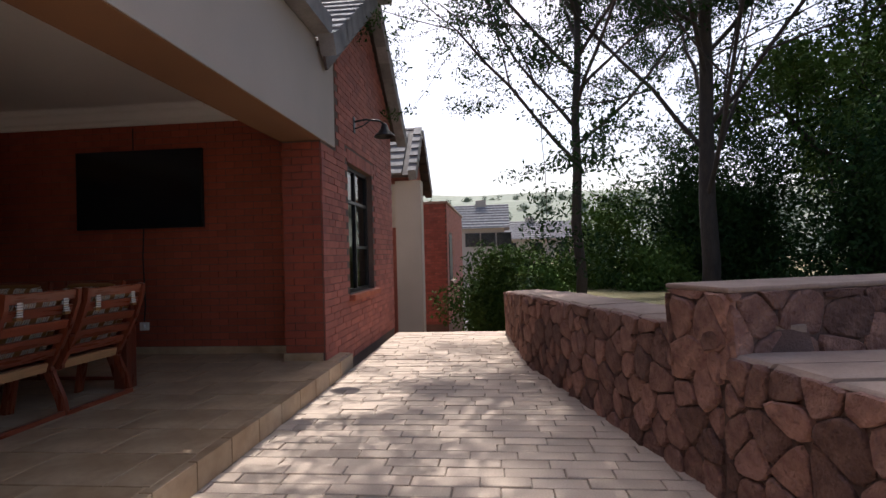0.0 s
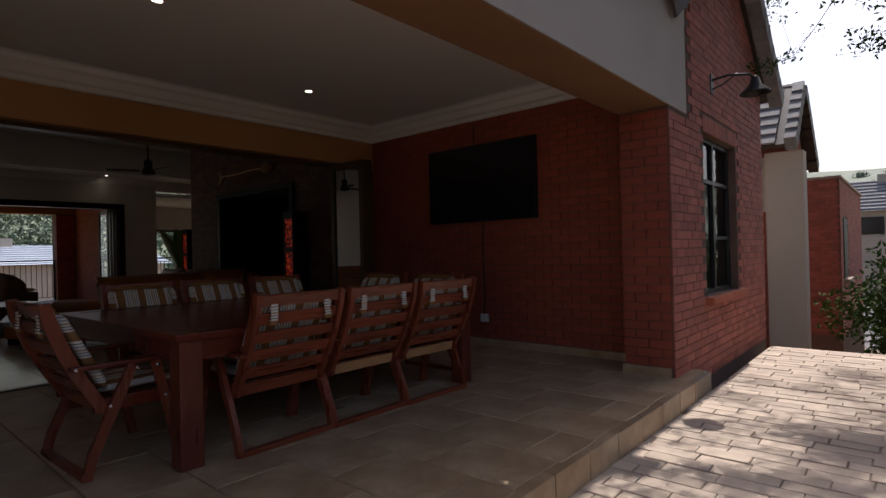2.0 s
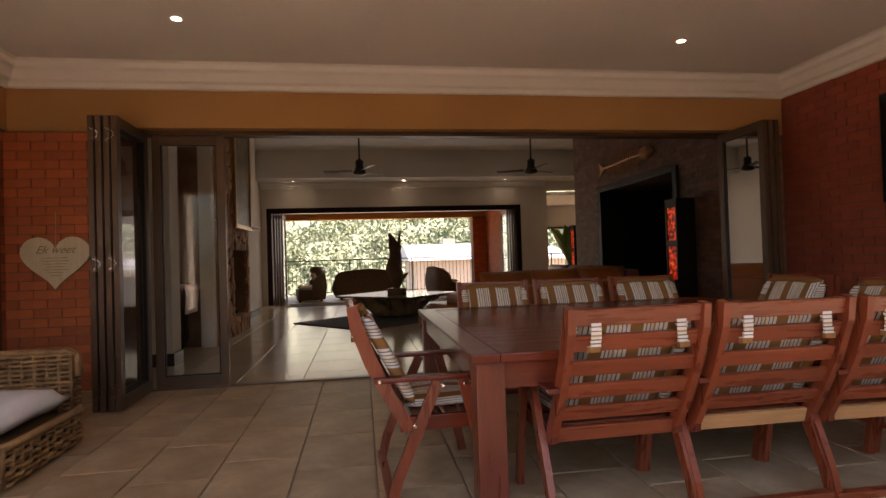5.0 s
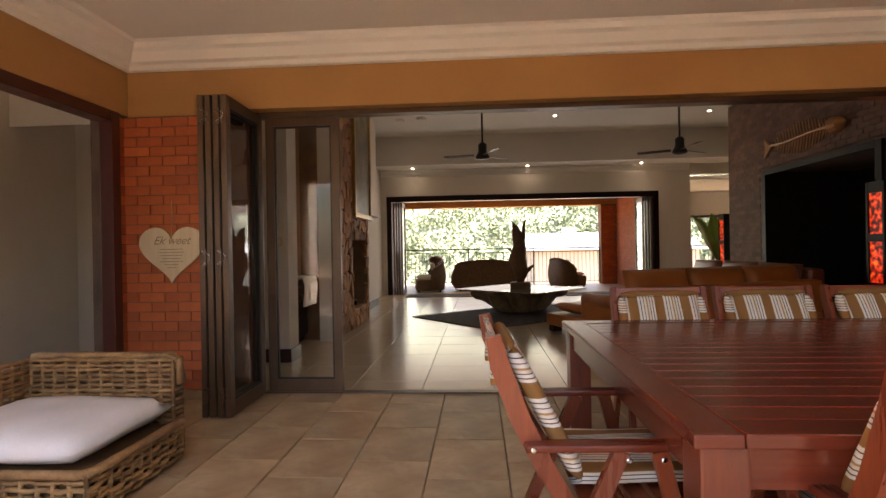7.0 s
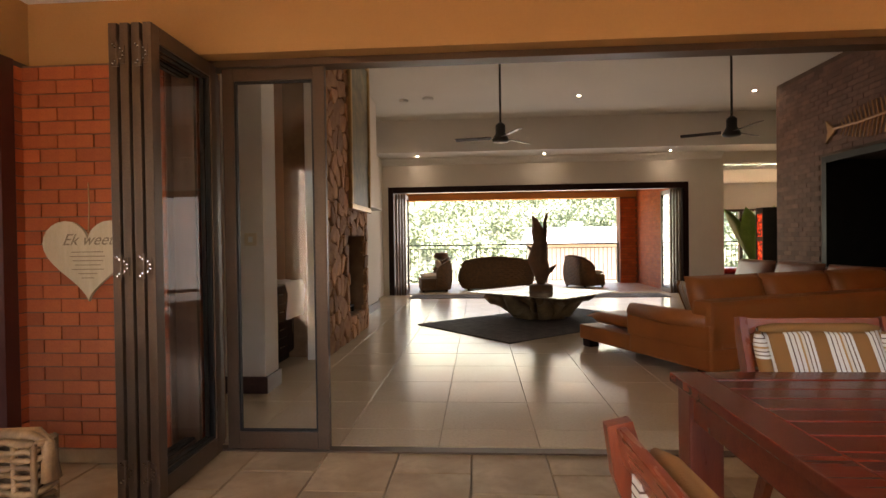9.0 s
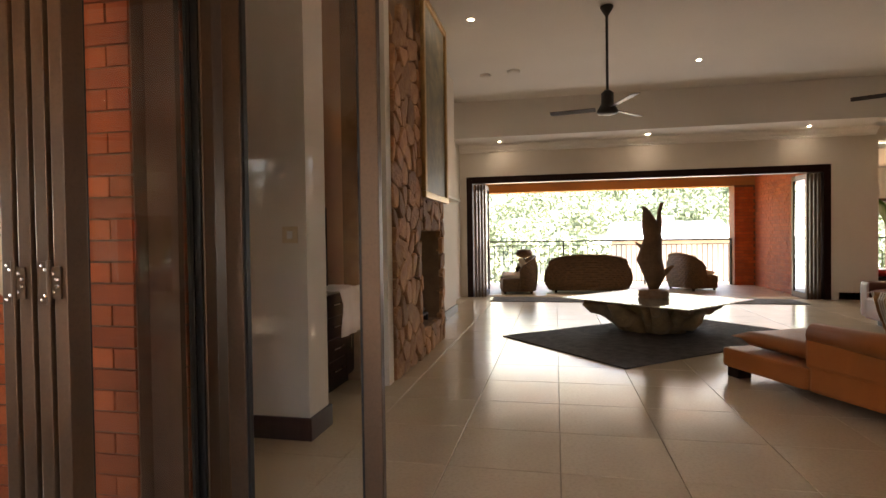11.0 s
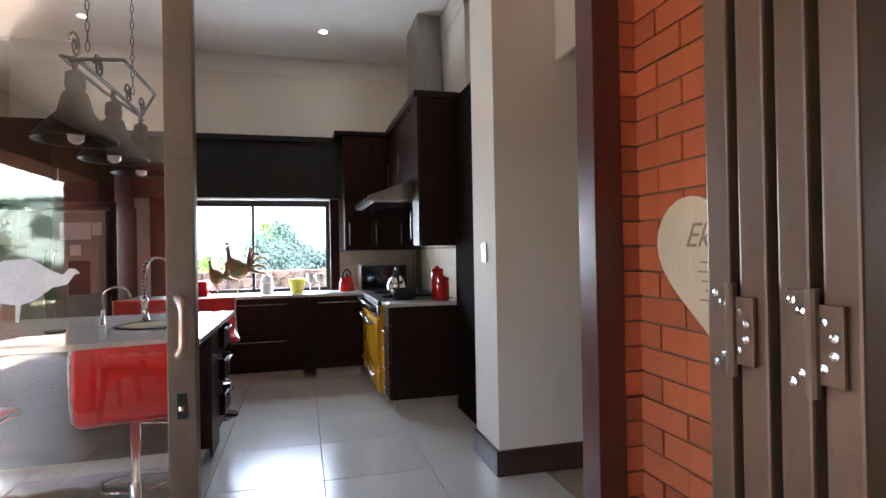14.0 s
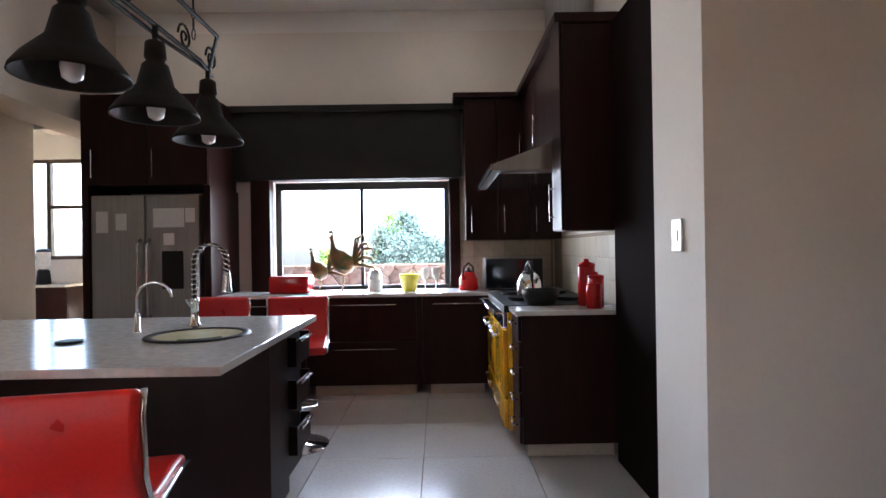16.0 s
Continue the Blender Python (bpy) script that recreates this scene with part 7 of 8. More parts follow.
for k, (x, y, rx, ry, rz, leaf, n) in enumerate(((0.15, 14.0, 1.45, 1.1, 2.55, "leaf_mid", 22000), (2.3, 13.4, 1.5, 1.2, 3.9, "leaf_mid", 22000), (4.7, 13.0, 1.8, 1.4, 3.9, "leaf_dark", 30000), (6.6, 9.8, 2.0, 1.8, 3.9, "leaf_dark", 16000),
                                             (8.2, 7.4, 2.0, 2.0, 4.6, "leaf_dark", 15000), (8.6, 11.5, 2.6, 2.0, 5.2, "leaf_mid", 15000), (9.0, 3.4, 2.2, 2.4, 4.2, "leaf_dark", 14000), (3.2, 11.9, 0.9, 0.8, 1.3, "leaf_mid", 5000), (0.75, 10.7, 0.5, 0.5, 0.75, "leaf_mid", 4000), (9.5, -1.5, 2.2, 2.6, 3.8, "leaf_dark", 12000))):
    bush(x, y, -0.9 if k == 0 else (-1.2 if k < 2 else 0.2), rx, ry, rz, 30 + k, "dense green bush behind the garden wall" if leaf == "leaf_mid" else "dense dark green bush in shade", leaf, int(n * 1.7), 0.052)
lawn = bmesh.new()
LAWN = [(0.45, 9.7), (0.62, 7.05), (1.42, 3.95), (2.3, 4.3), (40, 4.3), (40, 40), (0.45, 40)]
lo_, hi_ = [lawn.verts.new((x, y, -0.6)) for x, y in LAWN], [lawn.verts.new((x, y, 0.30 if y > 9 and x < 1 else 0.46)) for x, y in LAWN]
lawn.faces.new(hi_[::-1])
for k in range(len(LAWN)):
    lawn.faces.new((lo_[k], hi_[k], hi_[(k + 1) % len(LAWN)], lo_[(k + 1) % len(LAWN)]))
setting("garden_bed", lawn, "grass", "dry grass bank behind the stone wall", "ground")
setting("terrace_slope", boxes((-1.8, 0.5, 9.76, 12.5, -1.4, -0.9)), "earth", "shaded earth below the paving edge", "ground")


# ---- the stone wall ----
W_PTS = [(0.05, 9.75), (0.27, 7.0), (1.09, 3.62), (1.10, 3.58), (1.75, 1.2), (3.3, -4.5)]
W_TOPS = [0.50, 0.66, 0.72, 0.60, 0.60, 0.60]


def wall_body():
    bm = bmesh.new()
    rings = []
    for (x, y), z in zip(W_PTS, W_TOPS):
        rings.append([bm.verts.new(p) for p in ((x + 0.035, y, -0.6), (x + 0.06, y, z - 0.03), (x + 0.50, y + 0.05, z - 0.02), (x + 0.52, y + 0.05, -0.6))])
    for a, b in zip(rings, rings[1:]):
        for k in range(4):
            bm.faces.new((a[k], a[(k + 1) % 4], b[(k + 1) % 4], b[k]))
    bm.faces.new(rings[0])
    bm.faces.new(rings[-1][::-1])
    return bm


stone_wall = setting("stone_wall", wall_body(), "mortar_stone", "low garden wall of rough reddish fieldstone", "wall")
srng = random.Random(5)


def clipped(poly, px, py, nx, ny):
    """The part of a polygon that lies behind a line through (px, py) with the normal (nx, ny)."""
    out = []
    for (ax, ay), (bx, by) in zip(poly, poly[1:] + poly[:1]):
        da, db = (ax - px) * nx + (ay - py) * ny, (bx - px) * nx + (by - py) * ny
        if da <= 0:
            out.append((ax, ay))
        if (da < 0 < db) or (db < 0 < da):
            f = da / (da - db)
            out.append((ax + (bx - ax) * f, ay + (by - ay) * f))
    return out


def stone_face(parent, p0, p1, z_of, z0, proud, size, material, limit=300):
    """Fit rough many-sided stones over an upright face from p0 to p1; z_of gives its top at a share of the way. The face looks to the left of the way."""
    a, b = Vector((*p0, 0)), Vector((*p1, 0))
    d, length = (b - a).normalized(), (b - a).length
    turn = Matrix.Rotation(math.atan2(d.y, d.x) - math.pi / 2, 4, "Z")
    top = max(z_of(0), z_of(1))
    seeds, z, row = [], z0 + size * 0.3, 0
    while z < top + size * 0.5:
        u = -size * (0.5 if row % 2 else 0.0)
        while u < length + size:
            seeds.append((u + srng.uniform(-0.42, 0.42) * size, z + srng.uniform(-0.36, 0.36) * size))
            u += size * srng.uniform(0.7, 1.5)
        z += size * 0.82
        row += 1
    made = 0
    for i, (u, v) in enumerate(seeds):
        zt = [z_of(0), z_of(1)]
        poly = [(0.0, z0), (length, z0), (length, zt[1]), (0.0, zt[0])]
        for j, (s, w) in enumerate(seeds):
            if j == i or abs(s - u) > 3.2 * size or abs(w - v) > 3.2 * size:
                continue
            nx, ny = s - u, w - v
            dist = math.hypot(nx, ny) or 1e-6
            nx, ny = nx / dist, ny / dist
            poly = clipped(poly, u + nx * (dist / 2 - 0.004), v + ny * (dist / 2 - 0.004), nx, ny)
            if len(poly) < 3:
                break
        if len(poly) < 3 or made >= limit:
            continue
        cu, cv = sum(p[0] for p in poly) / len(poly), sum(p[1] for p in poly) / len(poly)
        area = sum(p[0] * q[1] - q[0] * p[1] for p, q in zip(poly, poly[1:] + poly[:1])) / 2
        if abs(area) < size * size * 0.03:
            continue
        deep = proud * srng.uniform(0.6, 1.15)
        ring = []
        for p, q in zip(poly, poly[1:] + poly[:1]):
            e = math.hypot(q[0] - p[0], q[1] - p[1])
            for f in ((0.18, 0.82) if e > 0.06 else (0.5,)):
                ring.append((p[0] + (q[0] - p[0]) * f + srng.uniform(-0.005, 0.005) - cu, p[1] + (q[1] - p[1]) * f + srng.uniform(-0.005, 0.005) - cv))
        bm = bmesh.new()
        tip, tilt_u, tilt_v = deep, srng.uniform(-0.10, 0.10), srng.uniform(-0.10, 0.10)
        loops = [[bm.verts.new((-depth + (tilt_u * y + tilt_v * w) * (k > 0), y * shrink, w * shrink)) for y, w in ring] for k, (depth, shrink) in enumerate(((-0.03, 1.0), (deep * 0.66, 0.99), (deep * 0.93, 0.90)))]
        for lo, hi in zip(loops, loops[1:]):
            for k in range(len(ring)):
                bm.faces.new((lo[k], lo[(k + 1) % len(ring)], hi[(k + 1) % len(ring)], hi[k]))
        mid = bm.verts.new((-deep * srng.uniform(0.96, 1.12), srng.uniform(-0.02, 0.02), srng.uniform(-0.02, 0.02)))
        for k in range(len(ring)):
            bm.faces.new((loops[2][k], loops[2][(k + 1) % len(ring)], mid))
        o = part("stone", bm, material, parent)
        c = a + d * cu
        o.matrix_local = Matrix.Translation((c.x, c.y, cv)) @ turn
        made += 1
    return made


for k, limit in ((0, 75), (1, 130), (3, 140), (4, 0)):
    p, q, za, zb = W_PTS[k], W_PTS[k + 1], W_TOPS[k], W_TOPS[k + 1]
    stone_face(stone_wall, (q[0] + 0.06, q[1]), (p[0] + 0.06, p[1]), lambda s, a=za, b=zb: b + (a - b) * s - 0.025, PAVE - 0.04, 0.045, 0.20, "stone", limit)
# added slabs along the wall top, with its sunlight put into their colour
coping = bmesh.new()
for (x0, y0), (x1, y1), za, zb in zip(W_PTS[:-1], W_PTS[1:], W_TOPS, W_TOPS[1:]):
    if y0 - y1 < 0.1:
        continue
    n = 8
    deep = 0.95 if y0 < 3.6 else 0.5
    for k in range(n):
        t0, t1 = k / n, (k + 1) / n - 0.012
        xa, ya, xb, yb = x0 + (x1 - x0) * t0, y0 + (y1 - y0) * t0, x0 + (x1 - x0) * t1, y0 + (y1 - y0) * t1
        z, e = za + (zb - za) * t0 - 0.03, srng.uniform(-0.008, 0.012)
        vs = [coping.verts.new(p) for p in ((xa + 0.05, ya, z), (xb + 0.05, yb, z), (xb + deep, yb, z), (xa + deep, ya, z), (xa + 0.075, ya, z + 0.022 + e), (xb + 0.075 + e, yb, z + 0.022), (xb + deep, yb, z + 0.04), (xa + deep, ya, z + 0.04 + e))]
        for f in ((0, 1, 2, 3), (4, 7, 6, 5), (0, 4, 5, 1), (1, 5, 6, 2), (2, 6, 7, 3), (3, 7, 4, 0)):
            coping.faces.new([vs[i] for i in f])
part("coping", coping, "stone_cap", stone_wall, "flat top slabs added, the sunlit paleness put into their colour")
block = thing("stone_pier", pose(1.13, 3.52, 0, 0, 0, 20), "raised garden wall of rough reddish fieldstone with a flat weathered top", "garden wall")
part("core", boxes((0.05, 3.6, 0.03, 0.50, 0.45, 0.90)), "mortar_stone", block)
part("cap", box(bmesh.new(), 0.03, 3.6, 0.02, 0.52, 0.90, 0.93, bevel=0.012), "stone_cap", block, "flat weathered stone top")
stone_face(block, (3.6, 0.03), (0.03, 0.03), lambda s: 0.90, 0.50, 0.035, 0.24, "stone", 40)
stone_face(block, (0.05, 0.03), (0.05, 0.50), lambda s: 0.90, 0.45, 0.035, 0.22, "stone", 16)
low = setting("garden_wall_low", boxes((-7.5, -2.2, -9.35, -9.05, -0.5, 1.05)), "mortar", "low fieldstone wall behind the kitchen window", "wall")
stone_face(low, (-7.5, -9.05), (-2.2, -9.05), lambda s: 1.05, 0.45, 0.045, 0.20, "stone_pale", 110)


# ---- the gable roof and the house beyond ----
def tiled_slope(parent, origin, along, up, wide, rise, name="roof_tile", course=0.30, step=0.33, limit=300):
    """Courses of thick interlocking tiles from the eave up."""
    a, u = Vector(along).normalized(), Vector(up).normalized()
    n = a.cross(u).normalized()
    bm = bmesh.new()
    rows, cols = int(rise / course), int(wide / step)
    m = Matrix((( a.x, u.x, n.x, 0), (a.y, u.y, n.y, 0), (a.z, u.z, n.z, 0), (0, 0, 0, 1)))
    box(bm, 0.004, step - 0.004, -0.05, course, 0.0, 0.035)
    tile = bpy.data.meshes.new("tile")
    bmesh.ops.rotate(bm, verts=bm.verts, cent=(0, 0, 0), matrix=Matrix.Rotation(-0.10, 3, "X"))
    bm.to_mesh(tile)
    bm.free()
    tile.materials.append(M["roof_tile"])
    k = 0
    for r in range(rows):
        for c in range(cols):
            if k < limit:
                o = new("tile", tile)
                o.parent = parent
                o.matrix_local = Matrix.Translation(Vector(origin) + a * (c * step) + u * (r * course) + n * 0.045) @ m
                k += 1


gr = thing("gable_roof", pose(0, 0, 0), "dark tiled gable roof with heavy verge tiles", "roof")
gr["kind"] = "structure"
RX0, RX1 = -5.2, HOUSE_X + 0.16
for side, (ey, ez) in ((-1, (6.35, 3.42)), (1, (10.85, 3.30))):
    u = Vector((0, APEX_Y - ey, APEX_Z + 0.15 - ez))
    L = u.length
    bm = bmesh.new()
    n = Vector((0, -u.z * (1 if side < 0 else -1), abs(u.y))).normalized()
    ps = [Vector((RX0, ey, ez)), Vector((RX1, ey, ez)), Vector((RX1, ey, ez)) + u, Vector((RX0, ey, ez)) + u]
    lo = [bm.verts.new(p) for p in ps]
    hi = [bm.verts.new(p + n * 0.06) for p in ps]
    for f in ((lo[3], lo[2], lo[1], lo[0]), (hi[0], hi[1], hi[2], hi[3])):
        bm.faces.new(f)
    for k in range(4):
        bm.faces.new((lo[k], lo[(k + 1) % 4], hi[(k + 1) % 4], hi[k]))
    part("slope", bm, "roof_edge", gr, "dark roof underside")
    if side < 0:
        tiled_slope(gr, (RX0, ey, ez), (1, 0, 0), u, RX1 - RX0, L, course=0.30)
    vt = bmesh.new()
    for k in range(int(L / 0.30)):
        q = Vector((RX1, ey, ez)) + u.normalized() * (k * 0.30)
        m = Matrix.Translation(q) @ Matrix.Rotation(math.atan2(u.z, u.y), 4, "X")
        box(vt, -0.10, 0.07, -0.03, 0.31, -0.10, 0.13, m=m @ Matrix.Rotation(-0.10, 4, "X"))
    tagged(part("verge_tiles", vt, "roof_tile", gr), label="heavy overlapping verge tiles", kind="stuff")
    part("bargeboard", boxes((0, 0.03, 0, L, -0.26, -0.02)), "roof_edge", gr).matrix_local = Matrix.Translation((RX1 - 0.10, ey, ez)) @ Matrix.Rotation(math.atan2(u.z, u.y), 4, "X")

for k in range(9):
    x = RX1 + 0.26 - k * 0.42
    ridge = bmesh.new()
    tube(ridge, [(x - 0.44, APEX_Y, APEX_Z + 0.15), (x - 0.40, APEX_Y, APEX_Z + 0.16), (x, APEX_Y, APEX_Z + 0.175)], [0.11, 0.12, 0.14], 10)
    part("ridge_tile", ridge, "roof_tile", gr, smooth=True)

wl = thing("wall_lamp", pose(HOUSE_X, 7.85, 2.92), "dark swan-neck bell lamp on the brick gable", "lamp")
part("back_plate", boxes((0, 0.02, -0.05, 0.05, -0.11, 0.11), bevel=0.005), "rail_black", wl)
part("arm", tube(bmesh.new(), [(0.01, 0, 0.04), (0.16, 0.06, 0.08), (0.34, 0.14, 0.07), (0.40, 0.16, 0.02)], 0.014, 8), "rail_black", wl, smooth=True)
part("brace", tube(bmesh.new(), [(0.01, 0, -0.06), (0.12, 0.05, -0.01), (0.22, 0.09, 0.075)], 0.009, 8), "rail_black", wl, smooth=True)
part("shade", lathe(bmesh.new(), [(0.02, 0.04), (0.04, 0.02), (0.06, -0.05), (0.14, -0.13), (0.15, -0.15), (0.13, -0.13), (0.04, -0.05)], 20, (0.40, 0.16, 0), cap=False), "rail_black", wl, smooth=True)

wh = thing("window_house", pose(0, 0, 0), "tall dark framed window in the brick gable", "window")
wh["kind"] = "structure"
xw = HOUSE_X - 0.13
part("window_frame", boxes((xw, xw + 0.05, WIN_Y0, WIN_Y0 + 0.05, WIN_Z0, WIN_Z1), (xw, xw + 0.05, WIN_Y1 - 0.05, WIN_Y1, WIN_Z0, WIN_Z1), (xw, xw + 0.05, WIN_Y0 + 0.05, WIN_Y1 - 0.05, WIN_Z0, WIN_Z0 + 0.05), (xw, xw + 0.05, WIN_Y0 + 0.05, WIN_Y1 - 0.05, WIN_Z1 - 0.05, WIN_Z1),
                        (xw, xw + 0.05, 8.15, 8.20, WIN_Z0 + 0.05, WIN_Z1 - 0.05), (xw + 0.002, xw + 0.048, WIN_Y0 + 0.05, WIN_Y1 - 0.05, 1.86, 1.90), (xw + 0.002, xw + 0.048, 8.2, WIN_Y1 - 0.05, 1.24, 1.28)), "rail_black", wh)
for a, b in ((WIN_Y0 + 0.05, 8.15), (8.20, WIN_Y1 - 0.05)):
    for c, d in ((WIN_Z0 + 0.05, 1.86), (1.90, WIN_Z1 - 0.05)):
        g = bmesh.new()
        g.faces.new([g.verts.new(v) for v in ((xw + 0.02, a, c), (xw + 0.02, b, c), (xw + 0.02, b, d), (xw + 0.02, a, d))])
        part("pane", g, "glass", wh)
part("sill", boxes((HOUSE_X - 0.1, HOUSE_X + 0.09, WIN_Y0 - 0.06, WIN_Y1 + 0.08, WIN_Z0 - 0.075, WIN_Z0 - 0.002), bevel=0.006), "brick_red", wh, "sloping brick sill")

setting("annex_pier", boxes((-2.20, -1.64, 12.25, 12.62, -3, 2.74), (-3.4, -2.20, 12.45, 12.75, 1.75, 2.70), (-3.4, -2.75, 12.45, 12.75, -3, 1.75)), "plaster_beige", "beige plastered pier of the next wing", "wall")
setting("annex_gable", outline(bmesh.new(), [(12.63, -3.0), (14.5, -3.0), (14.5, 2.7), (13.24, 3.95), (12.63, 3.3)], 3.0, Matrix(((0, -1, 0, -1.90), (1, 0, 0, 0), (0, 0, 1, 0), (0, 0, 0, 1)))), "brick_house", "brick gable end of the next wing", "wall")
annex = setting("annex_wall", boxes((-4.0, -1.55, 17.0, 24, -4, 2.66)), "mortar_dark", "dark red brick wall of the next wing", "wall")
setting("annex_cap", boxes((-4.05, -1.50, 16.95, 24.05, 2.66, 2.73), bevel=0.01), "stone_cap", "pale coping on the next wing", "coping")
aw = thing("window_annex", pose(-1.55, 18.2, 0), "dark window with a pale sill in the next wing", "window")
aw["kind"] = "structure"
part("window_frame", boxes((-0.01, 0.02, -0.5, 0.5, 0.30, 1.75)), "rail_black", aw)
part("sill", boxes((-0.01, 0.12, -0.6, 0.6, 0.20, 0.29), bevel=0.01), "stone_cap", aw)
ar = thing("annex_roof", pose(0, 0, 0), "grey tiled gable roof of the next wing", "roof")
ar["kind"] = "structure"
AX1 = -1.76
for side, (ey, ez) in ((-1, (12.0, 2.84)), (1, (14.77, 2.72))):
    u = Vector((0, 13.24 - ey, 4.12 - ez))
    L = u.length
    tilt = Matrix.Rotation(math.atan2(u.z, u.y), 4, "X")
    part("slope", boxes((-3.2, 0, 0, L, -0.08, -0.01) if side < 0 else (-3.2, 0, 0, L, 0.01, 0.08)), "roof_edge", ar).matrix_local = Matrix.Translation((AX1, ey, ez)) @ tilt
    if side < 0:
        tiled_slope(ar, (AX1 - 3.2, ey, ez), (1, 0, 0), u, 3.2, L, course=0.26)
    for k in range(int(L / 0.27)):
        q = Vector((AX1, ey, ez)) + u.normalized() * (k * 0.27)
        part("verge_tile", box(bmesh.new(), -0.10, 0.07, -0.03, 0.29, -0.12, 0.12, m=Matrix.Translation(q) @ tilt @ Matrix.Rotation(-0.10 * -side, 4, "X")), "roof_tile" if side < 0 else "roof_edge", ar)
lr = thing("lower_roof", pose(0, 0, 0), "grey tiled roof of a house lower down", "roof")
part("slope", boxes((-2.6, 0.6, 24.5, 31, -3.6, -3.4)), "roof_edge", lr)
tiled_slope(lr, (-2.6, 24.5, -3.4), (1, 0, 0), (0, 2, 1.0), 2.9, 5.0, course=0.42)


def far_house(x, y, z, wide, deep, wall_h, roof_h, turn, label, roof="roof_tile"):
    h = thing("far_house", pose(x, y, z, 0, 0, turn), label, "house")
    part("wall", boxes((-wide / 2, wide / 2, -deep / 2, deep / 2, -6, wall_h)), "plaster_beige", h)
    rf = part("roof", outline(bmesh.new(), [(-deep / 2 - 0.6, wall_h), (deep / 2 + 0.6, wall_h), (0, wall_h + roof_h)], wide + 1.2, Matrix(((0, -1, 0, wide / 2 + 0.6), (1, 0, 0, 0), (0, 0, 1, 0), (0, 0, 0, 1)))), roof, h, "grey pitched roof")
    n = 9
    cb = bmesh.new()
    for s in (-1, 1):
        for k in range(n):
            f = (k + 0.5) / n
            box(cb, -wide / 2 - 0.6, wide / 2 + 0.6, s * (deep / 2 + 0.6) * (1 - f) - 0.05, s * (deep / 2 + 0.6) * (1 - f) + 0.05, wall_h + roof_h * f - 0.02, wall_h + roof_h * f + 0.06)
    tagged(part("tile_course", cb, roof, h), kind="stuff")
    for k in range(3):
        w = part("window", boxes((-wide / 2 + 1 + k * wide / 3, -wide / 2 + 2.4 + k * wide / 3, -deep / 2 - 0.06, -deep / 2 + 0.02, wall_h - 1.9, wall_h - 0.6)), "screen", h)
        part("frame", boxes((-wide / 2 + 0.9 + k * wide / 3, -wide / 2 + 2.5 + k * wide / 3, -deep / 2 - 0.05, -deep / 2 - 0.01, wall_h - 2.0, wall_h - 0.5)), "rail_black", w)
    part("chimney", boxes((-0.6, 0.6, -0.4, 0.4, wall_h + roof_h - 0.8, wall_h + roof_h + 0.5)), "plaster_beige", h)


far_house(-1.9, 64, -0.6, 5.2, 7, 4.4, 2.9, 0, "distant plastered house with a grey tiled roof")
far_house(4.5, 78, -1.6, 11, 8, 4.4, 2.6, 12, "distant plastered house with a grey tiled roof among trees")
M["roof_metal"] = speckled("roof_metal", (0.36, 0.40, 0.46), (0.46, 0.50, 0.56), 0.5, scale=0.5, grain=6, bump=0.1)
far_house(-52, 10.5, -3.2, 7.5, 8, 4.2, 1.5, -88, "neighbouring plastered house with a pale blue-grey roof", "roof_metal")
far_house(-60, 19, -3.2, 9, 8, 4.0, 1.4, -84, "farther plastered house with a pale grey roof", "roof_metal")


def hill(name, x0, x1, y0, y1, height, nx, ny, label):
    """A wooded slope whose height follows a function of x and y."""
    bm = bmesh.new()
    g = [[bm.verts.new((x0 + (x1 - x0) * i / nx, y0 + (y1 - y0) * j / ny, height(x0 + (x1 - x0) * i / nx, y0 + (y1 - y0) * j / ny))) for j in range(ny + 1)] for i in range(nx + 1)]
    for i in range(nx):
        for j in range(ny):
            bm.faces.new((g[i][j], g[i + 1][j], g[i + 1][j + 1], g[i][j + 1]))
    return setting(name, bm, "hill_hazed", label, "hill")


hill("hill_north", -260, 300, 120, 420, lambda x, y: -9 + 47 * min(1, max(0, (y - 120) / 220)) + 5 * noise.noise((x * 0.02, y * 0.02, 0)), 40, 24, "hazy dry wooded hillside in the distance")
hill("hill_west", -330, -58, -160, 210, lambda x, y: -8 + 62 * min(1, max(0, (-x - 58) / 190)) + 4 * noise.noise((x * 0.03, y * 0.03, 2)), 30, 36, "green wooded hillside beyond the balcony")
frng = np.random.default_rng(3)
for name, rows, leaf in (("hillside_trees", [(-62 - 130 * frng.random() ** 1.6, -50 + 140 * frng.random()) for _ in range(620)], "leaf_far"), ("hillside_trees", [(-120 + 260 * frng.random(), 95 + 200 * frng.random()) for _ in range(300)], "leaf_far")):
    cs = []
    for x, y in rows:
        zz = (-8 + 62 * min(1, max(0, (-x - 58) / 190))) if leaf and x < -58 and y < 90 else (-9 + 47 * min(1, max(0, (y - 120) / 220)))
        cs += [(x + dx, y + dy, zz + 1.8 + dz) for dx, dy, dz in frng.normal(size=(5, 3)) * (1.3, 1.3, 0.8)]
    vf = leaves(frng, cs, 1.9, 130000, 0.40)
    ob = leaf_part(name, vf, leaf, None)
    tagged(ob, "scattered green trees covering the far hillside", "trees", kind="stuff")


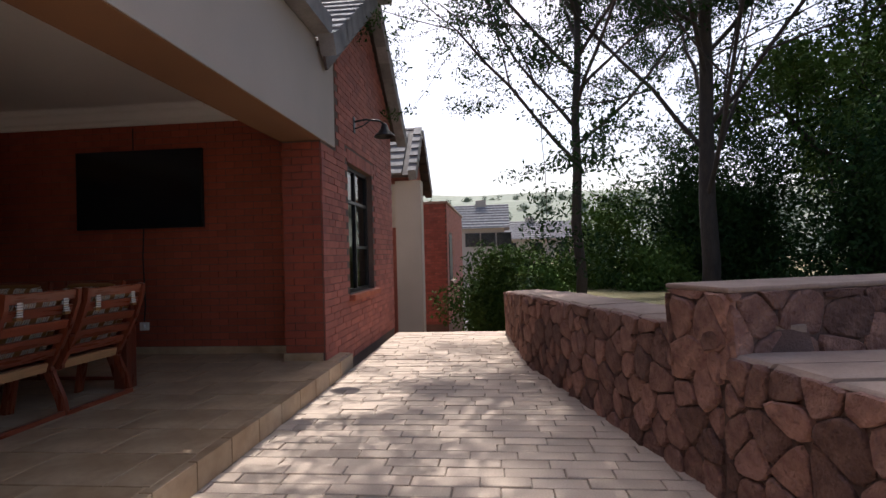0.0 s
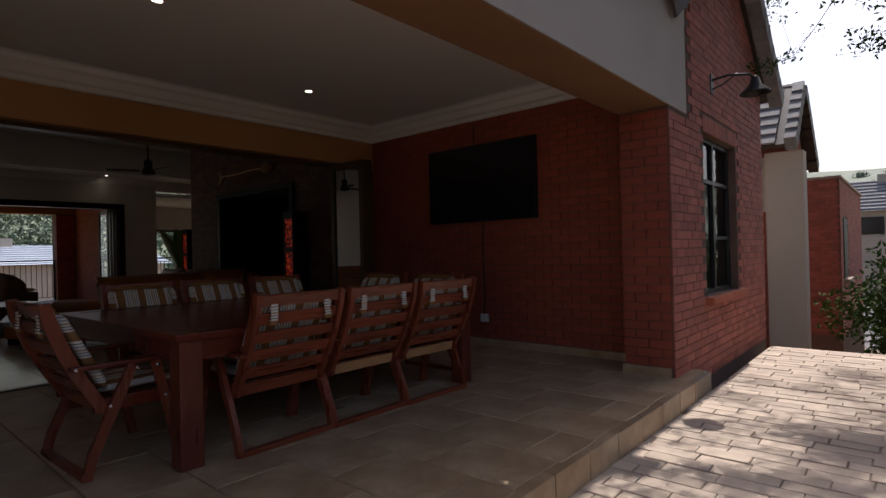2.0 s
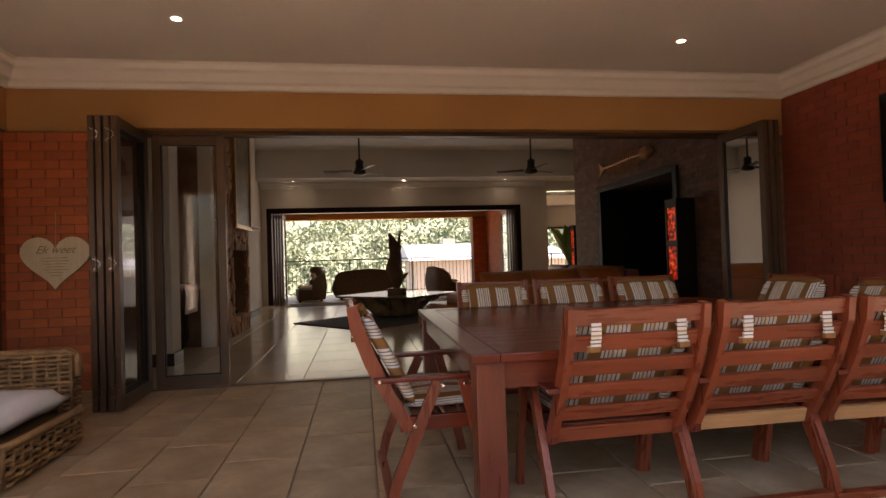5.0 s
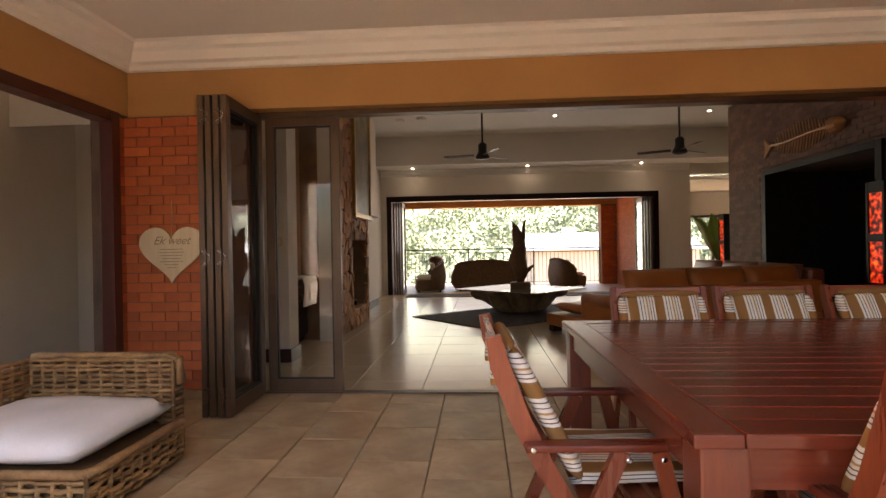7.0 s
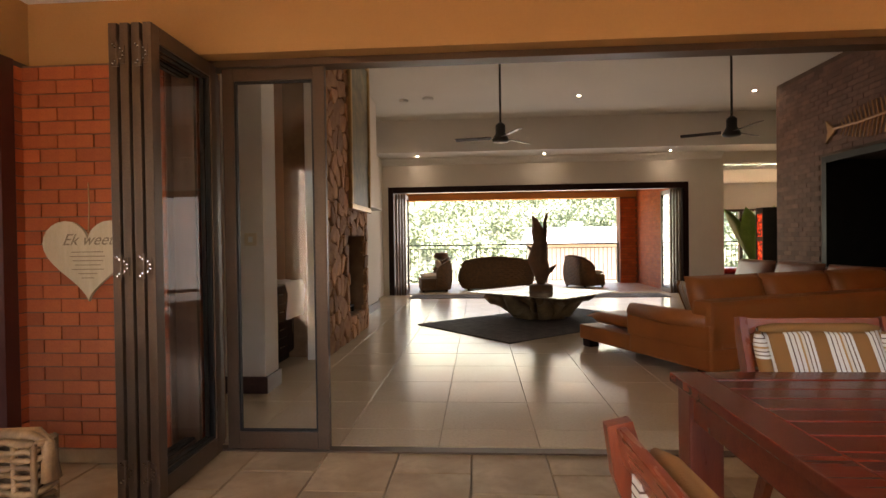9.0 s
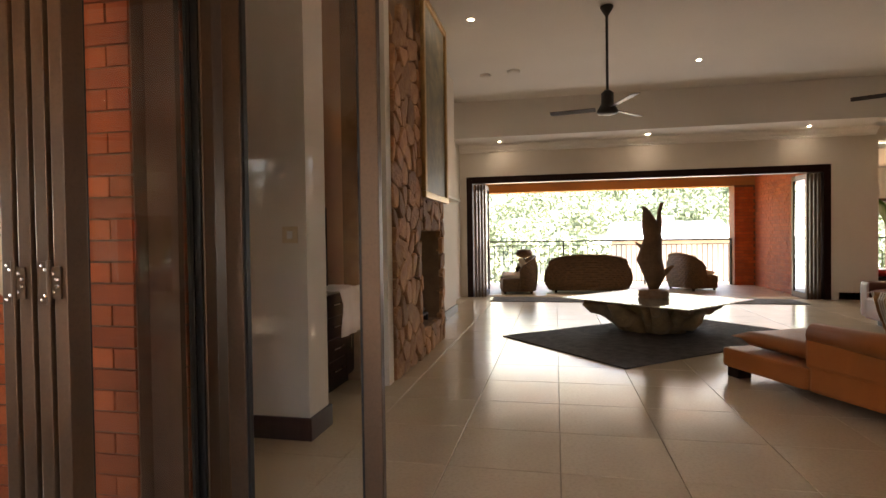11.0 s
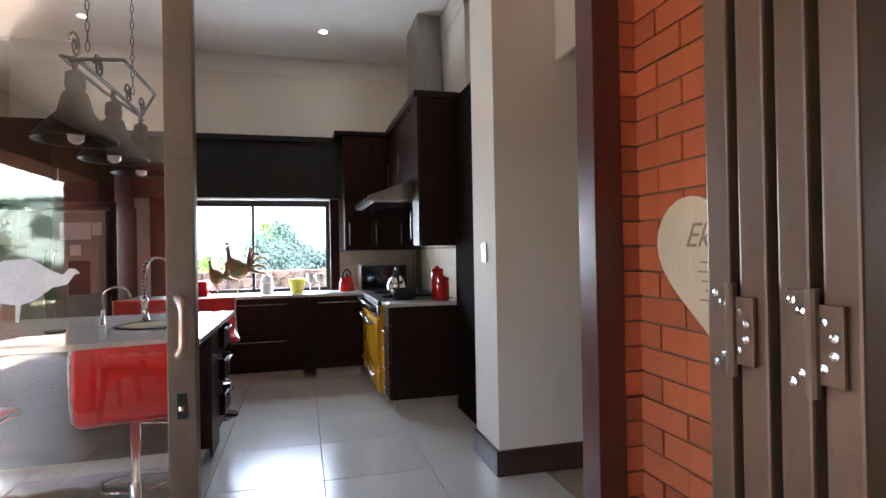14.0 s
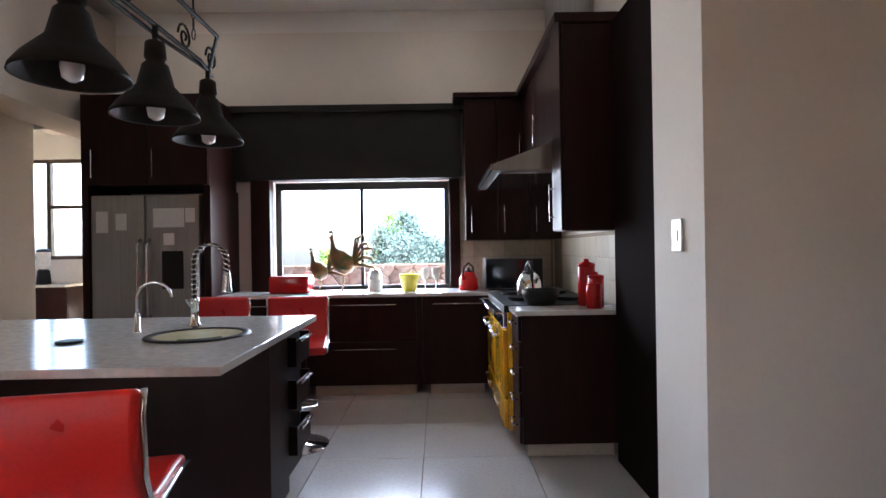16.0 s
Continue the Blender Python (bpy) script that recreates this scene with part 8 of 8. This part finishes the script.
# ---- garden behind the kitchen window ----
bush(-4.82, -9.95, 0.72, 0.72, 0.5, 1.2, 61, "blue-grey lavender bush behind the low stone wall", "leaf_blue", 48000, 0.024)
bush(-5.7, -9.9, 0.6, 0.5, 0.4, 0.9, 66, "blue-grey lavender bush behind the low stone wall", "leaf_blue", 9000, 0.03)
bush(-4.65, -11.0, 0.5, 0.5, 0.4, 1.75, 62, "light green shrub behind the low stone wall", "leaf_mid", 7000, 0.04)
bush(-3.6, -9.8, 0.5, 0.4, 0.4, 0.8, 63, "light green shrub behind the low stone wall", "leaf_mid", 4000, 0.045)
bush(-6.3, -10.4, 0.4, 0.8, 0.6, 1.1, 64, "light green shrub behind the low stone wall", "leaf_mid", 5000, 0.05)
bush(-1.9, -9.9, 0.3, 0.7, 0.6, 1.3, 65, "light green shrub behind the low stone wall", "leaf_mid", 5000, 0.05)
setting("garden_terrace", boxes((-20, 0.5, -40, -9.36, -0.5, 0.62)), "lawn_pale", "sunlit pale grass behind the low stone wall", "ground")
# ---- bricks, pavers and tiles ----
prng = random.Random(12)
BL, BH, BJ = 0.222, 0.075, 0.008


def brick_meshes(depth, material, lengths):
    out = {}
    for l in lengths:
        bm = box(bmesh.new(), 0, l, -depth, 0.006, 0, BH)
        bmesh.ops.recalc_face_normals(bm, faces=bm.faces)
        me = bpy.data.meshes.new("brick")
        bm.to_mesh(me)
        bm.free()
        me.materials.append(M[material])
        out[l] = me
    return out


def lay_bricks(parent, origin, along, wide, z0, z1, material, inside=None, depth=0.010, first=0, near=None):
    """Running-bond bricks over an upright face: up to first of them parts of their own, the rest joined. along: unit way of the courses,
    the face looks to its right. inside(u, z0, z1): whether a brick may lie there. near(u): whether it counts among the first."""
    o, a = Vector(origin), Vector(along)
    n = Vector((a.y, -a.x, 0))
    turn = Matrix(((a.x, -n.x, 0, 0), (a.y, -n.y, 0, 0), (0, 0, 1, 0), (0, 0, 0, 1)))
    half = round((BL - BJ) / 2, 4)
    meshes = brick_meshes(depth, material, (BL, half))
    verts, faces, made = [], [], 0
    z, row = z0, 0
    while z + BH <= z1 + 0.02:
        u = 0.0
        if row % 2:
            spans = [(0.0, half)]
            u = half + BJ
        else:
            spans = []
        while u < wide - 0.03:
            spans.append((u, min(BL, wide - u)))
            u += BL + BJ
        for u, l in spans:
            if inside and not inside(u, u + l, z, z + BH):
                continue
            off = n * prng.uniform(-0.002, 0.003)
            key = BL if l > BL - 0.001 else (half if abs(l - half) < 0.001 else None)
            if key and made < first and (near is None or near(u, z)):
                b = new("brick", meshes[key])
                b.parent = parent
                b.matrix_local = Matrix.Translation(o + a * u + Vector((0, 0, z)) + off) @ turn
                made += 1
            else:
                p = o + a * u + Vector((0, 0, z)) + off
                k = len(verts)
                for d in (n * depth, n * -0.006):
                    for uu, zz in ((0, 0), (l, 0), (l, BH), (0, BH)):
                        verts.append(tuple(p + a * uu + Vector((0, 0, zz)) + d))
                faces += [(k, k + 1, k + 2, k + 3), (k, k + 4, k + 5, k + 1), (k + 1, k + 5, k + 6, k + 2), (k + 2, k + 6, k + 7, k + 3), (k + 3, k + 7, k + 4, k)]
        z += BH + BJ
        row += 1
    if faces:
        me = bpy.data.meshes.new("brickwork")
        me.from_pydata(verts, [], faces)
        me.materials.append(M[material])
        ob = new("brickwork", me)
        ob.parent = parent
        ob["kind"] = "stuff"


# wall with the heart: the face looks to +x
lay_bricks(wall_living, (BRICK_X, SOUTH + 0.0, 0), (0, 1, 0), 0.085 - SOUTH - 0.006, 0.09, BRICK_TOP, "brick_orange", first=300)
lay_bricks(wall_living, (WALL_X, OPEN_Y1 + 0.006, 0), (0, 1, 0), TV_Y - OPEN_Y1 - 0.03, 0.0, BRICK_TOP, "brick_orange")
lay_bricks(wall_return, (KD0 - 0.104, SOUTH - 0.006, 0), (-1, 0, 0), 0.062, 0.09, BRICK_TOP, "brick_orange", first=60)
# the side of the opening, looking to +y
lay_bricks(wall_living, (WALL_X - 0.03, OPEN_Y0, 0), (-1, 0, 0), 0.06, 0.0, BRICK_TOP, "brick_orange", depth=0.004)
# television wall: looks to -y
lay_bricks(wall_television, (WALL_X + 0.02, TV_Y, 0), (1, 0, 0), -2.39 - WALL_X - 0.03, 0.09, CEIL - 0.2, "brick_patio", first=300, depth=0.008, near=lambda u, z: u > 2.0)
# gable wall: looks to +x
def in_gable(u0, u1, za, zb):
    y0, y1 = 6.45 + u0, 6.45 + u1
    if y1 > WIN_Y0 - 0.004 and y0 < WIN_Y1 + 0.004 and zb > WIN_Z0 - 0.07 and za < WIN_Z1 + 0.18:
        return False
    top = 3.35 if y0 < 6.5 else min(3.35 + (y0 - 6.5) * (APEX_Z - 3.35) / (APEX_Y - 6.5), APEX_Z - (y1 - APEX_Y) * (APEX_Z - 3.60) / (10.4 - APEX_Y) if y1 > APEX_Y else 99)
    return zb < top - 0.02 and not (y0 < 6.94 and zb > 2.43 and za < 3.5)


lay_bricks(wall_house, (HOUSE_X, 6.45, 0), (0, 1, 0), 3.94, PAVE, APEX_Z, "brick_house", inside=in_gable, first=300, near=lambda u, z: u < 1.1 or (u > 2.4 and z < 1.6))
lay_bricks(wall_house, (-2.36, 6.45, 0), (1, 0, 0), HOUSE_X + 2.36 - 0.01, 0.09, 2.43, "brick_patio")
for k in range(17):
    y = WIN_Y0 - 0.03 + k * 0.084
    b = part("soldier_brick", boxes((HOUSE_X - 0.02, HOUSE_X + 0.014, y, y + 0.073, WIN_Z1 + 0.004, WIN_Z1 + 0.17)), "brick_house", wall_house)
lay_bricks(annex, (-4.0, 17.0, 0), (1, 0, 0), 2.44, -1.0, 2.64, "brick_house")
lay_bricks(annex, (-1.55, 17.0, 0), (0, 1, 0), 6.9, -1.0, 2.64, "brick_house", inside=lambda a, b, c, d: not (0.65 < b and a < 1.75 and c < 1.78 and d > 0.18))
# balcony piers
lay_bricks(bal_col, (BALX + 0.3, 6.25, 0), (0, 1, 0), 0.49, 0, 2.6, "brick_orange")
lay_bricks(bal_col, (BALX + 0.31, 6.752, 0), (1, 0, 0), FAR_X - 0.32 - BALX - 0.3, 0, 2.98, "brick_orange")
# brown brick inside
lay_bricks(brick_screen, (-13.75, 7.55, 0), (1, 0, 0), -WALL_IN * -1 + 13.75 - 0.03, 0, LIVE_CEIL - 0.03, "brick_brown", inside=lambda a, b, c, d: not (-13.75 + b > -12.37 and -13.75 + a < -9.33 and c < 2.6))
lay_bricks(brick_screen, (-13.75, 7.89, 0), (0, -1, 0), 0.33, 0, LIVE_CEIL - 0.03, "brick_brown")

# hearth stones
for (a, b, za, zb) in stone_rows:
    stone_face(fp, b, a, lambda s, t=zb: t, za, 0.05, 0.23, "stone_dark", 90)


def paving(parent, name, x0, x1, y0, y1, top, depth, lx, ly, joint, material, stagger=0.5, first=300, near=None, jitter=0.0, tilt=0.0, chamfer=0.0, keep=None):
    """Pieces laid flat in rows along x; those that near() picks are parts of their own, the rest joined."""
    cells = []
    y, row = y0, 0
    while y < y1 - 0.02:
        d = min(ly, y1 - y)
        x = x0 - (lx * stagger if row % 2 else 0) - (prng.uniform(0, lx * 0.4) if jitter else 0)
        while x < x1 - 0.02:
            l = lx * (1 + (prng.uniform(-jitter, jitter) if jitter else 0))
            a, b = max(x, x0), min(x + l, x1)
            if b - a > 0.03 and (keep is None or keep((a + b) / 2, y + d / 2)):
                cells.append((a, b, y, y + d))
            x += l
        y += ly
        row += 1
    meshes, joined, made = {}, [[], []], 0
    for a, b, c, d in cells:
        w, l = round(b - a - joint, 2 if jitter else 3), round(d - c - joint, 3)
        up = prng.uniform(-tilt, tilt)
        cx, cy = (a + b) / 2, (c + d) / 2
        pts = [(-w / 2, -l / 2, -depth), (w / 2, -l / 2, -depth), (w / 2, l / 2, -depth), (-w / 2, l / 2, -depth), (-w / 2, -l / 2, -chamfer), (w / 2, -l / 2, -chamfer), (w / 2, l / 2, -chamfer), (-w / 2, l / 2, -chamfer),
               (-w / 2 + chamfer, -l / 2 + chamfer, 0), (w / 2 - chamfer, -l / 2 + chamfer, 0), (w / 2 - chamfer, l / 2 - chamfer, 0), (-w / 2 + chamfer, l / 2 - chamfer, 0)]
        fs = [(0, 1, 5, 4), (1, 2, 6, 5), (2, 3, 7, 6), (3, 0, 4, 7), (4, 5, 9, 8), (5, 6, 10, 9), (6, 7, 11, 10), (7, 4, 8, 11), (8, 9, 10, 11)]
        if made < first and (near is None or near(cx, cy)):
            if (w, l) not in meshes:
                me = bpy.data.meshes.new(name)
                me.from_pydata(pts, [], fs)
                me.materials.append(M[material])
                meshes[w, l] = me
            o = new(name, meshes[w, l])
            o.parent = parent
            o.location = (cx, cy, top + up)
            made += 1
        else:
            k = len(joined[0])
            joined[0].extend((x + cx, y_ + cy, z + top + up) for x, y_, z in pts)
            joined[1].extend(tuple(i + k for i in f) for f in fs)
    if joined[1]:
        me = bpy.data.meshes.new(name + "_rest")
        me.from_pydata(joined[0], [], joined[1])
        me.materials.append(M[material])
        ob = new(name + "_field", me)
        ob.parent = parent
        ob["kind"] = "stuff"


def wall_x(y):
    for (xa, ya), (xb, yb) in zip(W_PTS, W_PTS[1:]):
        if yb <= y <= ya:
            return xa + (xb - xa) * (ya - y) / (ya - yb)
    return 1.5


paving(pavement, "paver", PATIO_X - 0.01, 1.6, 0.2, 9.72, PAVE, 0.03, 0.34, 0.135, 0.007, "paver", first=300, near=lambda x, y: 2.6 < y < 6.6, jitter=0.22, tilt=0.004, chamfer=0.004, keep=lambda x, y: x < wall_x(y) + 0.15)
paving(pavement, "paver", PATIO_X - 0.01, 1.6, -5.9, 0.2, PAVE, 0.03, 0.34, 0.135, 0.007, "paver", first=0, jitter=0.22, tilt=0.003, chamfer=0.004)
paving(patio_floor, "tile", WALL_X - 0.2, PATIO_X - 0.05, SOUTH + 0.01, TV_Y - 0.005, 0.0, 0.02, 0.60, 0.45, 0.009, "slate_tile", first=300, tilt=0.0015, chamfer=0.003, stagger=0.4)
for k in range(19):
    y = SOUTH + k * 0.40
    if y < 6.40:
        t = part("edge_tile", box(bmesh.new(), PATIO_X - 0.10, PATIO_X, y + 0.004, min(y + 0.396, 6.44), PAVE + 0.0, -0.002, bevel=0.006), "slate_tile", patio_floor)
for name, par, x0, x1, y0, y1 in (("tile", living_floor, FAR_X + 0.02, WALL_X - 0.25, -1.55, 11.8), ("tile", kitchen_floor, -6.63, -1.6, KITCHEN_BACK, SOUTH - 0.13)):
    paving(par, name, x0, x1, y0, y1, 0.0, 0.012, 0.645, 0.645, 0.005, "floor_tile" if par is living_floor else "floor_tile_daylit", stagger=0.0, first=300, near=lambda x, y: x > -14, chamfer=0.0015)
